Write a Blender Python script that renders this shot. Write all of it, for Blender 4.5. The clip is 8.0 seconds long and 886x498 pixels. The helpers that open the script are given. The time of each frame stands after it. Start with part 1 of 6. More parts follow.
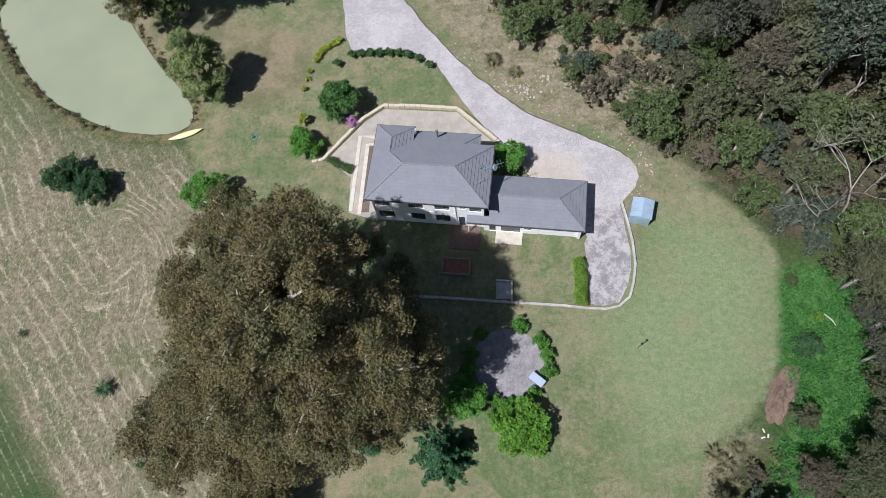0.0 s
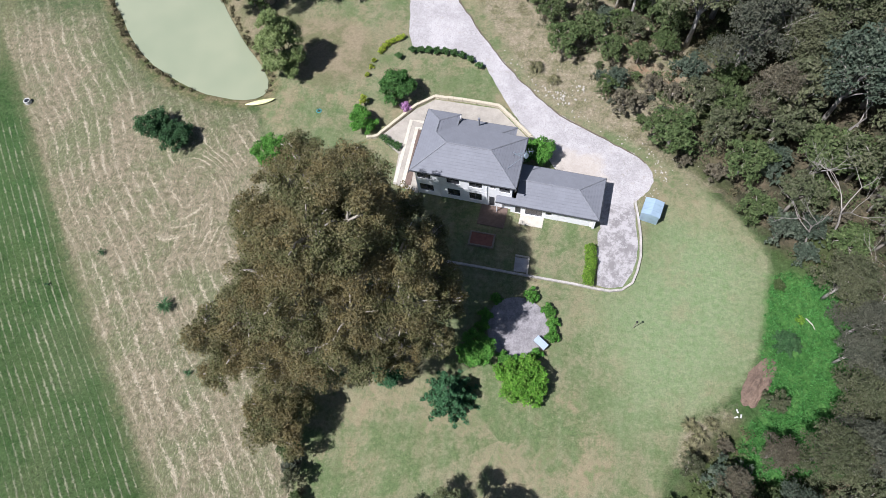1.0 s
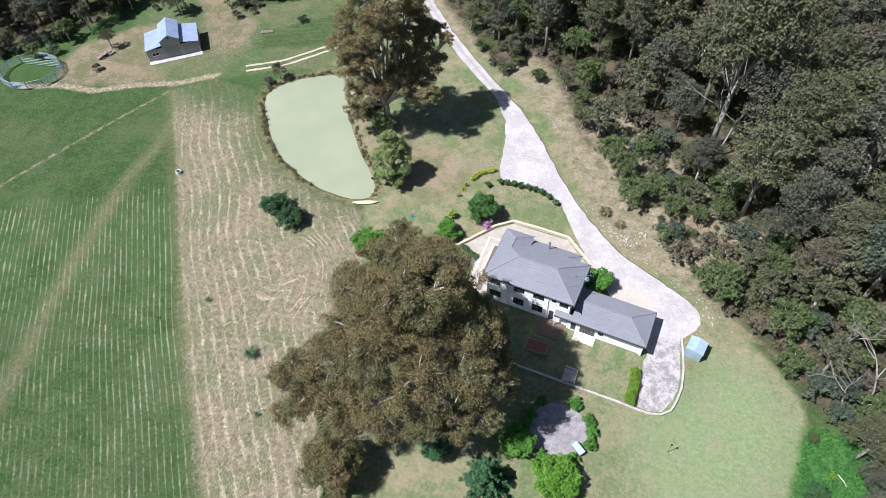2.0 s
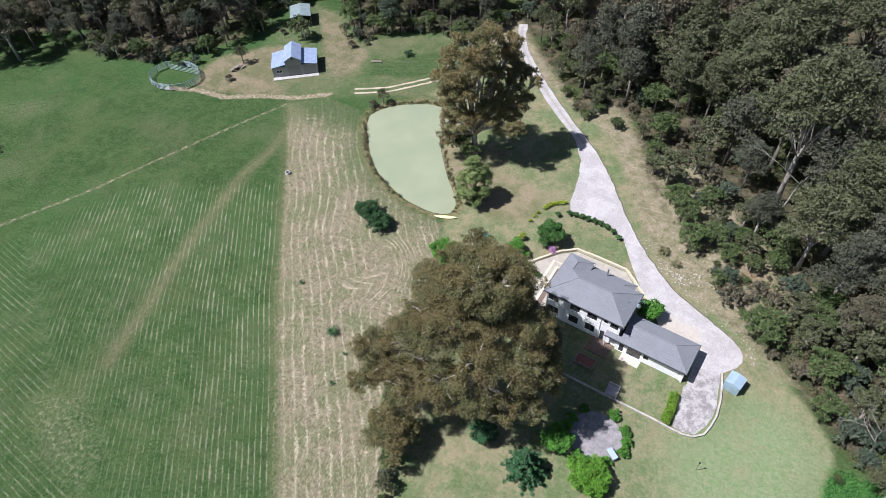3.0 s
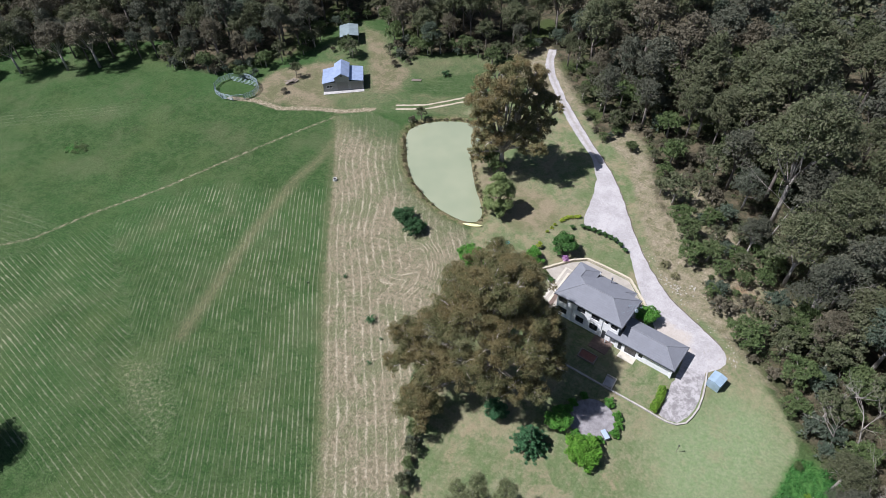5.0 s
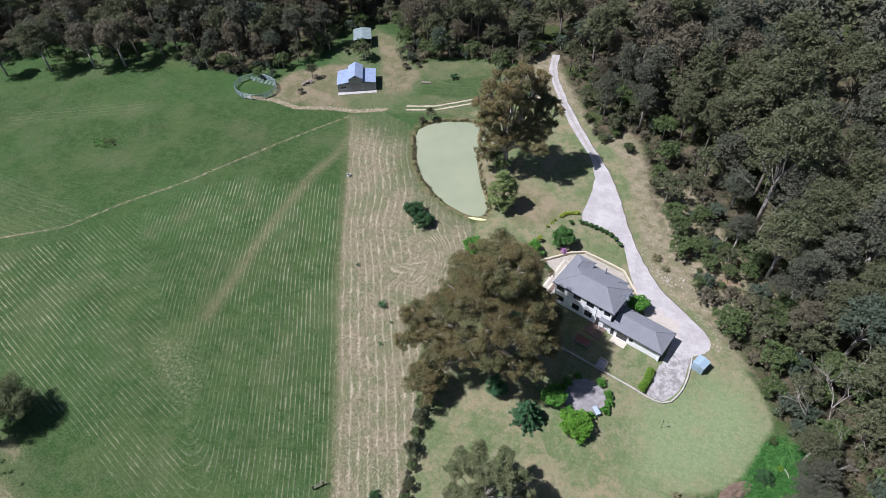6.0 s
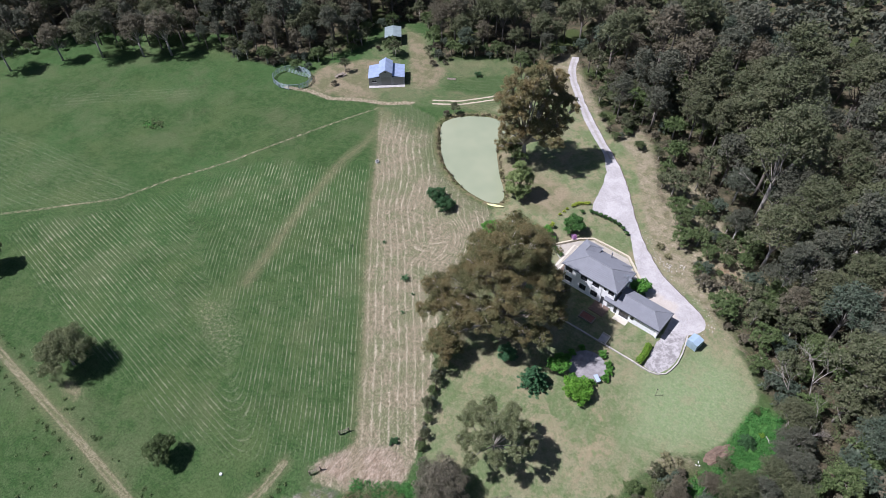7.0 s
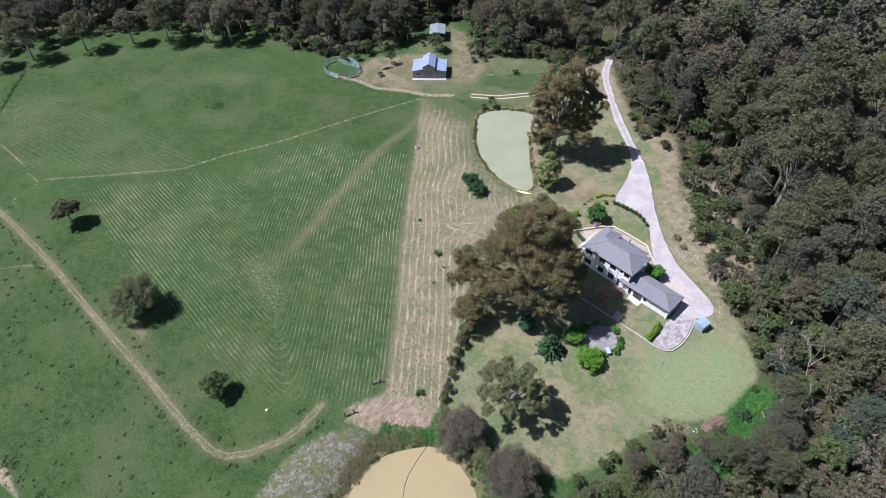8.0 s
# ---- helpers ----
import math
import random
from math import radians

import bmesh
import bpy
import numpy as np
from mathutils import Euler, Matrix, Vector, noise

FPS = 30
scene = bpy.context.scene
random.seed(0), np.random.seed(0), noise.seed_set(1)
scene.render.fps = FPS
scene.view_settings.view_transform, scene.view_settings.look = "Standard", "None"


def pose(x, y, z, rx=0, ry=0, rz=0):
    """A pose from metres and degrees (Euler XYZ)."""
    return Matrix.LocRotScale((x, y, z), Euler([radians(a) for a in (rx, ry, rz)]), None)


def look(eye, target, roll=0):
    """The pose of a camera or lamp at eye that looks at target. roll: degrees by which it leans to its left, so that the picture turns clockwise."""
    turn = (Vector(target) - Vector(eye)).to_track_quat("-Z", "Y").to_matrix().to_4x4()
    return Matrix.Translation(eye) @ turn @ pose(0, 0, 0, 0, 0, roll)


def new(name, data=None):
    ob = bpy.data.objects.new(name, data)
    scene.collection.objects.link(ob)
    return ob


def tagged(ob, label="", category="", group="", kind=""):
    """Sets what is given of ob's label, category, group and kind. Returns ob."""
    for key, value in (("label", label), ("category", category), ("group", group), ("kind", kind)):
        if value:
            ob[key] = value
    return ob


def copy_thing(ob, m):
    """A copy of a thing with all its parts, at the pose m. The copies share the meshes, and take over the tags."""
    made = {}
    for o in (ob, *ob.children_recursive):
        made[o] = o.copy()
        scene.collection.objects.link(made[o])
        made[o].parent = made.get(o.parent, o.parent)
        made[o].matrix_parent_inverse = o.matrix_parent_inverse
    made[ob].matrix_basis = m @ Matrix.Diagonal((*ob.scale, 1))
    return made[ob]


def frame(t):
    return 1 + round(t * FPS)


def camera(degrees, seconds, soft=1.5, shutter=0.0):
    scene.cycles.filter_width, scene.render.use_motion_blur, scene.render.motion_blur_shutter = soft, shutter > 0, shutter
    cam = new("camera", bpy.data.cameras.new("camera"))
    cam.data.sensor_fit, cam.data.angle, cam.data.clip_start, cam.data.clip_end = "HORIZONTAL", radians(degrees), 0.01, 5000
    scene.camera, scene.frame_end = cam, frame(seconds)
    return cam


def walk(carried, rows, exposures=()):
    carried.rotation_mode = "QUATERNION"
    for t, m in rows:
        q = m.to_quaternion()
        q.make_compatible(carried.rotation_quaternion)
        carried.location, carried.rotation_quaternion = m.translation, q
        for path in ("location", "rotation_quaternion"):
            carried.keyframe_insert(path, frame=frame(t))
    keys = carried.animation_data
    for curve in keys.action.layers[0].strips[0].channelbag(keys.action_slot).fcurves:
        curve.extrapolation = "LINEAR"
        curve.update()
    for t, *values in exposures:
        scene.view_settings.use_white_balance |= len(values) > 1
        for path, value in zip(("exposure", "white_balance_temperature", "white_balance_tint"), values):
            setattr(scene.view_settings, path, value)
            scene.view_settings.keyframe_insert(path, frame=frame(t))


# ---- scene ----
cam = camera(72.1, 8.0, soft=0.8)
PATH = [
    (0, (-0.623, 0.656, 59.353), (-0.792, 1.392, 57.501), -12.5),
    (0.5, (-0.07, -3.652, 62.014), (-0.274, -2.902, 60.171), -11.6),
    (1, (0.215, -8.123, 64.747), (-0.042, -7.32, 62.933), -9.8),
    (1.5, (0.833, -12.761, 67.317), (0.464, -11.786, 65.611), -7.1),
    (1.8, (0.696, -15.922, 68.82), (0.257, -14.832, 67.201), -5.3),
    (2, (0.753, -18.268, 70.034), (0.252, -17.11, 68.482), -4.3),
    (2.2, (1.068, -20.35, 71.052), (0.513, -19.154, 69.548), -3.7),
    (3.3, (5.081, -30.041, 76.889), (4.324, -28.895, 75.435), -3.4),
    (3.5, (5.761, -31.307, 77.965), (4.996, -30.166, 76.511), -3.4),
    (4, (7.011, -33.713, 80.746), (6.232, -32.579, 79.295), -3.3),
    (4.5, (7.842, -34.655, 83.372), (7.05, -33.528, 81.922), -3.3),
    (6, (12.681, -42.174, 90.784), (11.868, -41.058, 89.337), -2.9),
    (6.5, (15.091, -46.736, 93.096), (14.264, -45.626, 91.653), -2.4),
    (7, (18.025, -51.318, 95.478), (17.17, -50.227, 94.036), -2.1),
    (7.5, (21.357, -56.033, 97.853), (20.462, -54.971, 96.413), -1.8),
    (8, (25.069, -60.673, 100.06), (24.137, -59.639, 98.623), -1.7),
]
walk(cam, [(t, look(eye, target, roll)) for t, eye, target, roll in PATH], [(0, 0.26, 6050, 14), (1, 0.58, 6050, 14), (1.5, 0.77, 6050, 14), (2, 0.80, 6050, 14), (3.5, 0.54, 6050, 14), (6, 0.46, 5980, 16), (8, 0.56, 5900, 20)])

SUN_AZ, SUN_EL = 39.0, 58.0   # degrees: the way the shadows fall, and the sun's height

# ---- world and sun ----
world = bpy.data.worlds.new("world")
scene.world = world
world.use_nodes = True
wt = world.node_tree
sky = wt.nodes.new("ShaderNodeTexSky")
sky.sky_type = "NISHITA"
sky.sun_disc = False
sky.sun_elevation = radians(SUN_EL)
sky.sun_rotation = radians(270.0 - SUN_AZ)
wt.links.new(sky.outputs[0], wt.nodes["Background"].inputs[0])
wt.nodes["Background"].inputs[1].default_value = 0.049
sun = new("sun", bpy.data.lights.new("sun", "SUN"))
sun.data.energy, sun.data.angle, sun.data.color = 5.0, radians(0.55), (1.0, 0.975, 0.95)
_s = Vector((math.cos(radians(SUN_AZ)) * math.cos(radians(SUN_EL)), math.sin(radians(SUN_AZ)) * math.cos(radians(SUN_EL)), -math.sin(radians(SUN_EL))))
sun.matrix_world = look((-60, -40, 120), Vector((-60, -40, 120)) + _s)


# ---- material helpers ----
class Shade:
    """A small builder of node materials."""

    def __init__(self, name, rough=0.9, spec=0.3):
        self.mat = bpy.data.materials.new(name)
        self.mat.use_nodes = True
        self.tree = self.mat.node_tree
        self.bsdf = self.tree.nodes["Principled BSDF"]
        self.bsdf.inputs["Roughness"].default_value = rough
        self.bsdf.inputs["Specular IOR Level"].default_value = spec
        self.coord = self.tree.nodes.new("ShaderNodeTexCoord").outputs["Object"]

    def put(self, socket, value):
        if isinstance(value, bpy.types.NodeSocket):
            self.tree.links.new(value, socket)
        elif isinstance(value, tuple):
            socket.default_value = (*value, 1.0) if len(value) == 3 and len(socket.default_value) == 4 else value
        else:
            socket.default_value = value

    def noise(self, scale, detail=4.0, rough=0.6, where=None, colour=False, warp=0.0):
        n = self.tree.nodes.new("ShaderNodeTexNoise")
        self.put(n.inputs["Vector"], where or self.coord)
        n.inputs["Scale"].default_value, n.inputs["Detail"].default_value = scale, detail
        n.inputs["Roughness"].default_value, n.inputs["Distortion"].default_value = rough, warp
        return n.outputs["Color" if colour else "Fac"]

    def scaled(self, sx, sy, sz, rot=0.0):
        n = self.tree.nodes.new("ShaderNodeMapping")
        self.put(n.inputs["Vector"], self.coord)
        n.inputs["Scale"].default_value = (sx, sy, sz)
        n.inputs["Rotation"].default_value = (0, 0, rot)
        return n.outputs[0]

    def attr(self, name):
        n = self.tree.nodes.new("ShaderNodeAttribute")
        n.attribute_name = name
        return n.outputs["Fac"]

    def step(self, x, low, high):
        n = self.tree.nodes.new("ShaderNodeMapRange")
        n.interpolation_type = "SMOOTHSTEP"
        self.put(n.inputs["Value"], x)
        n.inputs["From Min"].default_value, n.inputs["From Max"].default_value = low, high
        return n.outputs["Result"]

    def math(self, op, a, b=0.0, c=0.0):
        n = self.tree.nodes.new("ShaderNodeMath")
        n.operation = op
        for socket, value in zip(n.inputs, (a, b, c)):
            self.put(socket, value)
        return n.outputs[0]

    def mix(self, fac, a, b, blend="MIX"):
        n = self.tree.nodes.new("ShaderNodeMix")
        n.data_type, n.blend_type = "RGBA", blend
        self.put(n.inputs["Factor"], fac)
        self.put(n.inputs[6], a)
        self.put(n.inputs[7], b)
        return n.outputs[2]

    def island(self):
        return self.tree.nodes.new("ShaderNodeNewGeometry").outputs["Random Per Island"]

    def each(self):
        return self.tree.nodes.new("ShaderNodeObjectInfo").outputs["Random"]

    def colour(self, value):
        self.put(self.bsdf.inputs["Base Color"], value)
        return self

    def bump(self, height, strength=0.5, distance=0.05):
        n = self.tree.nodes.new("ShaderNodeBump")
        n.inputs["Strength"].default_value, n.inputs["Distance"].default_value = strength, distance
        self.put(n.inputs["Height"], height)
        self.tree.links.new(n.outputs[0], self.bsdf.inputs["Normal"])
        return self


def plain(name, rgb, rough=0.7, metal=0.0, vary=0.25, scale=3.0, spec=0.4, fine=30.0):
    """A painted, plastered or stone surface: one colour with stains and fine grain."""
    s = Shade(name, rough, spec)
    dark = tuple(c * (1 - vary) for c in rgb)
    light = tuple(min(1.0, c * (1 + vary * 0.5)) for c in rgb)
    s.colour(s.mix(s.step(s.math("ADD", s.math("MULTIPLY", s.noise(scale, 5), 0.6), s.math("MULTIPLY", s.noise(fine, 2), 0.4)), 0.3, 0.7), dark, light))
    s.bsdf.inputs["Metallic"].default_value = metal
    return s.bump(s.noise(fine, 3), 0.15, 0.02).mat


def foliage(name, a, b, c, clump=0.8, glow=0.25, dull=0.0):
    """Leaves: three colours by leaf, by clump and by plant, letting some light through."""
    s = Shade(name, 0.6, 0.25)
    base = s.mix(s.step(s.noise(clump, 2), 0.38, 0.62), a, b)
    base = s.mix(s.math("MULTIPLY", s.step(s.island(), 0.45, 1.0), 0.75), base, c)
    each = s.each()
    base = s.mix(s.math("MULTIPLY", each, 0.4), base, tuple(v * 0.6 for v in a))
    drab = s.math("FRACT", s.math("MULTIPLY", each, 7.31))
    base = s.mix(s.math("MULTIPLY", s.step(drab, 0.35, 1.0), dull), base, (0.135, 0.108, 0.080))
    speck = s.math("ADD", s.math("MULTIPLY", s.noise(9.0, 3, 0.8), 0.6), s.math("MULTIPLY", s.noise(2.6, 3, 0.7), 0.4))
    base = s.mix(1.0, base, s.mix(s.step(speck, 0.36, 0.64), (0.56, 0.56, 0.58), (1.42, 1.42, 1.38)), "MULTIPLY")
    s.colour(base)
    s.bump(s.noise(8.0, 3, 0.8), 0.8, 0.16)
    t = s.tree.nodes.new("ShaderNodeBsdfTranslucent")
    s.put(t.inputs["Color"], base)
    m = s.tree.nodes.new("ShaderNodeMixShader")
    m.inputs[0].default_value = glow
    s.tree.links.new(s.bsdf.outputs[0], m.inputs[1])
    s.tree.links.new(t.outputs[0], m.inputs[2])
    s.tree.links.new(m.outputs[0], s.tree.nodes["Material Output"].inputs[0])
    return s.mat


# ---- mesh helpers ----
def part(name, bm, material, parent=None, label="", smooth=False):
    """Links a bmesh as one mesh object under a thing or a part."""
    mesh = bpy.data.meshes.new(name)
    if smooth:
        for f in bm.faces:
            f.smooth = True
    bm.to_mesh(mesh)
    bm.free()
    for m in material if isinstance(material, (list, tuple)) else [material]:
        mesh.materials.append(m)
    ob = new(name, mesh)
    ob.parent = parent
    return tagged(ob, label)


def share(name, mesh, parent, m):
    """One more piece on a mesh that exists already."""
    ob = new(name, mesh)
    ob.parent, ob.matrix_basis = parent, m
    return ob


def thing(name, label, category, m=None, group="", kind=""):
    ob = new(name)
    ob.empty_display_size = 0.3
    ob.matrix_basis = m or Matrix()
    return tagged(ob, label, category, group, kind)


def box(bm, x0, x1, y0, y1, z0, z1, m=None, bevel=0.0):
    made = bmesh.ops.create_cube(bm, size=1.0, matrix=(m or Matrix()) @ Matrix.LocRotScale(((x0 + x1) / 2, (y0 + y1) / 2, (z0 + z1) / 2), None, (x1 - x0, y1 - y0, z1 - z0)))
    if bevel:
        edges = {e for v in made["verts"] for e in v.link_edges}
        bmesh.ops.bevel(bm, geom=list(edges), offset=bevel, segments=1, affect="EDGES", profile=0.5)
    return bm


def boxes(*rows, bevel=0.0):
    bm = bmesh.new()
    for row in rows:
        box(bm, *row, bevel=bevel)
    return bm


def tube(bm, points, radii, sides=7):
    """A tapered tube through points."""
    rings = []
    for n, p in enumerate(points):
        way = Vector(points[min(n + 1, len(points) - 1)]) - Vector(points[max(n - 1, 0)])
        q = way.to_track_quat("Z", "Y")
        rings.append([bm.verts.new(Vector(p) + q @ Vector((math.cos(k * math.tau / sides) * radii[n], math.sin(k * math.tau / sides) * radii[n], 0))) for k in range(sides)])
    for a, b in zip(rings, rings[1:]):
        for k in range(sides):
            bm.faces.new((a[k], a[(k + 1) % sides], b[(k + 1) % sides], b[k]))
    bm.faces.new(rings[0][::-1])
    bm.faces.new(rings[-1])
    return bm


def wobbly(points, step=1.0, amp=0.15, seed=0, closed=True):
    """A polygon's outline with points every step metres, nudged about."""
    out, n = [], len(points)
    for k in range(n if closed else n - 1):
        a, b = Vector((*points[k], 0)), Vector((*points[(k + 1) % n], 0))
        parts = max(1, int((b - a).length / step))
        for j in range(parts):
            p = a.lerp(b, j / parts)
            out.append((p.x + amp * noise.noise((p.x * 0.7, p.y * 0.7, seed)), p.y + amp * noise.noise((p.x * 0.7, p.y * 0.7, seed + 9))))
    if not closed:
        out.append(points[-1])
    return out


def rounded(points, rounds=2):
    """Cuts a polygon's corners."""
    for _ in range(rounds):
        out = []
        for k, a in enumerate(points):
            b = points[(k + 1) % len(points)]
            out += [(a[0] * 0.75 + b[0] * 0.25, a[1] * 0.75 + b[1] * 0.25), (a[0] * 0.25 + b[0] * 0.75, a[1] * 0.25 + b[1] * 0.75)]
        points = out
    return points


def sheet(points, z, thick=0.0):
    """A flat sheet, or a slab of that thickness under z."""
    bm = bmesh.new()
    f = bm.faces.new([bm.verts.new((x, y, z)) for x, y in points])
    f.normal_update()
    if f.normal.z < 0:
        f.normal_flip()
    if thick:
        made = bmesh.ops.extrude_face_region(bm, geom=[f])
        bmesh.ops.translate(bm, verts=[v for v in made["geom"] if isinstance(v, bmesh.types.BMVert)], vec=(0, 0, thick))
        bmesh.ops.translate(bm, verts=bm.verts[:], vec=(0, 0, -thick))
        bmesh.ops.recalc_face_normals(bm, faces=bm.faces[:])
    bmesh.ops.triangulate(bm, faces=bm.faces[:])
    return bm


def outside(poly, x, y):
    """Signed distance to a polygon: negative inside."""
    best, inside = np.full(x.shape, 1e9), np.zeros(x.shape, bool)
    for (ax, ay), (bx, by) in zip(poly, poly[1:] + poly[:1]):
        dx, dy = bx - ax, by - ay
        t = np.clip(((x - ax) * dx + (y - ay) * dy) / (dx * dx + dy * dy + 1e-9), 0, 1)
        best = np.minimum(best, np.hypot(x - ax - t * dx, y - ay - t * dy))
        if ay != by:
            inside ^= ((ay > y) != (by > y)) & (x < (bx - ax) * (y - ay) / (by - ay) + ax)
    return np.where(inside, -best, best)


def from_line(line, x, y):
    """Distance to an open polyline."""
    best = np.full(x.shape, 1e9)
    for (ax, ay), (bx, by) in zip(line, line[1:]):
        dx, dy = bx - ax, by - ay
        t = np.clip(((x - ax) * dx + (y - ay) * dy) / (dx * dx + dy * dy + 1e-9), 0, 1)
        best = np.minimum(best, np.hypot(x - ax - t * dx, y - ay - t * dy))
    return best


# ---- plan of the ground ----
POND = [(-67.3, 58.5), (-66.4, 63.0), (-62.0, 67.0), (-57.0, 69.2), (-52.0, 69.5), (-50.0, 66.0), (-49.8, 60.0), (-48.3, 57.0), (-43.3, 50.6), (-39.2, 46.0), (-36.4, 42.2), (-37.2, 40.0), (-40.3, 39.4), (-44.1, 39.7), (-48.5, 40.9), (-53.6, 43.4), (-58.3, 47.0), (-62.8, 52.3)]
DAM = [(-13.5, -60.0), (-16.5, -50.0), (-15.6, -41.4), (-16.4, -37.3), (-15.4, -32.7), (-13.2, -29.2), (-9.6, -25.3), (-6.0, -25.0), (-2.6, -26.0), (2.0, -28.0), (6.0, -33.0), (8.0, -42.0), (4.0, -55.0), (-4.0, -63.0)]
FIELD_EDGE = [(-86, 55), (-70.8, 35.7), (-53.4, 12.7), (-34.7, -9.6), (-24, -23)]
FIELD = [(-70.5, 33.0), (-53.4, 12.7), (-34.7, -9.6), (-24, -23), (-27, -28.5), (-32, -32.6), (-40, -38), (-46.6, -39.8), (-66, -39), (-86, -38), (-100, -36), (-120, -33), (-122, -28), (-109, -10.5), (-102, 0), (-97.5, 13), (-91, 21.5), (-80, 26.5)]
STRIP = FIELD_EDGE + [(-25.3, -32.6), (-19.8, -31), (-12.8, -24.2), (-15.0, -17.0), (-21.0, -6.0), (-27.0, 3.0), (-29.5, 12.0), (-30.0, 24.0), (-33.5, 30.0), (-36.9, 37.6), (-44.0, 38.0), (-52.5, 41.2), (-60.5, 49.0), (-66.0, 55.5), (-70.5, 60.0), (-80, 61)]
LAWN = [(-36.9, 38.5), (-33.5, 30), (-30, 24), (-29.5, 12), (-25, 1), (-14, -18), (-8, -21), (2, -19), (10.9, -16.2), (14.8, -8.4), (16.2, -2.0), (17.9, 2.8), (19.4, 5.1), (22.4, 7.2), (24.2, 9.2), (26.0, 12.6), (27.0, 17.0), (27.6, 21.6), (27.4, 24.6), (25.9, 27.0), (23.8, 29.4), (20, 33), (13.6, 37), (0, 44), (-10, 60), (-18, 74), (-38, 88), (-55, 84), (-60, 72), (-49, 70), (-48, 58), (-35, 42)]
LUSH = [(27.3, 21.4), (29.7, 22.2), (33.2, 21.6), (35.5, 18.7), (36.0, 10.0), (34.0, 4.0), (29.0, 0.5), (24.8, -0.8), (22.8, 0.9), (24.1, 4.5), (26.8, 7.5), (26.0, 10.4), (26.5, 15.0)]
BANK = [(-25.9, -54), (-27.7, -44.4), (-27.0, -38), (-24, -33.6), (-21.0, -31.6), (-18.2, -33.8), (-17.6, -39), (-17.2, -46), (-17, -56)]
CLEARING = [(-110.4, 51.0), (-115, 57), (-115, 63.5), (-107, 73), (-100, 76), (-96.3, 61.8), (-89, 58), (-95, 54), (-104, 51.3)]
CART_WAY = [(-108, 95), (-102.8, 95), (-92.3, 87), (-82, 81), (-79.5, 71), (-85, 68.5), (-97, 82)]
YARD = [(-92, 56), (-80, 61), (-66, 68), (-50, 70), (-52, 92), (-66, 99), (-82, 90), (-88, 84), (-98, 94), (-112, 98), (-112, 80), (-104, 62)]
PATCH = [(-77, 73), (-67, 76), (-59.5, 83), (-65, 90), (-72, 84.5), (-79, 78.5)]
CORNER = [(-184, -27), (-186, -20), (-173, -13), (-149, -9), (-128, -6.5), (-112, -5.5), (-112, -12), (-120, -20), (-136.5, -31), (-146, -38), (-163, -36)]
CORNER_SPINE = [(-165.8, -20.5), (-144.1, -17.5), (-112, -12.0)]
TOP_ROWS = [(-176, -1.9), (-167.6, 9.2), (-154.5, 19.8), (-141.4, 30.2), (-134, 29.0), (-149.8, 14.7), (-168.3, -0.2)]
DIRT_END = [(-27.0, -31.2), (-25.7, -27.6), (-23.6, -24.8), (-19.0, -20.5), (-14.4, -21.0), (-12.8, -24.4), (-15.5, -27.4), (-19.2, -30.4), (-22.2, -30.0)]
RED_SOIL = [(11.0, 54.6), (13.4, 54.4), (13.2, 51.6), (15.0, 49.4), (17.6, 49.0), (21.4, 49.6), (20.8, 47.6), (16.0, 47.4), (12.6, 48.4), (10.8, 51.6)]
LAWN_RIM = [(25.6, 26.8), (27.1, 24.6), (27.3, 21.6), (26.7, 17.0), (25.7, 12.6), (23.9, 8.9), (22.1, 6.9), (19.2, 5.0)]
RIDE = [(-82, 54), (-78.5, 42), (-78.0, 31), (-74.3, 14.7), (-70.2, 1.4), (-66.5, -10.5)]
FARM_TRACK = [(-135, -49.5), (-128.3, -49.2), (-114.5, -49.1), (-102.7, -49.3), (-87.9, -50.1), (-72.7, -50.6), (-59.1, -51.1), (-46.4, -51.9), (-39.5, -51.7), (-36.1, -50.6), (-33.5, -47.7), (-30.9, -42.3), (-30.4, -37.6), (-31.0, -33.0)]
SIDE_TRACK = [(-119, -65), (-113.2, -57.4), (-109.1, -52.8), (-103.7, -49.2)]
FAR_TRACK = [(-128.3, -49.2), (-132.6, -47.8), (-135.4, -44.5), (-135.6, -40.5), (-137.5, -37.9), (-143.6, -37.7), (-150.5, -37.0), (-158.7, -37.1), (-172, -38)]
LANE = [(-75, -76.2), (-64.3, -77.2), (-57.1, -78.2), (-48, -80)]
FIELD_TRACK = [(-86.2, 54.9), (-93.6, 37.2), (-101.7, 14.5), (-108.6, 0.5), (-112.8, -10.8), (-124.8, -23.7), (-137, -36)]
BARN_TRACK = [(-116, 47.5), (-109, 50), (-101, 50.5), (-93, 55), (-86, 57.5), (-80, 62)]
PADDOCK_TRACK = [(-75.5, 65.6), (-73.8, 66.6), (-68.7, 69.6), (-65.3, 73.6), (-61.0, 78.6), (-55.5, 83), (-48, 87), (-42, 88.4)]
OPEN_SCRUB = [(-6, 73), (2.4, 67), (7, 61.5), (10.3, 58), (14, 55), (18, 52), (20.5, 49), (19, 45.5), (17, 43), (14, 40), (11, 41), (8, 45), (5, 49), (2, 54), (-2, 60), (-5, 66)]
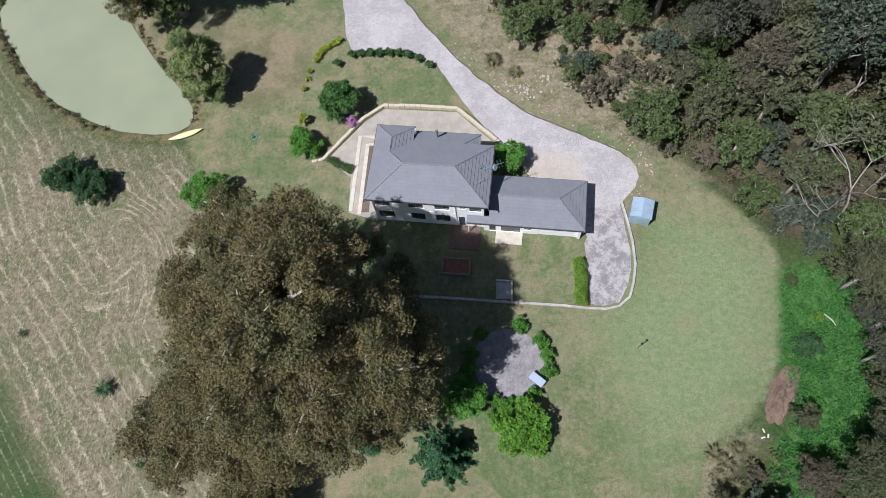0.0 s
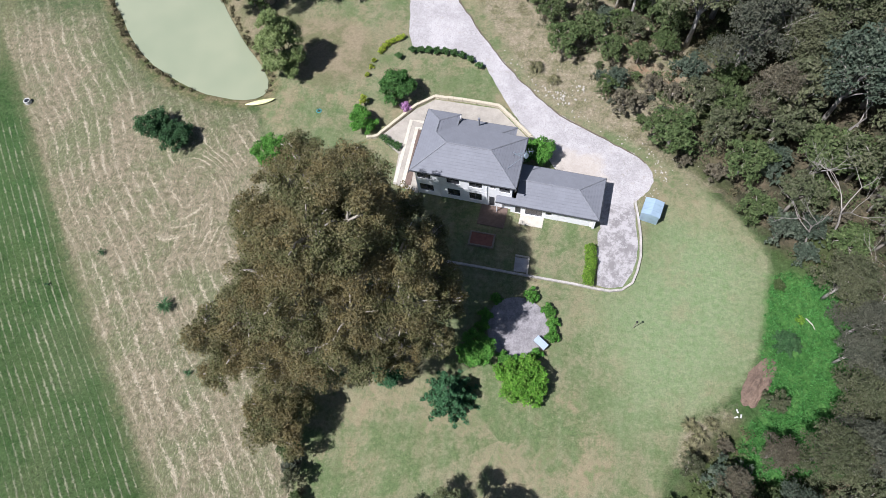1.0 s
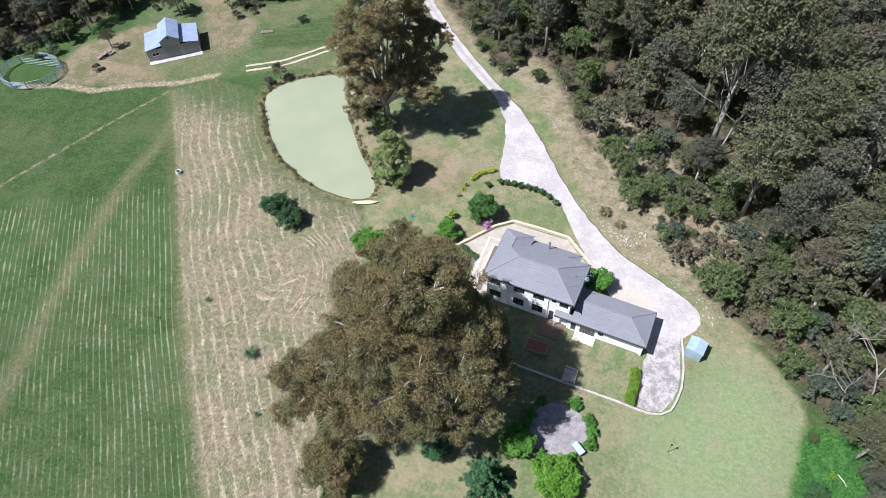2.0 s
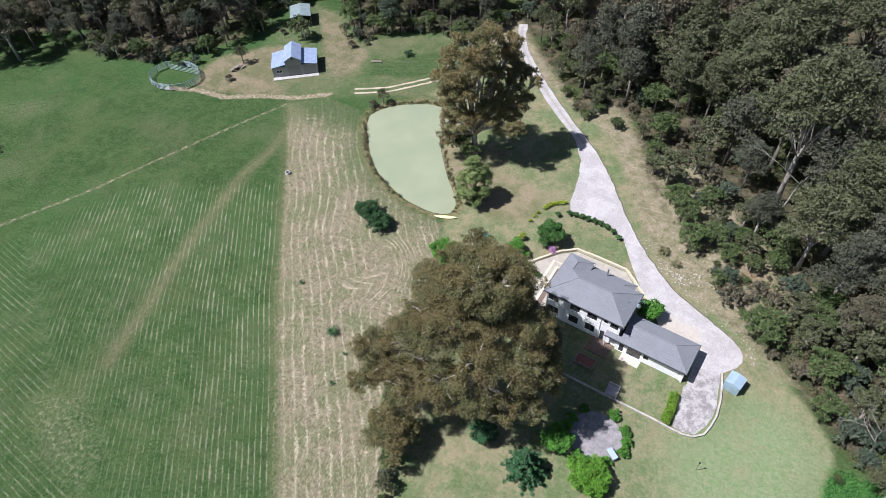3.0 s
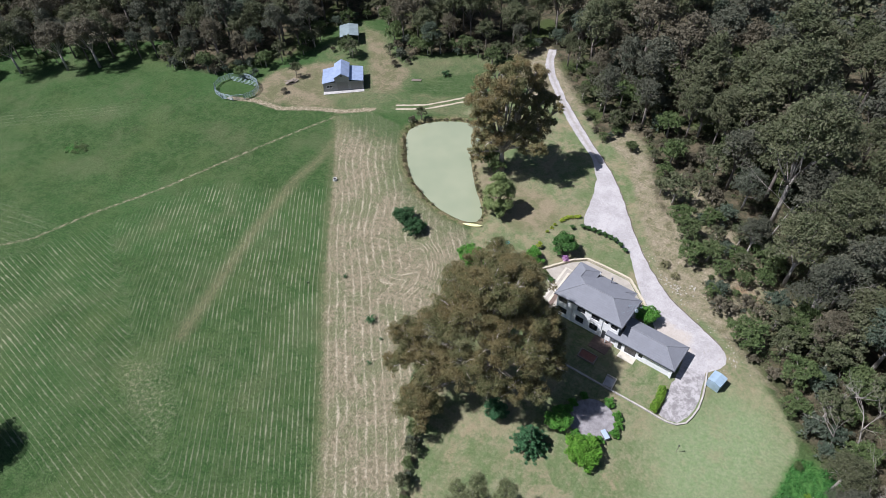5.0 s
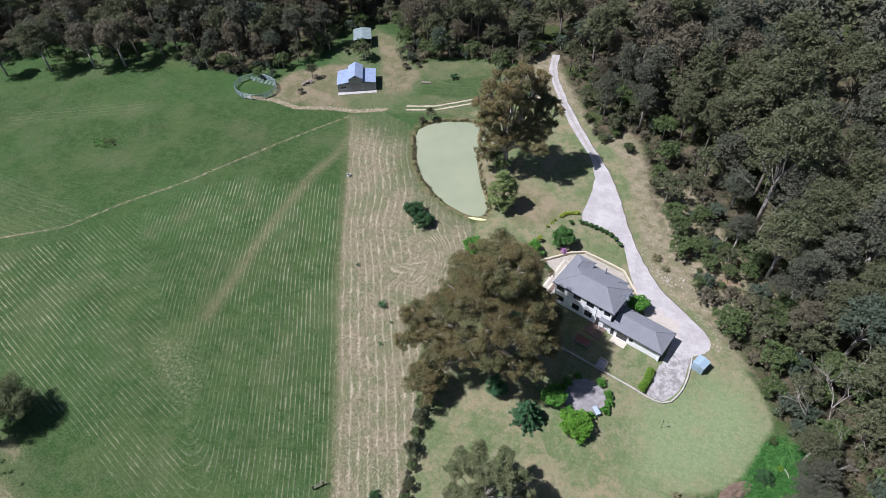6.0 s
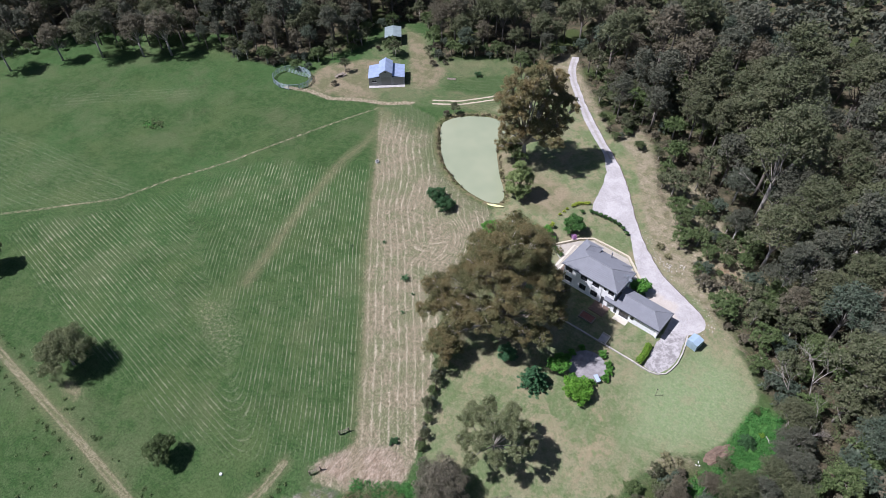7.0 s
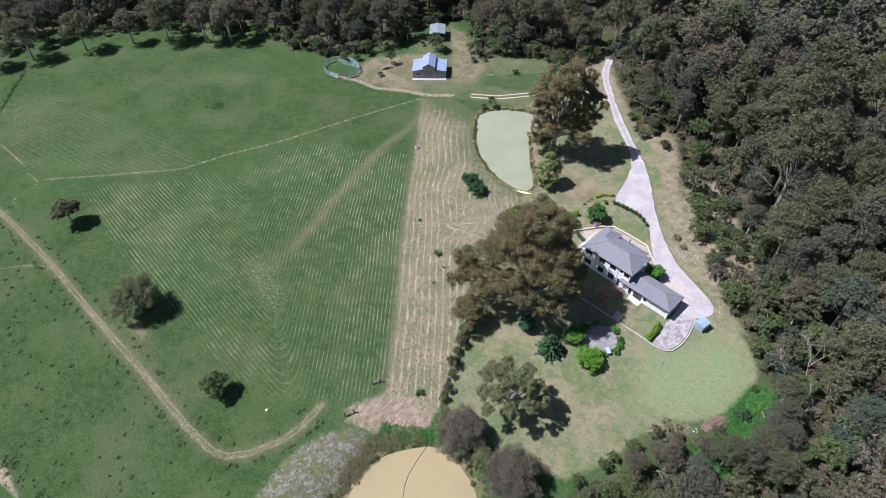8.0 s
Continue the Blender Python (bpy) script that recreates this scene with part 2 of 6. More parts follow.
FOREST = [(-56, 112), (-49, 104), (-42.5, 96.5), (-37, 90.5), (-30, 83), (-26.3, 78.8), (-24, 82), (-21.8, 85.5), (-17.3, 82), (-12.3, 73.5), (-8.6, 66), (-3.2, 59), (3.0, 51.5), (8, 44.5), (13.6, 38.6), (16.3, 36.2), (20, 33.6), (23.9, 29.8), (25.6, 28.3), (28.6, 24.4), (33.5, 22.4), (34.8, 15), (32.6, 9), (35.2, 6.5), (34.2, 1.6), (29.5, 0.4), (26, 3.2), (23.2, 5.6), (19.5, 3.4), (18, -3), (17, -9), (13, -17), (20, -40), (140, -40), (220, 120), (160, 300), (-260, 300), (-420, 60), (-300, -20), (-212, -20), (-207, 6), (-190, 24), (-172, 34), (-155, 45), (-149, 49), (-138.5, 50), (-127, 53), (-124, 59), (-118.5, 63.5), (-115.5, 71), (-112.5, 79), (-117, 88), (-113, 97), (-107, 101), (-101, 96.5), (-95, 90), (-88.5, 83.8), (-81.7, 89.3), (-71.7, 96), (-64, 97), (-58, 103)]
DRIVE = [(-55, 110), (-52.2, 102.2), (-47.4, 95.3), (-40.7, 87.3), (-36.1, 81.7), (-31.3, 76.8), (-25.0, 71.0), (-21.2, 64.6), (-19.7, 59.0), (-19.0, 53.4), (-17.9, 50.6), (-12.5, 50.3), (-7.4, 48.0), (-3.4, 41.4), (-0.9, 37.9), (1.2, 35.4), (3.5, 32.4), (8.8, 31.4), (8.9, 25.3), (8.6, 24.7), (8.9, 18.3), (10.2, 18.0), (11.7, 18.4), (12.7, 20.2), (13.2, 22.3), (13.2, 24.8), (12.9, 27.0), (12.6, 29.2), (13.5, 30.2), (14.4, 31.2), (14.9, 32.4), (14.7, 33.7), (13.9, 34.9), (12.5, 36.1), (10.0, 37.2), (6.9, 38.9), (2.5, 41.4), (-2.4, 46.0), (-5.8, 49.9), (-8.8, 53.8), (-11.6, 58.2), (-14.5, 62.5), (-20.1, 69.4), (-26.9, 75.8), (-33.9, 83.1), (-40.6, 90.3), (-47.3, 98.6), (-50.9, 104.7), (-53, 111)]


# ---- materials ----
def ground_material():
    s = Shade("ground_grass", 0.95, 0.1)
    fine, mid, big = s.noise(5.0, 5, 0.7), s.noise(0.6, 4, 0.65), s.noise(0.07, 4, 0.6)
    blades = s.noise(14.0, 3, 0.8)
    edge = s.math("MULTIPLY", s.math("SUBTRACT", s.noise(0.9, 5, 0.75), 0.5), 3.0)

    def zone(name, soft=0.6, ragged=1.0):
        d = s.math("ADD", s.attr(name), s.math("MULTIPLY", edge, ragged))
        return s.step(d, soft, -soft)

    def rows(name, pace, low, high, ragged):
        """Swaths of cut grass: broken streaks along lines of an even pace."""
        d = s.math("ADD", s.attr(name), s.math("MULTIPLY", s.math("SUBTRACT", s.noise(0.5, 4, 0.7), 0.5), ragged))
        wave = s.math("DIVIDE", s.math("PINGPONG", d, pace / 2), pace / 2)
        frayed = s.math("ADD", s.math("MULTIPLY", s.math("SUBTRACT", s.noise(3.2, 5, 0.85), 0.5), 2.5), s.math("MULTIPLY", s.math("SUBTRACT", s.noise(0.35, 2), 0.5), 1.2))
        return s.step(s.math("ADD", wave, frayed), low, high)

    # pasture
    green = s.mix(s.step(mid, 0.35, 0.68), (0.036, 0.082, 0.022), (0.068, 0.112, 0.040))
    green = s.mix(s.math("MULTIPLY", s.step(big, 0.45, 0.68), 0.55), green, (0.098, 0.134, 0.050))
    green = s.mix(s.math("MULTIPLY", s.step(s.noise(0.025, 3), 0.45, 0.62), 0.55), green, (0.050, 0.118, 0.034))
    green = s.mix(s.math("MULTIPLY", s.step(fine, 0.5, 0.72), 0.34), green, (0.15, 0.175, 0.09))
    green = s.mix(s.math("MULTIPLY", s.step(s.noise(0.13, 6, 0.75), 0.5, 0.68), 0.6), green, (0.030, 0.066, 0.017))
    green = s.mix(s.math("MULTIPLY", s.step(s.noise(0.05, 5, 0.65), 0.48, 0.66), 0.42), green, (0.134, 0.140, 0.074))
    # mown field: pale rows of cut grass
    field = zone("field", 2.2, 1.6)
    swath = s.math("MULTIPLY", rows("row", 0.82, 0.70, 1.2, 0.2), field)
    swath = s.math("MULTIPLY", swath, s.step(s.noise(0.09, 4, 0.65), 0.26, 0.52))
    swath = s.math("MULTIPLY", swath, s.step(s.math("ADD", s.attr("seam"), edge), 0.0, 2.0))
    green = s.mix(s.math("MULTIPLY", s.step(s.math("ADD", s.attr("seam"), edge), 2.0, -1.0), s.math("MULTIPLY", field, s.math("MULTIPLY", s.step(s.noise(1.7, 6, 0.85), 0.46, 0.64), 0.55))), green, (0.33, 0.31, 0.205))
    col = s.mix(s.math("MULTIPLY", swath, s.math("ADD", 0.42, s.math("MULTIPLY", s.step(s.attr("seam"), 4.0, 26.0), 0.45))), green, (0.40, 0.395, 0.265))
    # dry verge below the forest
    verge = s.mix(s.step(s.noise(0.5, 6, 0.75), 0.38, 0.62), (0.190, 0.178, 0.098), (0.34, 0.285, 0.20))
    verge = s.mix(s.math("MULTIPLY", s.step(s.noise(2.5, 5, 0.8), 0.5, 0.66), 0.6), verge, (0.40, 0.35, 0.27))
    col = s.mix(zone("verge", 0.8, 1.0), col, verge)
    # lawn
    lawn = s.mix(s.step(s.math("ADD", s.math("MULTIPLY", mid, 0.5), s.math("MULTIPLY", big, 0.5)), 0.42, 0.6), (0.115, 0.158, 0.066), (0.225, 0.205, 0.125))
    lawn = s.mix(s.math("MULTIPLY", s.step(s.noise(0.16, 6, 0.75), 0.47, 0.66), 0.85), lawn, (0.30, 0.24, 0.155))
    lawn = s.mix(s.math("MULTIPLY", s.step(s.noise(2.0, 5, 0.8), 0.5, 0.7), 0.5), lawn, (0.30, 0.275, 0.175))
    lawn = s.mix(s.math("MULTIPLY", s.step(s.noise(0.3, 5, 0.7), 0.54, 0.66), 0.6), lawn, (0.085, 0.15, 0.05))
    mown = s.mix(s.step(s.noise(1.3, 5, 0.75), 0.35, 0.65), (0.172, 0.238, 0.108), (0.230, 0.268, 0.148))
    mown = s.mix(s.math("MULTIPLY", s.step(s.noise(0.2, 5, 0.7), 0.5, 0.66), 0.6), mown, (0.25, 0.235, 0.14))
    lawn = s.mix(zone("green_lawn", 5.0, 1.5), lawn, mown)
    swipe = s.noise(1.0, 3, 0.6, s.scaled(0.9, 0.13, 1, 0.5))
    lawn = s.mix(s.math("MULTIPLY", s.step(swipe, 0.42, 0.64), 0.16), lawn, (0.255, 0.285, 0.165))
    on_lawn = zone("lawn", 0.8, 0.5)
    col = s.mix(on_lawn, col, lawn)
    col = s.mix(s.math("MULTIPLY", zone("yard", 1.2, 1.5), 0.45), col, lawn)
    # straw strip
    straw = s.mix(s.step(s.noise(1.1, 5, 0.75), 0.36, 0.64), (0.168, 0.152, 0.092), (0.295, 0.244, 0.168))
    straw = s.mix(s.math("MULTIPLY", s.step(s.noise(0.14, 5, 0.7), 0.44, 0.60), 0.75), straw, (0.135, 0.158, 0.075))
    straw = s.mix(s.math("MULTIPLY", rows("strip_row", 1.5, 0.74, 1.2, 1.0), 0.82), straw, (0.52, 0.45, 0.33))
    straw = s.mix(s.math("MULTIPLY", s.step(s.noise(4.5, 4, 0.85, s.scaled(1, 0.35, 1, 0.67)), 0.5, 0.66), 0.65), straw, (0.50, 0.43, 0.32))
    thin = s.math("SUBTRACT", 1.0, s.math("MULTIPLY", s.step(s.math("ADD", s.attr("thin"), s.math("MULTIPLY", edge, 5.0)), 4.0, -7.0), 0.8))
    col = s.mix(s.math("MULTIPLY", zone("strip", 0.5, 0.6), thin), col, straw)
    lip = s.step(s.math("ABSOLUTE", s.math("ADD", s.attr("seam"), s.math("MULTIPLY", edge, 0.15))), 0.5, 0.15)
    col = s.mix(s.math("MULTIPLY", s.math("MULTIPLY", lip, zone("strip", 1.6, 0.4)), 0.6), col, (0.20, 0.155, 0.095))
    # pond rim
    rim = s.mix(s.step(mid, 0.4, 0.6), (0.12, 0.14, 0.055), (0.23, 0.19, 0.11))
    col = s.mix(zone("shore", 1.0, 0.9), col, rim)
    # scrub and litter
    litter = s.mix(s.step(s.noise(0.35, 5, 0.7), 0.4, 0.62), (0.055, 0.052, 0.032), (0.15, 0.12, 0.08))
    litter = s.mix(s.step(big, 0.5, 0.62), litter, (0.065, 0.085, 0.03))
    col = s.mix(zone("forest", 1.5, 1.5), col, litter)
    bare = s.mix(s.step(s.noise(0.2, 5, 0.7), 0.4, 0.6), (0.160, 0.158, 0.084), (0.262, 0.216, 0.142))
    col = s.mix(zone("clearing", 1.5, 1.5), col, bare)
    lush = s.mix(s.step(mid, 0.35, 0.65), (0.042, 0.135, 0.028), (0.085, 0.205, 0.050))
    col = s.mix(zone("lush", 0.8, 1.0), col, lush)
    bank = s.mix(s.step(s.noise(1.6, 5, 0.8), 0.4, 0.62), (0.12, 0.113, 0.082), (0.275, 0.258, 0.212))
    bank = s.mix(s.step(s.noise(0.5, 5, 0.75), 0.46, 0.60), bank, (0.12, 0.14, 0.06))
    col = s.mix(zone("bank", 0.8, 1.4), col, bank)
    red = s.mix(s.step(s.noise(0.9, 5, 0.8), 0.4, 0.62), (0.34, 0.205, 0.135), (0.30, 0.265, 0.185))
    col = s.mix(s.math("MULTIPLY", zone("red", 1.2, 1.6), 0.75), col, red)
    clods = s.mix(s.step(s.noise(1.5, 5, 0.8, s.scaled(1, 0.4, 1, 0.7)), 0.42, 0.6), (0.245, 0.185, 0.135), (0.43, 0.345, 0.27))
    col = s.mix(s.math("MULTIPLY", zone("dirt", 0.8, 1.0), 0.8), col, clods)
    # worn tracks
    dirt = s.mix(s.step(s.noise(1.2, 5, 0.7), 0.35, 0.65), (0.23, 0.185, 0.12), (0.46, 0.38, 0.28))
    col = s.mix(s.math("MULTIPLY", zone("track", 0.35, 0.35), 0.85), col, dirt)
    rut = s.step(s.math("ABSOLUTE", s.math("SUBTRACT", s.math("ADD", s.attr("farm"), s.math("MULTIPLY", edge, 0.12)), 0.45)), 0.34, 0.06)
    col = s.mix(s.math("MULTIPLY", s.math("MULTIPLY", rut, 0.62), s.step(s.noise(0.4, 4, 0.7), 0.30, 0.50)), col, dirt)
    col = s.mix(s.math("MULTIPLY", zone("ride", 1.6, 1.2), 0.68), col, (0.20, 0.182, 0.104))
    # tussocks in the rough pasture, then blades everywhere
    tuft = s.math("MULTIPLY", s.step(s.noise(1.4, 4, 0.8), 0.60, 0.72), s.step(s.attr("rough"), 2.0, -2.0))
    col = s.mix(s.math("MULTIPLY", tuft, 0.75), col, (0.028, 0.055, 0.022))
    rougher = s.math("SUBTRACT", 1.0, s.math("MULTIPLY", on_lawn, 0.42))
    col = s.mix(s.math("MULTIPLY", s.math("MULTIPLY", s.step(blades, 0.56, 0.34), 0.55), rougher), col, (0.03, 0.042, 0.018))
    grain = s.math("ADD", s.math("MULTIPLY", s.noise(2.4, 6, 0.85), 1.1), s.math("MULTIPLY", s.noise(7.5, 4, 0.85), 0.9))
    col = s.mix(rougher, col, s.mix(s.step(grain, 0.62, 1.38), (0.36, 0.36, 0.36), (1.32, 1.32, 1.32)), "MULTIPLY")
    s.colour(col)
    h = s.math("ADD", s.math("MULTIPLY", fine, 0.6), s.math("ADD", s.math("MULTIPLY", blades, 0.4), s.math("MULTIPLY", swath, 0.5)))
    s.bump(h, 0.7, 0.12)
    return s.mat


def gravel_material():
    s = Shade("gravel", 0.9, 0.2)
    worn = s.step(s.noise(0.25, 5, 0.7), 0.4, 0.62)
    c = s.mix(worn, (0.350, 0.330, 0.327), (0.445, 0.421, 0.417))
    c = s.mix(s.math("MULTIPLY", s.step(s.noise(7, 5, 0.85), 0.46, 0.66), 0.75), c, (0.19, 0.178, 0.178))
    c = s.mix(s.math("MULTIPLY", s.step(s.noise(2.2, 6, 0.85), 0.5, 0.66), 0.6), c, (0.52, 0.50, 0.495))
    c = s.mix(s.math("MULTIPLY", s.step(s.noise(0.9, 5, 0.75), 0.56, 0.7), 0.45), c, (0.27, 0.235, 0.19))
    c = s.mix(s.math("MULTIPLY", s.step(s.math("ADD", s.attr("sand"), s.math("MULTIPLY", s.math("SUBTRACT", s.noise(0.8, 4), 0.5), 3.0)), 0.8, -0.8), 0.5), c, (0.44, 0.375, 0.295))
    # damp, weathered end by the garage
    old = s.step(s.attr("old"), 1.5, -1.5)
    c = s.mix(s.math("MULTIPLY", old, 0.8), c, s.mix(s.step(s.noise(0.8, 6, 0.8), 0.42, 0.58), (0.170, 0.158, 0.156), (0.385, 0.365, 0.362)))
    # grassy crown between the wheel ruts, further up
    c = s.mix(s.math("MULTIPLY", s.step(s.math("ADD", s.attr("crown"), s.math("MULTIPLY", s.math("SUBTRACT", s.noise(1.2, 5, 0.75), 0.5), 1.6)), 0.55, 0.1), 0.6), c, (0.25, 0.225, 0.19))
    s.colour(c)
    return s.bump(s.noise(18, 4, 0.8), 0.5, 0.04).mat


def water_material(name, a, b, rough=0.12):
    s = Shade(name, rough, 0.5)
    s.colour(s.mix(s.step(s.noise(0.06, 3), 0.35, 0.65), a, b))
    return s.bump(s.noise(2.5, 3), 0.04, 0.02).mat


def roof_material(name, rgb, course=0.36, rough=0.6):
    """Flat tiles: each course steps down over the next, its lap shadow painted in, with the odd lighter tile."""
    s = Shade(name, rough, 0.2)
    uv = s.tree.nodes.new("ShaderNodeUVMap").outputs[0]
    split = s.tree.nodes.new("ShaderNodeSeparateXYZ")
    s.put(split.inputs[0], uv)
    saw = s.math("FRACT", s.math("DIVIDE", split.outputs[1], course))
    brick = s.tree.nodes.new("ShaderNodeTexBrick")
    s.put(brick.inputs["Vector"], uv)
    brick.inputs["Scale"].default_value = 1.0
    brick.inputs["Brick Width"].default_value, brick.inputs["Row Height"].default_value = 0.3, course
    brick.inputs["Mortar Size"].default_value = 0.012
    brick.inputs["Color1"].default_value = (*(v * 1.04 for v in rgb), 1)
    brick.inputs["Color2"].default_value = (*(v * 0.97 for v in rgb), 1)
    brick.inputs["Mortar"].default_value = (*(v * 0.92 for v in rgb), 1)
    c = s.mix(s.math("MULTIPLY", s.step(s.noise(0.6, 5, 0.7), 0.4, 0.65), 0.35), brick.outputs["Color"], tuple(v * 1.22 for v in rgb))
    # faint dark line per course: the shadow of the tile laps, put into the colour
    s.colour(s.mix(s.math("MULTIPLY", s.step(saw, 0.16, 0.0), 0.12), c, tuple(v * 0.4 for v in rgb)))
    return s.bump(s.noise(14, 3), 0.2, 0.02).mat


def ribbed_material(name, rgb, pitch=0.25, rough=0.4, metal=0.3):
    """Corrugated sheet steel: ribs along the slope, faint stains."""
    s = Shade(name, rough, 0.5)
    s.bsdf.inputs["Metallic"].default_value = metal
    uv = s.tree.nodes.new("ShaderNodeUVMap").outputs[0]
    split = s.tree.nodes.new("ShaderNodeSeparateXYZ")
    s.put(split.inputs[0], uv)
    rib = s.math("DIVIDE", s.math("PINGPONG", split.outputs[0], pitch / 2), pitch / 2)
    panel = s.step(s.math("PINGPONG", split.outputs[0], 0.45), 0.40, 0.45)
    c = s.mix(s.step(s.noise(0.8, 4), 0.35, 0.7), rgb, tuple(v * 0.8 for v in rgb))
    s.colour(s.mix(s.math("MULTIPLY", panel, 0.35), c, tuple(v * 0.55 for v in rgb)))
    return s.bump(rib, 0.25, 0.03).mat


def glass_material():
    s = Shade("window_glass", 0.05, 0.6)
    s.colour(s.mix(s.step(s.noise(1.5, 2), 0.4, 0.6), (0.018, 0.02, 0.024), (0.05, 0.05, 0.052)))
    return s.mat


GROUND = ground_material()
GRAVEL = gravel_material()
POND_WATER = water_material("pond_water", (0.240, 0.268, 0.178), (0.278, 0.298, 0.200))
DAM_WATER = water_material("dam_water", (0.315, 0.262, 0.140), (0.275, 0.232, 0.132))
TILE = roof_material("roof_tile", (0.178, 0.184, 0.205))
STEEL_BLUE = ribbed_material("blue_steel", (0.36, 0.44, 0.62))
STEEL_PALE = ribbed_material("pale_steel", (0.30, 0.37, 0.38))
SHED_STEEL = ribbed_material("shed_steel", (0.38, 0.50, 0.60), 0.2)
GLASS = glass_material()
WHITE = plain("white_render", (0.86, 0.86, 0.85), 0.75, vary=0.12, scale=1.2)
WHITE_PAINT = plain("white_paint", (0.82, 0.82, 0.82), 0.5, vary=0.06)
DARK_TRIM = plain("charcoal_trim", (0.055, 0.058, 0.065), 0.5)
GREY_CAP = plain("ridge_cap", (0.20, 0.205, 0.225), 0.6)
CREAM_STONE = plain("cream_stone", (0.539, 0.479, 0.365), 0.9, vary=0.35, scale=1.5, fine=12)
SAND = plain("sandy_paving", (0.355, 0.322, 0.275), 0.9, vary=0.25, scale=0.8, fine=14)
PALE_PAVER = plain("pale_paver", (0.522, 0.479, 0.400), 0.85, vary=0.2, scale=2)
PALE_CONCRETE = plain("pale_concrete", (0.62, 0.61, 0.58), 0.85, vary=0.2)
CONCRETE = plain("concrete", (0.40, 0.385, 0.37), 0.85, vary=0.3, scale=1.0, fine=14)
PATIO = plain("weathered_slab", (0.248, 0.233, 0.239), 0.9, vary=0.42, scale=0.9, fine=6)
BRICK_RED = plain("red_brown_timber", (0.20, 0.085, 0.06), 0.8, vary=0.3)
DECK = plain("brown_deck", (0.148, 0.104, 0.083), 0.8, vary=0.3)
GARAGE_GREY = plain("grey_cladding", (0.30, 0.30, 0.29), 0.6, vary=0.15)
RAIL_STEEL = plain("galvanised_rail", (0.24, 0.30, 0.34), 0.5, 0.3, vary=0.25)
YELLOW = plain("yellow_plastic", (0.76, 0.74, 0.36), 0.35, vary=0.1)
BLACK = plain("black_rubber", (0.02, 0.02, 0.022), 0.6)
TIMBER = plain("grey_timber", (0.22, 0.185, 0.15), 0.9, vary=0.35, scale=6)
ROCK = plain("pale_rock", (0.42, 0.39, 0.34), 0.9, vary=0.3, scale=4)
BARK = plain("gum_bark", (0.40, 0.36, 0.31), 0.85, vary=0.45, scale=1.5, fine=8)
BARK_DARK = plain("dark_bark", (0.12, 0.095, 0.075), 0.95, vary=0.4, scale=2, fine=10)
BARK_FAR = plain("forest_bark", (0.155, 0.135, 0.118), 0.9, vary=0.4, scale=1.5, fine=8)
BARK_NEAR = plain("grey_gum_bark", (0.36, 0.33, 0.30), 0.9, vary=0.45, scale=1.5, fine=8)
DEAD_WOOD = plain("dead_wood", (0.33, 0.30, 0.27), 0.9, vary=0.3, scale=2, fine=10)
LEAF_BIG = foliage("great_gum_leaves", (0.142, 0.150, 0.060), (0.218, 0.164, 0.071), (0.335, 0.300, 0.172), 0.3, 0.3)
LEAF_GUM = foliage("gum_leaves", (0.084, 0.098, 0.068), (0.120, 0.124, 0.088), (0.198, 0.196, 0.146), 0.35, 0.3, dull=0.1)
LEAF_OLIVE = foliage("olive_leaves", (0.094, 0.114, 0.055), (0.136, 0.148, 0.076), (0.214, 0.215, 0.136), 0.35, 0.3, dull=0.1)
LEAF_BROWN = foliage("rusty_gum_leaves", (0.128, 0.118, 0.078), (0.164, 0.142, 0.096), (0.240, 0.216, 0.160), 0.35, 0.3, dull=0.14)
LEAF_BLUE = foliage("grey_green_leaves", (0.074, 0.106, 0.072), (0.106, 0.138, 0.094), (0.175, 0.202, 0.150), 0.5, 0.3, dull=0.25)
LEAF_LUSH = foliage("lush_weed_leaves", (0.045, 0.165, 0.034), (0.068, 0.220, 0.046), (0.125, 0.290, 0.088), 1.0)
LEAF_OPEN = foliage("open_gum_leaves", (0.136, 0.166, 0.072), (0.184, 0.204, 0.098), (0.282, 0.294, 0.172), 0.6, 0.3)
LEAF_GREY = foliage("paperbark_leaves", (0.112, 0.108, 0.070), (0.146, 0.130, 0.092), (0.225, 0.205, 0.160), 0.5)
LEAF_BANK = foliage("bank_grass", (0.150, 0.150, 0.072), (0.205, 0.188, 0.098), (0.290, 0.262, 0.160), 1.2)
LEAF_SCRUB = foliage("scrub_leaves", (0.074, 0.120, 0.038), (0.108, 0.156, 0.056), (0.192, 0.234, 0.100), 0.6, dull=0.12)
LEAF_BRIGHT = foliage("bright_leaves", (0.068, 0.212, 0.030), (0.106, 0.292, 0.042), (0.212, 0.410, 0.083), 1.0)
LEAF_LIME = foliage("lime_leaves", (0.110, 0.224, 0.021), (0.154, 0.282, 0.030), (0.238, 0.352, 0.057), 1.2)
LEAF_MAPLE = foliage("maple_leaves", (0.085, 0.225, 0.022), (0.12, 0.285, 0.03), (0.20, 0.36, 0.06), 1.2)
LEAF_YELLOW = foliage("yellow_hedge_leaves", (0.255, 0.345, 0.034), (0.33, 0.41, 0.045), (0.45, 0.48, 0.10), 1.5)
LEAF_DARK = foliage("dark_shrub_leaves", (0.033, 0.090, 0.032), (0.054, 0.128, 0.046), (0.096, 0.179, 0.078), 1.0)
LEAF_FIR = foliage("fir_needles", (0.042, 0.125, 0.052), (0.064, 0.168, 0.072), (0.115, 0.235, 0.115), 1.0)
LEAF_WILLOW = foliage("willow_leaves", (0.160, 0.226, 0.076), (0.214, 0.272, 0.100), (0.324, 0.366, 0.170), 0.9)
LEAF_BOX = foliage("clipped_leaves", (0.051, 0.121, 0.036), (0.077, 0.159, 0.046), (0.128, 0.216, 0.071), 2.0)
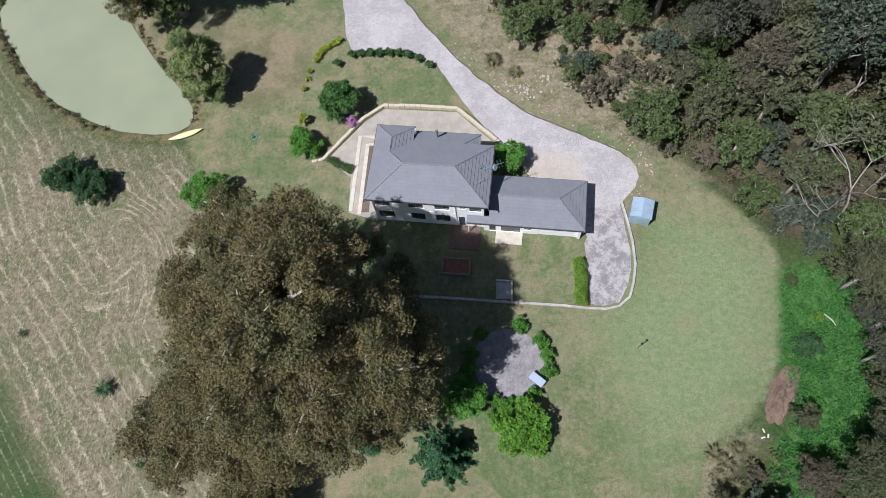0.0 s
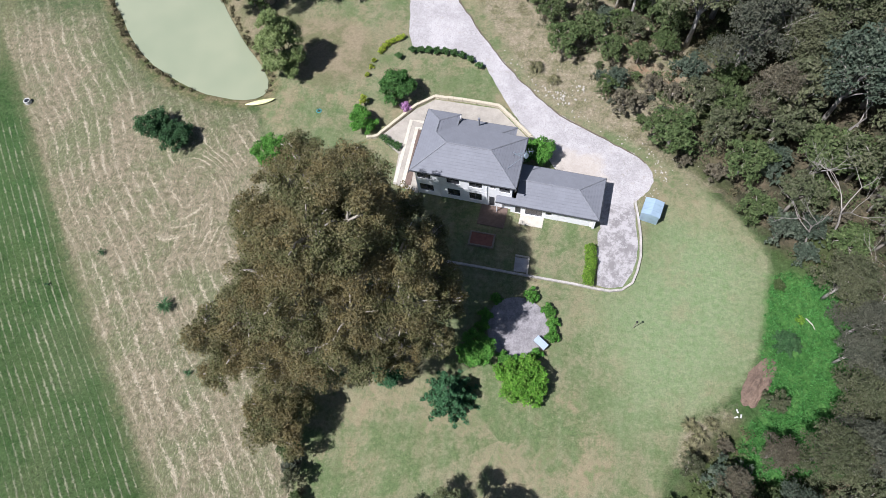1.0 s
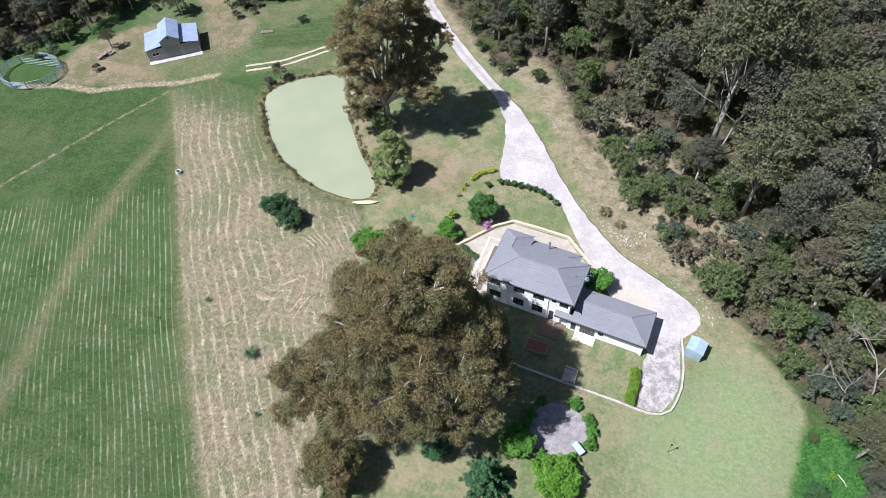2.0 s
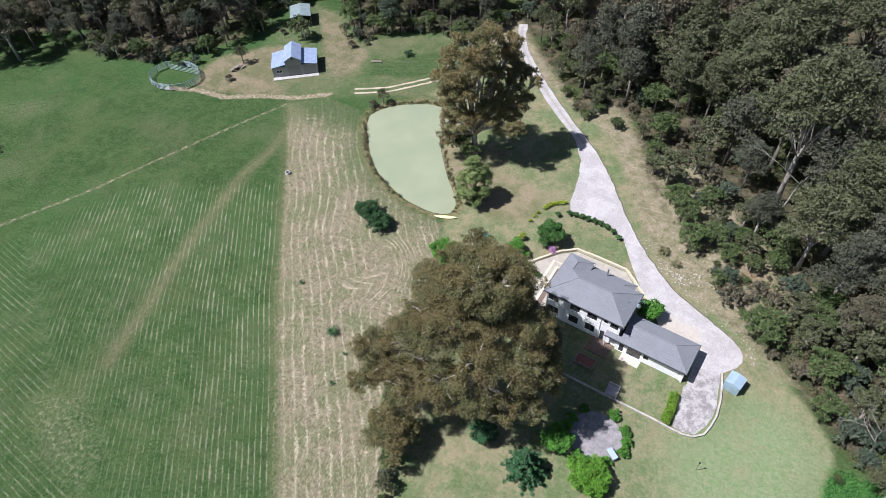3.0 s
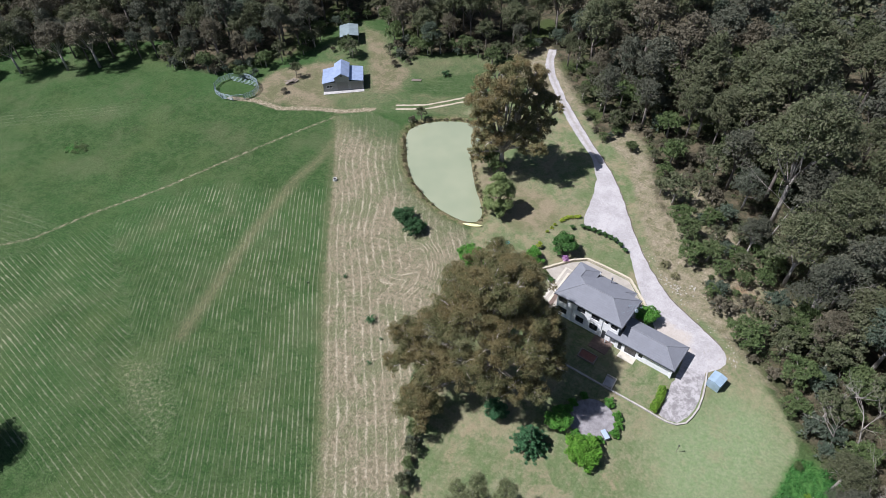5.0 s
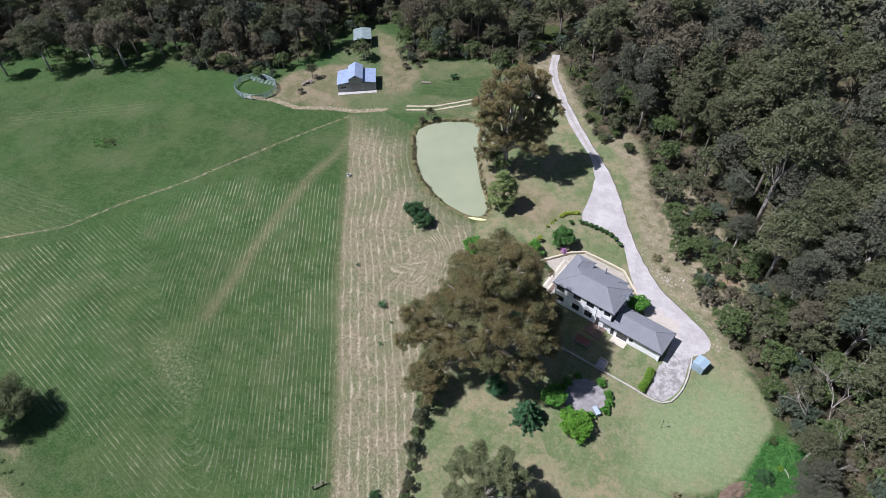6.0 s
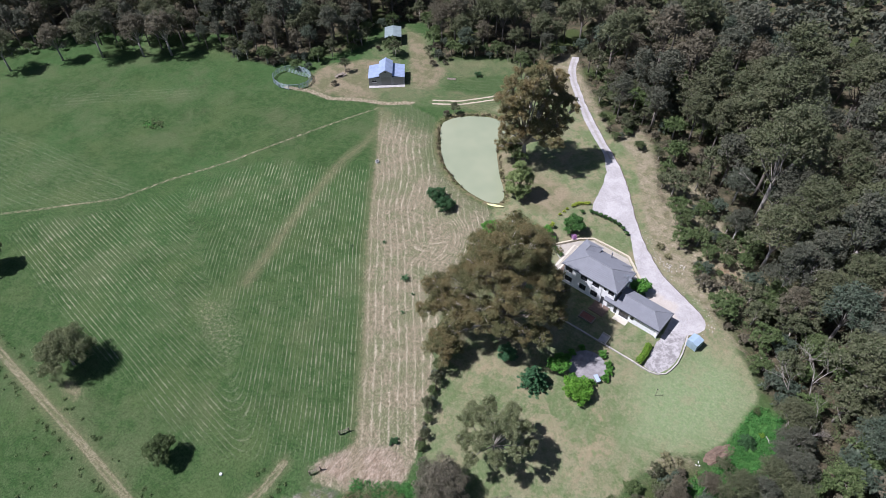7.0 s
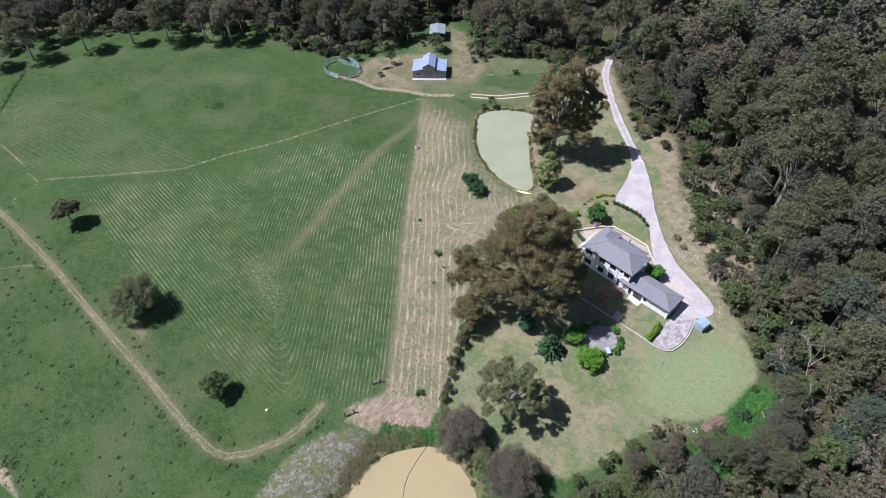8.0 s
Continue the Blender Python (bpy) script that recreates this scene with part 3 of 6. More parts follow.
FLOWER = foliage("pink_flowers", (0.50, 0.22, 0.50), (0.60, 0.32, 0.58), (0.65, 0.45, 0.65), 2.0)
REED = foliage("reeds", (0.088, 0.084, 0.040), (0.132, 0.114, 0.062), (0.176, 0.150, 0.088), 1.5)


# ---- ground ----
def graded(low, high, pace, far):
    """Coordinates that are even between low and high and widen out to far."""
    mid = list(np.arange(low, high, pace))
    out, d = [], pace
    while (out[-1] if out else 0) < far:
        d *= 1.35
        out.append((out[-1] if out else 0) + d)
    return np.array([low - v for v in out[::-1]] + mid + [mid[-1] + v for v in out])


def build_ground():
    xs, ys = graded(-142, 48, 0.85, 3600), graded(-66, 112, 0.85, 3600)
    x, y = (g.ravel() for g in np.meshgrid(xs, ys))
    pond, dam = outside(rounded(POND), x, y), outside(rounded(DAM), x, y)
    water = np.minimum(pond, dam)
    z = 0.05 * np.sin(x * 0.21 + 1.3 * np.sin(y * 0.13)) * np.sin(y * 0.17 + x * 0.05)
    z = np.where(outside([(-24, 16), (-24, 46), (0, 46), (18, 38), (18, 14), (-6, 6)], x, y) < 4, 0.0, z)
    level = np.minimum(outside(DRIVE, x, y), from_line(PADDOCK_TRACK, x, y) - 1.5)
    z = z * np.clip((level - 1.5) / 3.0, 0, 1)
    z = np.where(water < 2.5, np.interp(water, [-4, -0.6, 0.6, 2.5], [-1.6, -0.75, -0.08, 0.05]), z)
    bank = outside(BANK, x, y)
    z = z + np.where(bank < 0, 0.9 * np.minimum(1, -bank / 3), 0) * (water > 1.5)
    nx, ny = len(xs), len(ys)
    a = (np.arange(ny - 1)[:, None] * nx + np.arange(nx - 1)[None]).ravel()
    mesh = bpy.data.meshes.new("ground")
    mesh.from_pydata(np.stack([x, y, z], 1).tolist(), [], np.stack([a, a + 1, a + nx + 1, a + nx], 1).tolist())
    mesh.materials.append(GROUND)
    tracks = np.full(x.shape, 1e9)
    for line, half in ((SIDE_TRACK, 0.15), (FIELD_TRACK, 0.2), (BARN_TRACK, 0.8), (FAR_TRACK, 0.12), (LANE, 0.9), (LAWN_RIM, -0.12), ([(4.8, 16.0), (8.5, 15.9), (11.7, 15.5)], -0.22), ([(5.2, 14.9), (8.4, 14.9), (11.2, 14.5)], -0.24)):
        tracks = np.minimum(tracks, from_line(line, x, y) - half)
    warp = 1.2 * np.sin(x * 0.16 + 0.7) * np.sin(y * 0.19)
    left = from_line(FIELD_EDGE + [(-5.8, -45.8)], x, y)
    turn = np.hypot((x + 45.0) * 0.9, y - 22.3)
    bend = np.clip((x + 46.0) / 4.0, 0, 1) * np.clip((9.5 - turn) / 2.5, 0, 1) * np.clip((turn - 2.5) / 2.5, 0, 1) * 0.36
    strip_row = left * (1 - bend) + turn * bend + np.clip((y - 8) / 20, 0.1, 0.9) * warp
    # rows meet at a slant seam, which opens into a turn at its lower end
    slant = 0.12 * (x + 63.5) + 0.993 * (y + 20.9) + 29.3
    bow = np.interp(x, [-60, -44], [1.5, 5.0])
    mix = np.clip(0.5 + 0.5 * (slant - left) / bow, 0, 1)
    blend = slant * (1 - mix) + left * mix - bow * mix * (1 - mix)
    plot = outside(PATCH, x, y)
    fields = {
        "field": np.minimum(np.minimum(np.minimum(outside(FIELD, x, y), outside(CORNER, x, y)), outside(TOP_ROWS, x, y)), plot + 0.8),
        "seam": np.where(plot < 1, 0.7, np.where((outside(CORNER, x, y) < 3) | (outside(TOP_ROWS, x, y) < 3), 0.9, np.minimum(outside([(-70.5, -20), (-65, -16.5), (-55.5, -21), (-54.5, -25.5), (-62.7, -24)], x, y), np.abs(left - slant) * 0.7 + 0.4))),
        "row": np.where(outside(CORNER, x, y) < 3, from_line(CORNER_SPINE, x, y) * 0.62, np.where(outside(TOP_ROWS, x, y) < 3, (0.66 * x - 0.75 * y) * 0.5, np.where(plot < 2, (x * 0.5 - y) * 0.45, blend))) + 0.15 * warp,
        "strip": outside(STRIP, x, y),
        "strip_row": strip_row,
        "thin": np.minimum(50.5 - y, outside(POND, x, y) - 4.5),
        "lawn": outside(LAWN, x, y),
        "yard": np.maximum(outside(YARD, x, y), -plot),
        "green_lawn": outside([(9, 15), (16, 27), (22, 28), (27, 22), (26, 13), (20, 6), (13, 4)], x, y),
        "rough": np.minimum(outside([(-150, -44), (-100, -44), (-55, -47), (-38, -48), (-29, -36), (-22, -33), (-26, -70), (-150, -110)], x, y), outside(LUSH, x, y)),
        "forest": np.maximum(outside(FOREST, x, y) + np.where(x < -150, 14.0, np.where(x < -56, 2.0, 0.0)), 2.0 - outside(OPEN_SCRUB, x, y)),
        "red": np.minimum(outside(RED_SOIL, x, y), outside([(-19.0, -22.0), (-22.0, -25.5), (-25.6, -30.4), (-22.0, -29.0), (-17.5, -28.0), (-15.0, -24.5)], x, y)),
        "dirt": outside(DIRT_END, x, y),
        "verge": np.minimum(np.where(((x > -24) & (y > 31)) | ((x > -60) & (y > 72)), outside(FOREST, x, y) - 11.0 + np.clip((36 - y) * 2.0, 0, 11), 50.0), outside([(18.0, 4.6), (20.8, 5.4), (23.2, 6.4), (23.6, 4.0), (22.6, 0.0), (17.0, 0.2)], x, y)),
        "clearing": np.minimum(np.minimum(np.minimum(np.minimum(outside(CLEARING, x, y), outside(CART_WAY, x, y)), outside([(12.9, 24.5), (13.2, 31.0), (15.2, 31.6), (16.0, 29.4), (15.0, 26.0), (13.8, 24.0)], x, y) + 0.6), np.minimum(np.hypot(x + 50.2, y + 44.9) - 0.4, np.hypot((x + 72.5) / 2.2, y + 46.2) - 0.7)), outside([(-47.6, 57), (-44, 59.5), (-38, 56), (-33, 55), (-28, 54.6), (-23.6, 51.5), (-22.4, 47.5), (-25, 44), (-29, 42.6), (-33, 43.5), (-41.4, 50)], x, y)),
        "lush": np.minimum(np.minimum(outside(LUSH, x, y), np.hypot((x + 133.5) / 1.3, y - 12.6) - 1.4), outside([(-20.5, -28.5), (-12, -23.6), (-7.5, -23.8), (-10, -25.5), (-14.5, -29.5), (-17, -33)], x, y)),
        "bank": bank,
        "shore": water - 1.6,
        "track": tracks,
        "farm": from_line(FARM_TRACK, x, y),
        "ride": np.minimum(from_line(RIDE, x, y) - 1.0, np.minimum(from_line(FARM_TRACK, x, y) - 0.8, np.abs(left - 0.5) - 0.25)),
    }
    for name, values in fields.items():
        mesh.attributes.new(name, "FLOAT", "POINT").data.foreach_set("value", values.astype(np.float32))
    mesh.polygons.foreach_set("use_smooth", np.ones(len(mesh.polygons), bool))
    ob = new("ground", mesh)
    tagged(ob, "grassy ground with pasture, dry lawn and mown straw rows", "ground", kind="structure")


build_ground()
tagged(part("pond_water", sheet(wobbly(rounded(POND, 1), 1.5, 0.3, 3), -0.3), POND_WATER), "milky pale green farm pond water", "water", kind="structure")
tagged(part("dam_water", sheet(wobbly(rounded(DAM, 1), 1.5, 0.3, 5), -0.3), DAM_WATER), "muddy tan dam water", "water", kind="structure")


def build_drive():
    bm = sheet(wobbly(DRIVE, 0.6, 0.18, 1), 0.03)
    for _ in range(4):
        bmesh.ops.subdivide_edges(bm, edges=[e for e in bm.edges if e.calc_length() > 1.2], cuts=1)
        bmesh.ops.triangulate(bm, faces=bm.faces[:])
    ob = part("driveway", bm, GRAVEL)
    co = np.array([v.co[:] for v in ob.data.vertices])
    ob.data.attributes.new("old", "FLOAT", "POINT").data.foreach_set("value", outside([(8.6, 29.0), (13.5, 29.0), (14, 17), (8, 17)], co[:, 0], co[:, 1]).astype(np.float32))
    ob.data.attributes.new("sand", "FLOAT", "POINT").data.foreach_set("value", outside([(2, 36.0), (8.5, 35.2), (9.5, 31.2), (3.0, 32.2)], co[:, 0], co[:, 1]).astype(np.float32))
    ob.data.attributes.new("crown", "FLOAT", "POINT").data.foreach_set("value", (from_line([(-54, 110), (-51.5, 103.5), (-47.3, 97), (-40.6, 88.8), (-35, 82.4), (-29, 76.3), (-22.6, 70.2)], co[:, 0], co[:, 1])).astype(np.float32))
    tagged(ob, "pale grey gravel driveway, stained near the garage", "driveway", kind="structure")


build_drive()


def build_drive_edge():
    """A worn earth lip along the drive's upper side."""
    line = wobbly(DRIVE[32:46], 0.7, 0.3, 21, closed=False)
    bm = bmesh.new()
    rows = []
    for k, (x, y) in enumerate(line):
        a, b = line[max(k - 1, 0)], line[min(k + 1, len(line) - 1)]
        d = math.hypot(b[0] - a[0], b[1] - a[1]) or 1.0
        nx, ny = -(b[1] - a[1]) / d, (b[0] - a[0]) / d
        half = 0.11 + 0.09 * noise.noise((x * 0.8, y * 0.8, 3.0))
        rows.append([bm.verts.new((x + nx * half * f, y + ny * half * f, z)) for f, z in ((-1, -0.05), (-0.6, 0.1), (0.6, 0.1), (1, -0.05))])
    for p, q in zip(rows, rows[1:]):
        for k in range(3):
            bm.faces.new((p[k], q[k], q[k + 1], p[k + 1]))
    bmesh.ops.recalc_face_normals(bm, faces=bm.faces[:])
    tagged(part("drive_edge", bm, plain("damp_earth", (0.135, 0.112, 0.082), 0.95, vary=0.4, scale=1.5, fine=9)), "worn dark earth lip along the drive", "edging", kind="structure")


build_drive_edge()
LEAF_GARDEN = foliage("garden_leaves", (0.050, 0.135, 0.032), (0.075, 0.185, 0.042), (0.13, 0.26, 0.075), 1.0)


def build_ruts():
    """Two worn wheel ruts from the drive to the barn yard."""
    dirt = plain("pale_dirt", (0.44, 0.375, 0.285), 0.95, vary=0.35, scale=1.2, fine=8)
    for side in (-0.85, 0.85):
        line = wobbly(rounded_line(PADDOCK_TRACK), 0.8, 0.25, 7, closed=False)
        edges = []
        for n, (x, y) in enumerate(line):
            a, b = line[max(n - 1, 0)], line[min(n + 1, len(line) - 1)]
            d = math.hypot(b[0] - a[0], b[1] - a[1]) or 1.0
            nx, ny = -(b[1] - a[1]) / d, (b[0] - a[0]) / d
            half = 0.3 + 0.16 * noise.noise((x * 0.9, y * 0.9, side))
            edges.append(((x + nx * (side - half), y + ny * (side - half)), (x + nx * (side + half), y + ny * (side + half))))
        bm = bmesh.new()
        rows = [(bm.verts.new((*a, 0.015)), bm.verts.new((*b, 0.015))) for a, b in edges]
        for (a, b), (c, d) in zip(rows, rows[1:]):
            bm.faces.new((a, c, d, b))
        bmesh.ops.recalc_face_normals(bm, faces=bm.faces[:])
        tagged(part("wheel_rut", bm, dirt), "pale worn wheel rut in the grass", "track", kind="structure")


def rounded_line(points):
    """Cuts the corners of an open line."""
    for _ in range(2):
        out = [points[0]]
        for a, b in zip(points, points[1:]):
            out += [(a[0] * 0.75 + b[0] * 0.25, a[1] * 0.75 + b[1] * 0.25), (a[0] * 0.25 + b[0] * 0.75, a[1] * 0.25 + b[1] * 0.75)]
        points = out + [points[-1]]
    return points


build_ruts()


# ---- plants ----
def leaf_mesh(name, centres, radii, count, size, seed, material, hang=0.3, flat=0.8, shell=0.55):
    """Many small pointed leaves in clumps: centres and radii of the clumps, leaves by their share of the surface."""
    rng = np.random.default_rng(seed)
    c, r = np.array(centres, float), np.array(radii, float)
    share_of = r**2 / (r**2).sum()
    which = rng.choice(len(c), count, p=share_of)
    way = rng.normal(size=(count, 3))
    way /= np.linalg.norm(way, axis=1, keepdims=True)
    way[:, 2] = np.where(rng.random(count) < 0.6, np.abs(way[:, 2]), way[:, 2])
    deep = shell + (1 - shell) * rng.random(count) ** 0.5
    deep *= 1 + 0.18 * rng.normal(size=count)
    p = c[which] + way * (r[which] * deep)[:, None] * np.array([1, 1, flat])
    normal = way * 1.0 + rng.normal(size=(count, 3)) * 0.85 + np.array([0, 0, 0.9 - hang])
    normal /= np.linalg.norm(normal, axis=1, keepdims=True)
    u = np.cross(normal, rng.normal(size=(count, 3)))
    u /= np.linalg.norm(u, axis=1, keepdims=True)
    v = np.cross(normal, u)
    s = (size * (0.6 + 0.8 * rng.random(count)))[:, None]
    corners = np.stack([p - u * s, p + u * s * 0.65 - v * s * 0.5, p + u * s * 0.65 + v * s * 0.5], 1).reshape(-1, 3)
    faces = np.arange(count * 3).reshape(-1, 3)
    mesh = bpy.data.meshes.new(name)
    mesh.from_pydata(corners.tolist(), [], faces.tolist())
    mesh.materials.append(material)
    return mesh


def crown_clumps(lobes, per, rng, spread=0.9, small=0.26, large=0.46):
    """Clumps over the upper and outer side of each lobe (x, y, z, radius)."""
    centres, radii = [], []
    for x, y, z, r in lobes:
        for _ in range(per):
            d = Vector((rng.gauss(0, 1), rng.gauss(0, 1), rng.gauss(0.45, 0.9))).normalized()
            f = r * spread * rng.uniform(0.5, 1.05)
            centres.append((x + d.x * f, y + d.y * f, z + d.z * f * 0.8))
            radii.append(r * rng.uniform(small, large))
    return centres, radii


def limbs(lobes, clumps, rng, top, girth, lean=(0, 0), per=3, bare=0.0, sides=6):
    """Trunk, limbs to the lobes and a few twigs towards the clumps."""
    bm = bmesh.new()
    fork = Vector((lean[0], lean[1], top))
    tube(bm, [(0, 0, -0.3), (lean[0] * 0.3, lean[1] * 0.3, top * 0.4), fork], [girth * 1.35, girth, girth * 0.8], sides + 2)
    for x, y, z, r in lobes:
        end = Vector((x, y, z))
        start = Vector((lean[0], lean[1], top)) * rng.uniform(0.7, 1.0)
        mid = start.lerp(end, 0.5) + Vector((rng.uniform(-1, 1), rng.uniform(-1, 1), rng.uniform(-0.5, 0.8))) * r * 0.25
        g = girth * rng.uniform(0.3, 0.5)
        tube(bm, [start, mid, end], [g, g * 0.7, g * 0.35], sides)
        near = sorted(clumps, key=lambda c: (Vector(c) - end).length)[: per * 3]
        for c in rng.sample(near, min(per, len(near))):
            tip = Vector(c) + (Vector(c) - end) * bare
            tube(bm, [mid.lerp(end, rng.uniform(0.4, 1.0)), end.lerp(tip, 0.5) + Vector((0, 0, 0.1 * r)), tip], [g * 0.45, g * 0.3, g * 0.12], max(3, sides - 1))
    return bm


def plant(name, label, category, lobes, leaf, count, size, seed, per=9, top=1.0, girth=0.2, lean=(0, 0), at=(0, 0, 0), group="", hang=0.3, flat=0.8, bare=0.0, shell=0.55, twigs=3, material_bark=None, sides=6, small=0.26, large=0.46):
    """A tree or shrub: trunk with limbs and a crown of many small leaves."""
    rng = random.Random(seed)
    ob = thing(name, label, category, pose(*at), group)
    centres, radii = crown_clumps(lobes, per, rng, 0.9, small, large)
    part("trunk", limbs(lobes, centres, rng, top, girth, lean, twigs, bare, sides), material_bark or BARK, ob, smooth=True)
    crown = new("crown", leaf_mesh("crown", centres, radii, count, size, seed, leaf, hang, flat, shell))
    crown.parent = ob
    return ob


def random_lobes(rng, height, wide, low, count):
    """Lobes of a domed crown of that height and width, from low upwards."""
    out = [(0, 0, height - wide * 0.3, wide * 0.3)]
    for k in range(count):
        a = k * 2.4 + rng.uniform(-0.4, 0.4)
        f = math.sqrt((k + 0.6) / count) * rng.uniform(0.85, 1.05)
        r = wide * rng.uniform(0.18, 0.27)
        z = low + (height - low - r) * math.sqrt(max(0.05, 1 - 0.85 * f * f)) * rng.uniform(0.85, 1.0)
        out.append((math.cos(a) * (wide / 2 - r * 0.6) * f, math.sin(a) * (wide / 2 - r * 0.6) * f, z, r))
    return out


# the great gum beside the house
GREAT = [(-13.8, 12, 22.8, 4.0), (-16.5, 10.5, 22.5, 4.0), (-12.8, 14.6, 20.6, 3.4), (-10.0, 11.8, 17.5, 3.5), (-9.0, 8.5, 14.5, 3.5), (-14, 6.5, 15.0, 4.0), (-19, 7.5, 17.0, 4.0), (-23.5, 6, 13.0, 3.8), (-25.5, 3.5, 9.0, 3.2), (-20, 12, 19.0, 4.0), (-22.5, 9.5, 15.0, 3.6), (-16, 15.5, 20, 3.8), (-12.5, 3.8, 10.5, 2.6), (-17.5, 4, 11, 3.8), (-21.5, 2.5, 8, 3.2), (-15.0, 18.5, 17, 3.2), (-18.5, 17, 15.5, 3.5), (-7.6, 12.2, 12.4, 2.6), (-9.6, 5.5, 9.0, 2.6), (-23.5, 12.5, 12, 3.2), (-15, 11, 18, 4.0), (-15, 19, 12, 2.8), (-22.5, -0.5, 5.0, 2.6), (-28.2, 4.8, 11, 2.8), (-27.8, 1.6, 6.5, 2.6), (-17, 20.8, 16.5, 2.6), (-6.0, 10.3, 11.0, 2.0), (-7.0, 7.5, 8.5, 2.0), (-24.5, 8, 6, 2.6), (-23.2, 19.3, 15, 3.0), (-21, 20.3, 18, 2.6), (-25.8, 15.5, 14, 2.8), (-9.2, 18.8, 7.6, 2.1), (-12.6, 21.2, 8.2, 2.2), (-9.5, 15.2, 9.5, 2.5), (-7.0, 13.2, 8.2, 2.0)]
GX, GY = -15.5, 9.5
plant("great_gum_tree", "huge spreading gum tree with olive and rusty brown foliage", "tree",
      [(x - GX, y - GY, z, r) for x, y, z, r in GREAT], LEAF_BIG, 300000, 0.124, 11, per=50, top=7.0, girth=0.85, at=(GX, GY, 0), twigs=12, bare=0.3, small=0.14, large=0.31, shell=0.35, flat=0.7)

# the gum at the pond's east side
plant("pond_gum_tree", "tall rusty gum tree on the pond bank", "tree",
      [(2.4, 1.3, 24.6, 3), (-0.6, -1.4, 23.9, 3), (4.5, 4.7, 22.7, 2.7), (-3.4, -1.8, 20.4, 3), (2.6, -2, 23.4, 3.2), (3.5, 5.3, 19.2, 3), (-4.4, -2.4, 16.8, 3), (0.3, -3.2, 19.8, 3.2), (2.5, 2.5, 16.8, 3.2), (4.9, 6, 16.2, 2.7), (-4.6, -1.3, 12.1, 3), (0.1, -3.3, 15.2, 3), (1.8, 4.4, 11.4, 3.2), (6.1, 3.3, 14.1, 2.7), (-4.4, -2.3, 8.3, 2.7), (-0.6, -3.7, 10.1, 2.7), (-4.2, -3.4, 5.3, 2), (-3, -0.5, 4, 2), (4, -1.2, 11.4, 3), (4.9, 4.9, 8.1, 2.7), (8.2, 5.5, 12.1, 1.5), (9.9, 5.3, 15.9, 1.4), (6.5, 0, 9, 2.5), (6.4, 5.7, 16.9, 1.7), (7.5, 7.4, 16.3, 1.5), (-1.7, 4.7, 16.6, 3), (-3, 4.1, 11.4, 3), (7.5, 2, 12.5, 2.4), (9, -1, 10, 2)],
      LEAF_BIG, 115000, 0.155, 12, per=28, top=6.0, girth=0.6, at=(-40.6, 57.4, 0), bare=0.2, twigs=9, small=0.17, large=0.36, shell=0.35, flat=0.75)


def round_shrub(name, label, x, y, wide, high, leaf, count, size, seed, lobes=6, category="shrub", flat=0.8, group=""):
    rng = random.Random(seed)
    wide, high = wide * 1.18, high * 1.05
    lump = [(0, 0, high * 0.55, min(wide, high) * 0.40)]
    for k in range(lobes):
        a = k * math.tau / lobes + rng.uniform(-0.3, 0.3)
        r = wide * rng.uniform(0.2, 0.27)
        lump.append((math.cos(a) * (wide / 2 - r), math.sin(a) * (wide / 2 - r), high * rng.uniform(0.28, 0.6), r))
    return plant(name, label, category, lump, leaf, int(count * 2.2), size * 0.8, seed, per=11, top=high * 0.35, girth=0.05 + wide * 0.015, at=(x, y, 0), flat=flat, group=group, material_bark=BARK_DARK, hang=0.1)


round_shrub("garden_tree", "rounded dark green garden tree by the terrace", -18.2, 41.9, 4.4, 4.8, LEAF_GARDEN, 3800, 0.2, 21, 7, "tree")
round_shrub("laurel_bush", "rounded bright green bush beside the terrace wall", -21.8, 36.6, 3.4, 3.2, LEAF_BRIGHT, 2600, 0.16, 22)
round_shrub("porch_bush", "rounded bright green bush at the house corner", 0.9, 34.0, 3.7, 3.8, LEAF_BRIGHT, 2800, 0.17, 23)
round_shrub("pond_side_bush", "dense dark green bush on the straw strip", -49.3, 33.2, 4.4, 3.2, LEAF_DARK, 3200, 0.18, 24)
round_shrub("pond_side_bush", "dense dark green bush on the straw strip", -46.0, 31.7, 4.0, 3.0, LEAF_DARK, 2800, 0.18, 25)
round_shrub("bright_bush", "vivid green bush under the great gum", -31.8, 30.3, 4.6, 4.0, LEAF_BRIGHT, 3600, 0.18, 26)
round_shrub("patio_tree", "rounded green tree beside the circular patio", -3.4, 8.7, 3.6, 3.2, LEAF_BRIGHT, 3000, 0.17, 27, 6, "tree")
round_shrub("lime_tree", "bright yellow-green spreading tree by the patio", 1.6, 6.2, 5.0, 3.6, LEAF_MAPLE, 4200, 0.2, 28, 8, "tree")
plant("pond_willow", "tall loose grey-green willow-like tree at the pond corner", "tree",
      [(0, 0, 9.0, 1.2), (-0.9, 0.5, 7.6, 1.5), (0.9, -0.2, 7.4, 1.5), (0.2, -1.2, 6.2, 1.6), (-1.6, -0.8, 5.4, 1.6), (1.7, 0.7, 5.2, 1.6), (0, 1.5, 5.6, 1.5), (-2.2, 0.8, 3.8, 1.4), (2.2, -0.9, 3.6, 1.4), (0.2, -2.2, 3.4, 1.5), (-1.4, -2.0, 2.4, 1.2), (1.6, -2.2, 2.0, 1.1), (-2.6, -0.6, 2.2, 1.1)],
      LEAF_WILLOW, 46000, 0.12, 29, per=30, top=2.6, girth=0.2, at=(-34.4, 45.6, 0), bare=0.1, small=0.2, large=0.44, shell=0.3, hang=0.1, material_bark=BARK_DARK)
round_shrub("under_gum_shrub", "dark blue-green shrub under the great gum", -12.2, 5.2, 3.4, 3.6, LEAF_FIR, 2400, 0.17, 30)
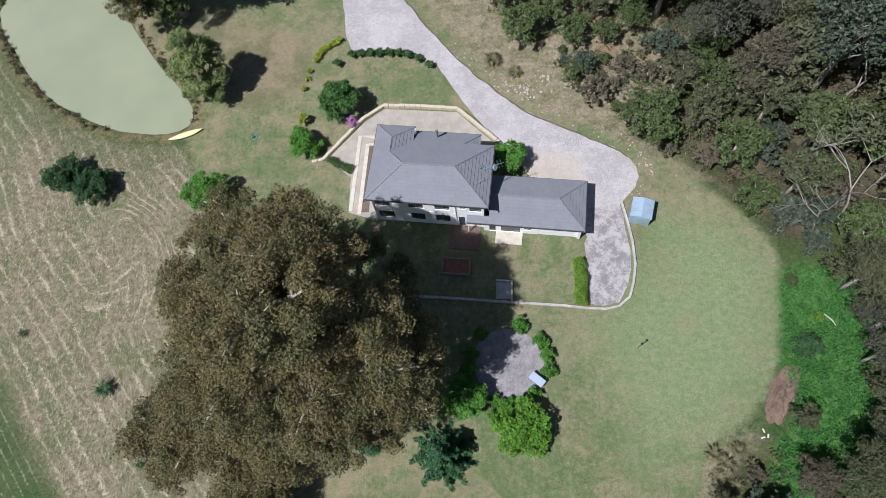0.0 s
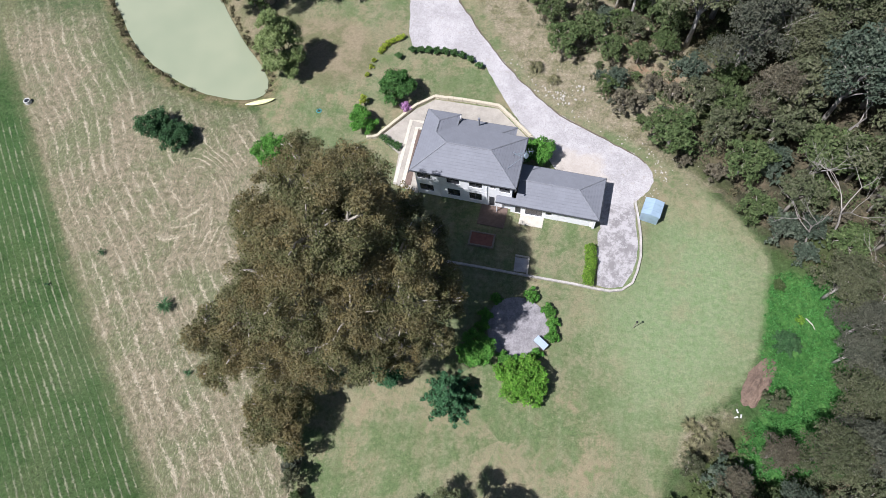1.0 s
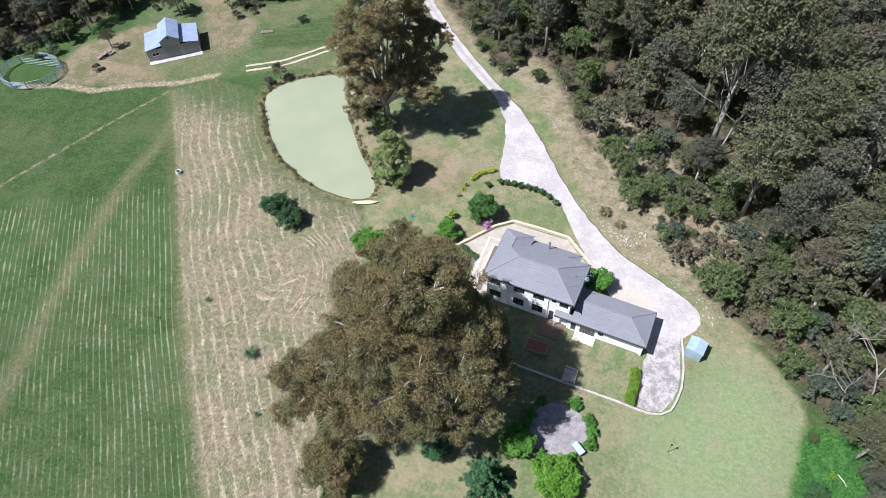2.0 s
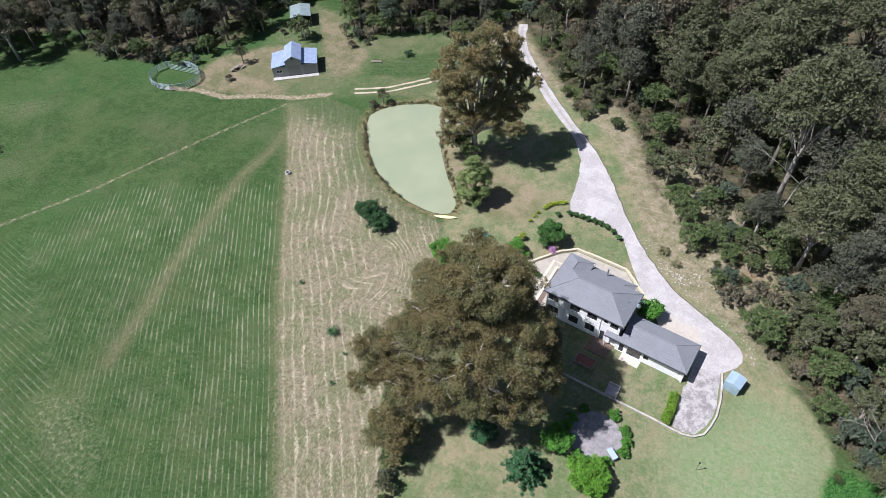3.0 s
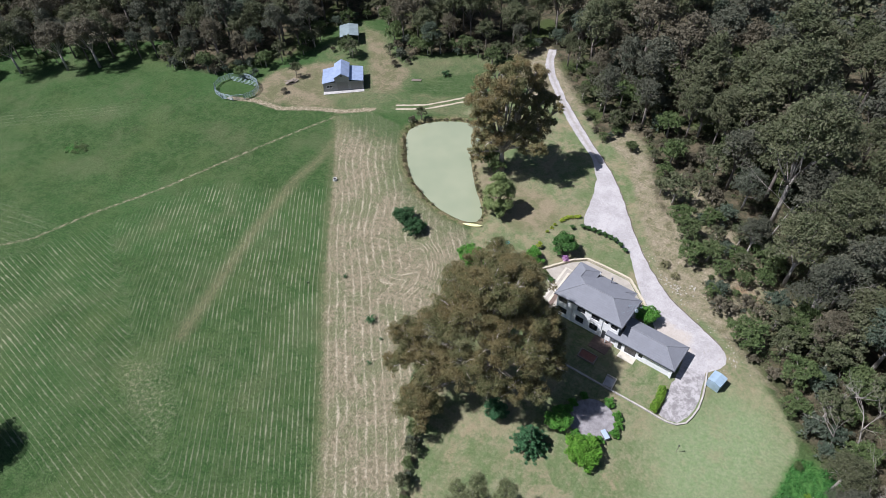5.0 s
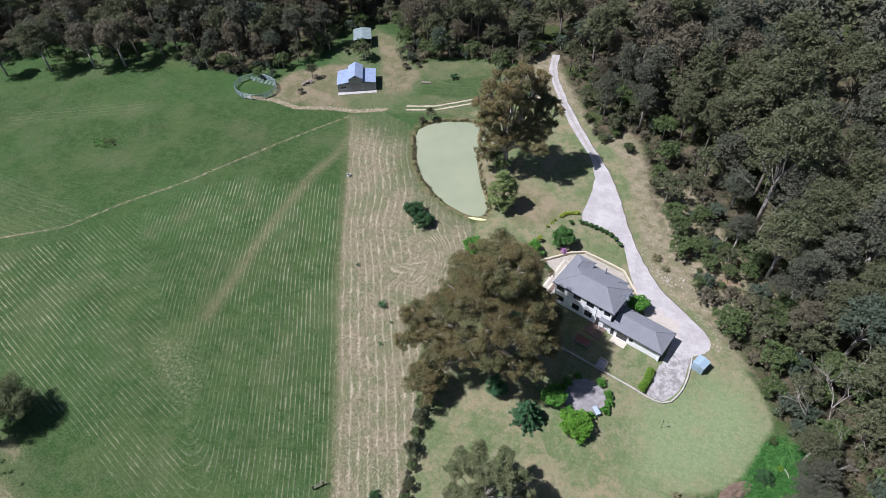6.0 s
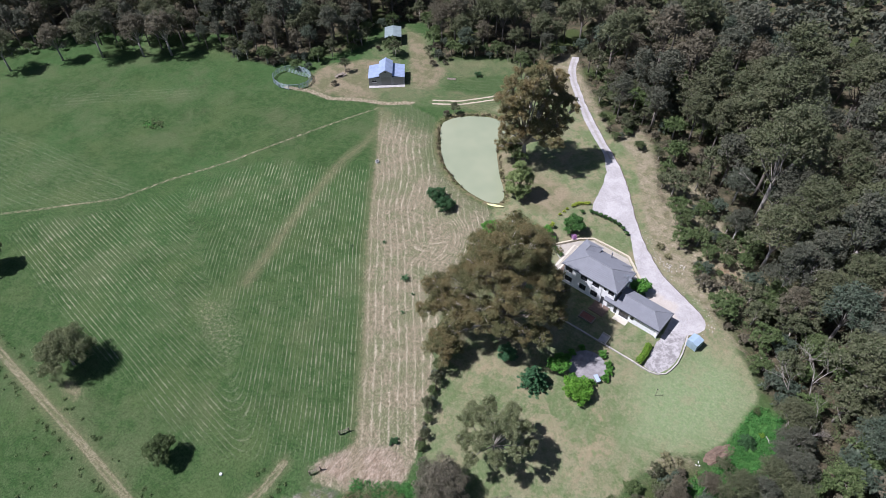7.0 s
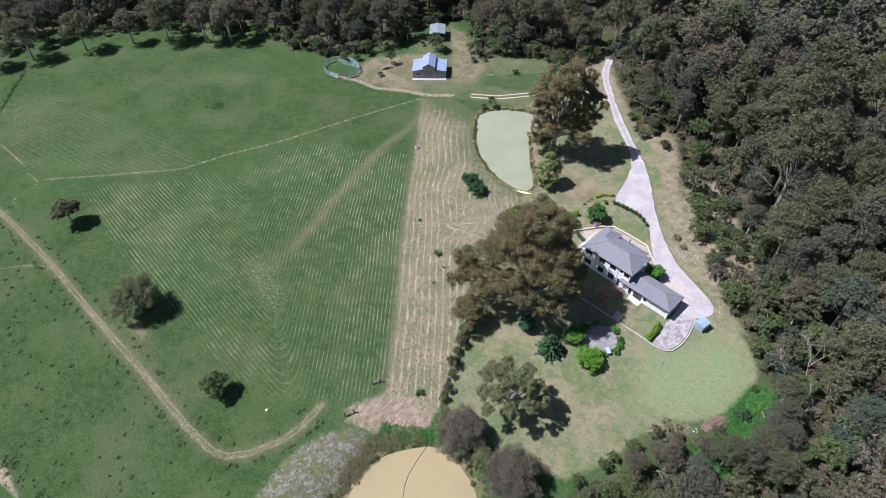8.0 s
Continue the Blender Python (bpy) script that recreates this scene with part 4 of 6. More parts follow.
for n, (x, y, w) in enumerate([(1.8, 15.8, 1.7), (3.8, 14.3, 1.5), (4.4, 12.9, 1.4), (4.4, 11.5, 1.5), (-3.2, 11.6, 1.6), (-3.0, 13.0, 1.5), (2.9, 9.2, 1.4), (-0.6, 8.5, 1.4), (0.6, 8.3, 1.3), (-2.0, 15.0, 1.3)]):
    round_shrub("patio_shrub", "clipped green shrub edging the circular patio", x, y, w, 1.3, LEAF_BRIGHT, 900, 0.12, 40 + n, 4, group="shrubs round the patio")


def fir(x, y, wide, high, seed, label="bushy green conifer with layered boughs on the lawn", leaf=None):
    """A fir: whorls of drooping boughs."""
    rng = random.Random(seed)
    ob = thing("fir_tree", label, "tree", pose(x, y, 0))
    bm = tube(bmesh.new(), [(0, 0, -0.2), (0, 0, high * 0.6), (0, 0, high)], [0.16, 0.1, 0.02], 7)
    centres, radii = [], []
    for k in range(11):
        z = 0.5 + (high - 0.7) * k / 10.5
        reach = wide / 2 * (1 - k / 11) ** 0.9 * (1.12 if k % 2 == 0 else 0.86)
        for j in range(max(4, 9 - k // 2)):
            a = j * math.tau / max(4, 9 - k // 2) + k * 0.9 + rng.uniform(-0.2, 0.2)
            tip = Vector((math.cos(a) * reach, math.sin(a) * reach, z - reach * 0.18))
            tube(bm, [(0, 0, z), tip * 0.5 + Vector((0, 0, z * 0.5 + 0.08)), tip], [0.035, 0.025, 0.01], 4)
            for f in (0.45, 0.7, 0.95):
                centres.append((tip.x * f, tip.y * f, z + (tip.z - z) * f))
                radii.append(0.1 + 0.15 * reach * (1.15 - f * 0.75))
    part("trunk", bm, BARK_DARK, ob)
    crown = new("crown", leaf_mesh("crown", centres, radii, 13000, 0.13, seed, leaf or LEAF_FIR, 0.4, 0.5))
    crown.parent = ob
    return ob


fir(-5.5, 3.6, 5.6, 5.6, 31)
fir(28.6, 14.1, 2.6, 2.2, 32, "small dark conifer among lush weeds", LEAF_DARK)


# ---- shrubs, hedges, wild trees ----
def hedge(name, label, points, wide, high, leaf, seed, per_metre=420, size=0.1):
    """A clipped hedge along points."""
    rng = random.Random(seed)
    ob = thing(name, label, "hedge", pose(points[0][0], points[0][1], 0))
    centres, radii, bm = [], [], bmesh.new()
    total = 0.0
    for (ax, ay), (bx, by) in zip(points, points[1:]):
        run = math.hypot(bx - ax, by - ay)
        total += run
        for k in range(max(2, int(run / 0.35))):
            f = (k + 0.5) / max(2, int(run / 0.35))
            for side in (-1, 0, 1):
                px, py = ax + (bx - ax) * f - points[0][0], ay + (by - ay) * f - points[0][1]
                nx, ny = -(by - ay) / run, (bx - ax) / run
                centres.append((px + nx * side * wide * 0.27 + rng.uniform(-0.06, 0.06), py + ny * side * wide * 0.27 + rng.uniform(-0.06, 0.06), high * rng.uniform(0.62, 0.74) if side == 0 else high * rng.uniform(0.35, 0.7)))
                radii.append(wide * rng.uniform(0.25, 0.34))
            if k % 2 == 0:
                tube(bm, [(px, py, -0.1), (px + rng.uniform(-0.1, 0.1), py, high * 0.6)], [0.03, 0.015], 5)
    tagged(part("stems", bm, BARK_DARK, ob), kind="stuff")
    crown = new("leaves", leaf_mesh("leaves", centres, radii, int(total * per_metre), size, seed, leaf, 0.0, 0.95))
    crown.parent = ob
    return ob


hedge("lime_hedge", "clipped lime green hedge beside the concrete parking", [(7.85, 22.7), (8.0, 20.2), (7.75, 17.9)], 1.15, 1.4, LEAF_LIME, 60, 900, 0.1)
hedge("low_hedge", "low dark green hedge by the terrace steps", [(-19.3, 35.2), (-17.8, 34.3), (-16.5, 33.7)], 0.9, 0.8, LEAF_BOX, 61)
hedge("yellow_hedge", "yellow-leaved hedge curving across the garden", [(-19.2, 52.2), (-20.2, 51.5), (-21.2, 50.8), (-22.0, 49.6), (-22.3, 48.8)], 0.75, 0.7, LEAF_YELLOW, 62)
for n, (x, y) in enumerate([(-22.8, 47.5), (-22.9, 46.4), (-23.2, 45.0)]):
    round_shrub("yellow_shrub", "small yellow-leaved shrub in the garden", x, y, 0.7, 0.6, LEAF_YELLOW, 320, 0.09, 70 + n, 3, group="yellow garden shrubs")
round_shrub("yellow_cypress", "upright yellow-green shrub behind the bush", -22.6, 40.2, 1.2, 2.0, LEAF_YELLOW, 700, 0.11, 74, 3)
round_shrub("flowering_shrub", "shrub covered in pink-mauve flowers", -16.9, 39.9, 1.5, 1.1, FLOWER, 800, 0.1, 75, 4)

BALL = round_shrub("topiary_ball", "clipped dark green topiary ball beside the driveway", -19.4, 48.4, 1.05, 1.0, LEAF_BOX, 900, 0.08, 80, 4, group="row of topiary balls")
for n, (x, y) in enumerate([(-17.7, 49.6), (-16.6, 49.7), (-15.5, 49.75), (-14.3, 49.7), (-13.1, 49.7), (-11.9, 49.6), (-10.7, 49.3), (-9.5, 48.7), (-8.2, 47.7)]):
    copy_thing(BALL, pose(x, y, 0, 0, 0, 47 * n))


def spiky(x, y, s, seed, name="spiky_plant", label="spiky dark green strap-leaved plant in the straw", leaf=None, count=34):
    """Arching strap leaves from a short stem."""
    rng = random.Random(seed)
    ob = thing(name, label, "plant", pose(x, y, 0))
    part("stem", tube(bmesh.new(), [(0, 0, -0.1), (0, 0, 0.7 * s)], [0.12, 0.08]), BARK_DARK, ob)
    bm = bmesh.new()
    for k in range(count):
        a, up = rng.uniform(0, math.tau), rng.uniform(0.1, 0.9)
        d = Vector((math.cos(a), math.sin(a), 0))
        n = Vector((-d.y, d.x, 0)) * 0.09 * s
        ps = [Vector((0, 0, 0.65 * s)), d * 0.6 * s + Vector((0, 0, (0.7 + 0.6 * up) * s)), d * rng.uniform(1.2, 1.6) * s + Vector((0, 0, (0.3 + 0.9 * up) * s))]
        vs = [bm.verts.new(p + n * w * sgn) for p, w in zip(ps, (0.6, 1.0, 0.15)) for sgn in (-1, 1)]
        bm.faces.new((vs[0], vs[1], vs[3], vs[2]))
        bm.faces.new((vs[2], vs[3], vs[5], vs[4]))
    part("leaves", bm, leaf or LEAF_DARK, ob)


spiky(-39.8, 9.3, 0.8, 3)
for n, (x, y, q) in enumerate([(-0.8, 48.2, 0.85), (1.8, 46.3, 0.7), (18.6, 4.2, 0.6), (19.6, 3.4, 0.65), (20.8, 4.6, 0.55), (18.8, 2.2, 0.6), (20.2, 1.6, 0.55), (21.9, 3.4, 0.45)]):
    spiky(x, y, q, 20 + n, "flax_tussock", "arching olive flax tussock in dry grass", LEAF_BANK, 60)
for n, (x, y, q) in enumerate([(-50.3, 14.9, 0.45), (-35.9, 7.1, 0.35), (-55.6, 10.2, 0.3), (-34.6, 2.2, 0.4)]):
    spiky(x, y, q, 40 + n, "thistle", "small dark thistle in the mown straw", LEAF_DARK, 22)


def gum(seed, high, wide, leaf, count, size, low=0.45, lobes=9, name="gum_tree", label="slender gum tree with grey-green crown in the forest", bare=0.15, bark=None, per=10, sides=6, twigs=3, small=0.2, large=0.36):
    rng = random.Random(seed)
    return plant(name, label, "tree", random_lobes(rng, high, wide, high * low, lobes), leaf, count, size, seed, per=per, top=high * 0.42, girth=0.09 + high * 0.011, at=(0, 0, -200 - seed), bare=bare, twigs=twigs, material_bark=bark, sides=sides, small=small, large=large)


# single trees in the open
plant("lawn_gum_tree", "open-crowned olive gum tree with bare limbs on the lawn", "tree",
      [(0, 0, 10.2, 1.9), (2.6, 1.0, 9.6, 1.7), (-2.6, 0.6, 9.8, 1.8), (0.8, 3.0, 9.2, 1.7), (-0.6, -2.9, 9.0, 1.8), (4.6, -0.8, 7.8, 1.5), (-4.6, -0.6, 8.2, 1.6), (-3.2, 3.4, 8.0, 1.6), (3.6, 3.8, 7.6, 1.4), (2.6, -3.4, 7.8, 1.6), (-3.2, -3.6, 7.4, 1.5), (0.2, 5.2, 7.2, 1.4), (-5.6, 2.2, 6.4, 1.2), (-1.0, -5.2, 6.2, 1.2), (5.4, 2.0, 6.6, 1.2)],
      LEAF_OPEN, 52000, 0.118, 201, per=34, top=3.8, girth=0.3, at=(-4.0, -12.0, 0), bare=0.4, twigs=10, small=0.18, large=0.42, shell=0.1)
ONE = [(-7.0, -22.0, 7.6, 9.2, LEAF_GREY, 30000, 0.13, 202, 14, "paperbark_tree", "bushy brown-grey tree on the dam bank"),
       (4.4, -22.8, 7.8, 10.2, LEAF_GREY, 34000, 0.13, 203, 15, "paperbark_tree", "bushy brown-grey tree on the dam bank"),
       (-1.2, -23.4, 4.8, 5.2, LEAF_OPEN, 11000, 0.13, 204, 8, "paperbark_tree", "small olive tree on the dam bank"),
       (-77.2, -43.0, 9.0, 10.4, LEAF_OPEN, 36000, 0.15, 205, 17, "field_gum_tree", "spreading olive gum tree in the mown field"),
       (-114.5, -39.5, 7.6, 7.2, LEAF_OPEN, 16000, 0.2, 206, 9, "field_gum_tree", "spreading olive gum tree in the mown field"),
       (-21.8, -1.6, 7.5, 7.4, LEAF_BIG, 22000, 0.13, 208, 10, "paperbark_tree", "bushy brown-green tree beside the great gum"),
       (-47.6, -44.0, 5.6, 5.6, LEAF_SCRUB, 9000, 0.16, 207, 9, "field_tree", "compact dark green tree in the mown field")]
for x, y, high, wide, leaf, count, size, seed, n, name, label in ONE:
    t = gum(seed, high, wide, leaf, count, size, 0.2, n, name, label, per=18, small=0.2, large=0.42, twigs=5)
    t.matrix_basis = pose(x, y, 0, 0, 0, seed * 37 % 360)

# forest kinds, each built once
TALL = [(18, 10.0, LEAF_GUM, 0.34, 0.28), (21, 11.0, LEAF_GUM, 0.36, 0.34), (16, 10.5, LEAF_OLIVE, 0.34, 0.25), (19, 9.5, LEAF_BROWN, 0.34, 0.32),
        (14, 9.0, LEAF_BLUE, 0.32, 0.2), (22, 12.0, LEAF_OLIVE, 0.36, 0.36), (14, 8.5, LEAF_BROWN, 0.32, 0.25), (17, 9.0, LEAF_GUM, 0.34, 0.36)]
SAYS = {LEAF_OLIVE: "olive green gum tree in dense forest", LEAF_BROWN: "rusty brown gum tree in dense forest", LEAF_BLUE: "blue-grey leaved gum tree in dense forest", LEAF_GUM: "grey-green gum tree in dense forest"}
NAMES = {LEAF_OLIVE: "stringybark_tree", LEAF_BROWN: "peppermint_tree", LEAF_BLUE: "wattle_tree", LEAF_GUM: "gum_tree"}
KINDS = [gum(300 + k, high, wide, leaf, int(30 * wide * wide), size * 0.9, low, 10 + k % 3, NAMES[leaf], SAYS[leaf], bark=BARK_FAR, sides=4, twigs=2, per=24, small=0.18, large=0.36) for k, (high, wide, leaf, size, low) in enumerate(TALL)]
NEAR_KINDS = [gum(340 + k, high, wide, leaf, int(82 * wide * wide), size * 0.62, low, 12 + k % 3, NAMES[leaf], SAYS[leaf], bark=BARK_NEAR, sides=4, twigs=3, bare=0.24, per=26, small=0.18, large=0.36) for k, (high, wide, leaf, size, low) in enumerate(TALL)]
PICK = (0, 0, 1, 2, 2, 2, 3, 4, 5, 5, 6, 7)
MIXED = [KINDS[k] for k in PICK]
NEAR_MIXED = [NEAR_KINDS[k] for k in PICK]
SCRUB = [gum(320, 5.0, 5.4, LEAF_SCRUB, 2500, 0.18, 0.15, 9, "scrub_tree", "rounded dark green scrub tree at the forest edge", 0.0, sides=4, twigs=1),
         gum(321, 3.6, 4.2, LEAF_BLUE, 1700, 0.18, 0.12, 7, "scrub_tree", "grey-green scrub bush at the forest edge", 0.0, sides=4, twigs=1),
         gum(322, 6.5, 5.0, LEAF_OLIVE, 2100, 0.19, 0.2, 8, "scrub_tree", "olive green scrub tree at the forest edge", 0.0, sides=4, twigs=1),
         gum(323, 2.4, 3.0, LEAF_BROWN, 1200, 0.15, 0.1, 6, "scrub_bush", "dry brown scrub bush at the forest edge", 0.1, sides=4, twigs=1)]


def scatter(area, gap, rng, tries, box_of, keep, margin=2.0):
    """Places at least gap apart inside a polygon."""
    out = list(keep)
    start = len(out)
    x0, x1, y0, y1 = box_of
    px = np.array([rng.uniform(x0, x1) for _ in range(tries)])
    py = np.array([rng.uniform(y0, y1) for _ in range(tries)])
    for x, y, inside in zip(px, py, outside(area, px, py)):
        if inside < -margin and all((x - a) ** 2 + (y - b) ** 2 > gap**2 for a, b, *_ in out):
            out.append((x, y, inside))
    return out[start:]


def in_poly(poly, x, y):
    return outside(poly, np.array([x]), np.array([y]))[0] < 0


rng = random.Random(77)
wild = []
EDGE = [(16.4, 37.6, 0, 1.3), (21.5, 38.2, 2, 1.0), (2.6, 51.4, 0, 1.1), (5.6, 53.2, 0, 1.05), (8.6, 50.8, 0, 0.85), (9.6, 46.4, 1, 0.85), (8.6, 45.4, 0, 0.55), (10.6, 42.4, 3, 1.5), (12.4, 50.4, 0, 0.7), (14.2, 46.0, 3, 1.2), (16.8, 45.0, 3, 1.1), (-5.0, 65.2, 2, 1.4), (-2.2, 60.6, 0, 1.1), (0.4, 57.0, 0, 1.1), (5.2, 65.4, 1, 1.2), (3.2, 62.6, 0, 0.9), (25.6, 28.9, 0, 0.9), (28.2, 26.6, 1, 1.1), (19.0, 48.1, 1, 1.2), (24.5, 34.5, 0, 1.2), (22.0, 33.8, 3, 1.1), (29.5, 30.0, 2, 1.1), (14.4, 40.2, 0, 0.5), (19.5, 43.0, 2, 1.1), (25.5, 41.0, 2, 1.15), (30.5, 24.0, 1, 0.8), (18.3, 35.2, 3, 0.8), (27.5, 35.5, 1, 1.2), (13.0, 44.0, 3, 0.7), (11.4, 54.0, 2, 0.8), (7.6, 57.4, 1, 0.8), (15.4, 52.0, 0, 0.8), (9.8, 56.0, 0, 0.7), (5.4, 58.6, 2, 0.7), (1.6, 62.8, 1, 0.7)]
EDGE2 = [(26.6, 7.4, 2, 0.55), (28.0, 20.4, 0, 0.3), (21.8, 2.6, 3, 0.7), (18.4, 0.2, 2, 0.5), (16.6, -4.4, 0, 0.6), (14.6, -10.5, 0, 0.5), (12.6, -15.5, 0, 0.5), (15.0, -8.0, 0, 0.45), (-105, 56.5, 3, 0.8), (-66.8, 64.5, 2, 0.6), (-68.3, 62.6, 3, 0.8), (-42.8, 56.4, 0, 1.15), (-40.8, 56.2, 0, 0.8), (-102.3, 80.5, 0, 1.15), (-100.5, 79.5, 2, 0.9), (-107.7, 79.5, 3, 0.7), (-107.5, 64, 2, 0.75), (-118, 59, 1, 0.7), (-121, 56.5, 0, 0.8), (-114, 74, 0, 0.7), (-87.5, 81.6, 3, 0.9), (-85, 84.3, 3, 0.7), (-92, 85.6, 2, 0.7), (-25.6, 78.4, 0, 0.55), (-28.6, 80.6, 3, 0.7), (-32.2, 84.4, 0, 0.5), (-24.4, 79.6, 1, 0.5), (-64.5, 95, 0, 1.2)]
ROW = [(-21.0 + 6.6 * f + 0.35 * math.sin(k * 2.1), -4.0 - 14.0 * f, (0, 3, 1, 2, 3)[k % 5], 0.52 - 0.16 * f + 0.08 * math.sin(k)) for k, f in enumerate(n / 15 for n in range(16))]
for x, y, k, s in EDGE + EDGE2 + ROW:
    o = copy_thing(SCRUB[k], pose(x, y, 0, 0, 0, rng.uniform(0, 360)))
    o.scale = (s, s, s * rng.uniform(0.85, 1.1))
    wild.append((x, y))
for k in range(26):
    f = k / 25
    x, y, q = -22.0 - 24.0 * f + rng.uniform(1.0, 4.0), 76.5 + 24.0 * f + rng.uniform(1.0, 4.0), rng.uniform(0.28, 0.62)
    o = copy_thing(SCRUB[rng.choice([0, 0, 2, 3])], pose(x, y, 0, 0, 0, rng.uniform(0, 360)))
    o.scale = (q, q, q * rng.uniform(0.7, 1.0))
for x, y, inside in scatter(OPEN_SCRUB, 1.3, rng, 700, (-6, 21, 40, 73), wild, 0.2)[:70]:
    s = rng.uniform(0.12, 0.42)
    o = copy_thing(SCRUB[rng.choice([0, 1, 3, 3, 3])], pose(x, y, 0, 0, 0, rng.uniform(0, 360)))
    o.scale = (s, s, s * rng.uniform(0.7, 1.0))
# the forest: trees near the camera's way one by one, the woods behind them as one mass
low = [p for p in scatter(FOREST, 3.0, rng, 9000, (-50, 58, -18, 92), wild, 0.6) if p[2] > -13 and not in_poly(OPEN_SCRUB, p[0], p[1]) and not in_poly(LUSH, p[0], p[1])]
for x, y, inside in low:
    k = rng.choice([0, 0, 0, 1, 2, 2, 2, 3, 3])
    s = rng.uniform(0.7, 1.25) * min(1.35, 0.75 + 0.055 * -inside)
    o = copy_thing(SCRUB[k], pose(x, y, 0, 0, 0, rng.uniform(0, 360)))
    o.scale = (s, s, s * rng.uniform(0.9, 1.2))
trees = [p for p in scatter(FOREST, 6.0, rng, 9000, (-62, 62, -22, 130), [], 2.0) if (p[2] < -9 or p[1] > 84) and not in_poly(OPEN_SCRUB, p[0], p[1])]
for x, y, inside in trees:
    s = rng.uniform(0.72, 1.38) * min(1.0, 0.56 + -inside / 40)
    o = copy_thing(rng.choice(NEAR_MIXED if y < 72 and x < 48 else MIXED), pose(x, y, 0, 0, 0, rng.uniform(0, 360)))
    o.scale = (s, s, s * rng.uniform(0.88, 1.1))
# grey and brown gums leaning over the damp hollow, and open gums at the field's far corner
for x, y, k, s in [(32.6, 19.6, 2, 0.55), (34.2, 15.6, 0, 0.45), (33.0, 12.6, 7, 0.42), (33.2, 8.2, 2, 0.5), (35.6, 11.0, 0, 0.5), (29.4, 2.4, 5, 0.42), (25.8, 2.2, 6, 0.4), (32.4, 3.6, 0, 0.5), (36.5, 5.5, 2, 0.55), (22.6, -4.6, 3, 0.45), (18.8, -8.0, 6, 0.45), (26.6, -2.6, 4, 0.5), (22.0, -1.0, 6, 0.36),
                   (-203.5, -9.5, 2, 0.95), (-195.5, 5.0, 2, 0.9), (-187.5, 18.0, 6, 0.9), (-178.5, 26.5, 2, 1.0), (-168.0, 34.5, 6, 1.05), (-161.0, 40.0, 6, 1.1), (-209.0, -21.0, 2, 0.9)]:
    o = copy_thing(NEAR_KINDS[k], pose(x, y, 0, 0, 0, rng.uniform(0, 360)))
    o.scale = (s * 1.2, s * 1.2, s)
skirt = [p for p in scatter(FOREST, 3.0, rng, 9000, (-150, -56, 20, 112), wild, 0.4) if p[2] > -5][:140]
for x, y, inside in skirt:
    s = rng.uniform(0.7, 1.15)
    o = copy_thing(SCRUB[rng.choice([0, 0, 1, 2, 2, 3])], pose(x, y, 0, 0, 0, rng.uniform(0, 360)))
    o.scale = (s, s, s * rng.uniform(0.9, 1.15))
shade = scatter(FOREST, 3.6, rng, 5000, (-56, 14, 76, 122), wild + [(x, y) for x, y, *_ in low], 0.8)[:70]
for x, y, inside in shade:
    s = rng.uniform(0.8, 1.35)
    o = copy_thing(SCRUB[rng.choice([0, 1, 2, 2, 3])], pose(x, y, 0, 0, 0, rng.uniform(0, 360)))
    o.scale = (s, s, s * rng.uniform(1.0, 1.4))
band = scatter(FOREST, 4.7, rng, 12000, (-262, -56, -16, 118), [(x, y) for x, y, *_ in trees], 1.0)
band.sort(key=lambda p: p[2], reverse=True)
for x, y, inside in band[:190]:
    near = -inside
    s = rng.uniform(0.75, 1.05) * min(1.0, 0.66 + near / 40)
    kind = rng.choice(SCRUB[:3]) if near < 2.5 else rng.choice(MIXED)
    o = copy_thing(kind, pose(x, y, 0, 0, 0, rng.uniform(0, 360)))
    o.scale = (s, s, s * rng.uniform(0.9, 1.1))
far = band[190:] + scatter(FOREST, 6.6, rng, 4000, (-170, 70, 128, 225), [(x, y) for x, y, *_ in trees + band])
for n, leaf in enumerate((LEAF_GUM, LEAF_OLIVE, LEAF_BLUE, LEAF_GUM)):
    centres, radii = [], []
    for x, y, inside in far[n::4]:
        high, wide = rng.uniform(13, 22), rng.uniform(8.5, 11.5)
        c, r = crown_clumps([(x + a, y + b, z, q) for a, b, z, q in random_lobes(rng, high, wide, high * 0.3, 8)], 5, rng)
        centres += c
        radii += r
    o = new("far_woods", leaf_mesh("far_woods", centres, radii, len(centres) * 10, 0.72, 900 + n, leaf))
    tagged(o, "distant dense gum woods", "woods", kind="stuff")
# low growth on the forest floor
for n, (leaf, count, size, name, label) in enumerate(((LEAF_SCRUB, 900, 0.16, "undergrowth", "low green undergrowth on the forest floor"), (REED, 700, 0.14, "dry_bracken", "dry brown bracken on the forest floor"), (LEAF_OLIVE, 700, 0.16, "undergrowth", "olive undergrowth on the forest floor"))):
    spots = scatter(FOREST, 0.6, rng, int(count * 2.4), (-58, 52, -20, 110), [], 0.3)[:count]
    centres = [(x, y, rng.uniform(0.1, 0.5)) for x, y, _ in spots]
    o = new(name, leaf_mesh(name, centres, [rng.uniform(0.4, 1.1) for _ in centres], len(centres) * 45, size, 920 + n, leaf, 0.0, 0.6))
    tagged(o, label, "undergrowth", kind="stuff")


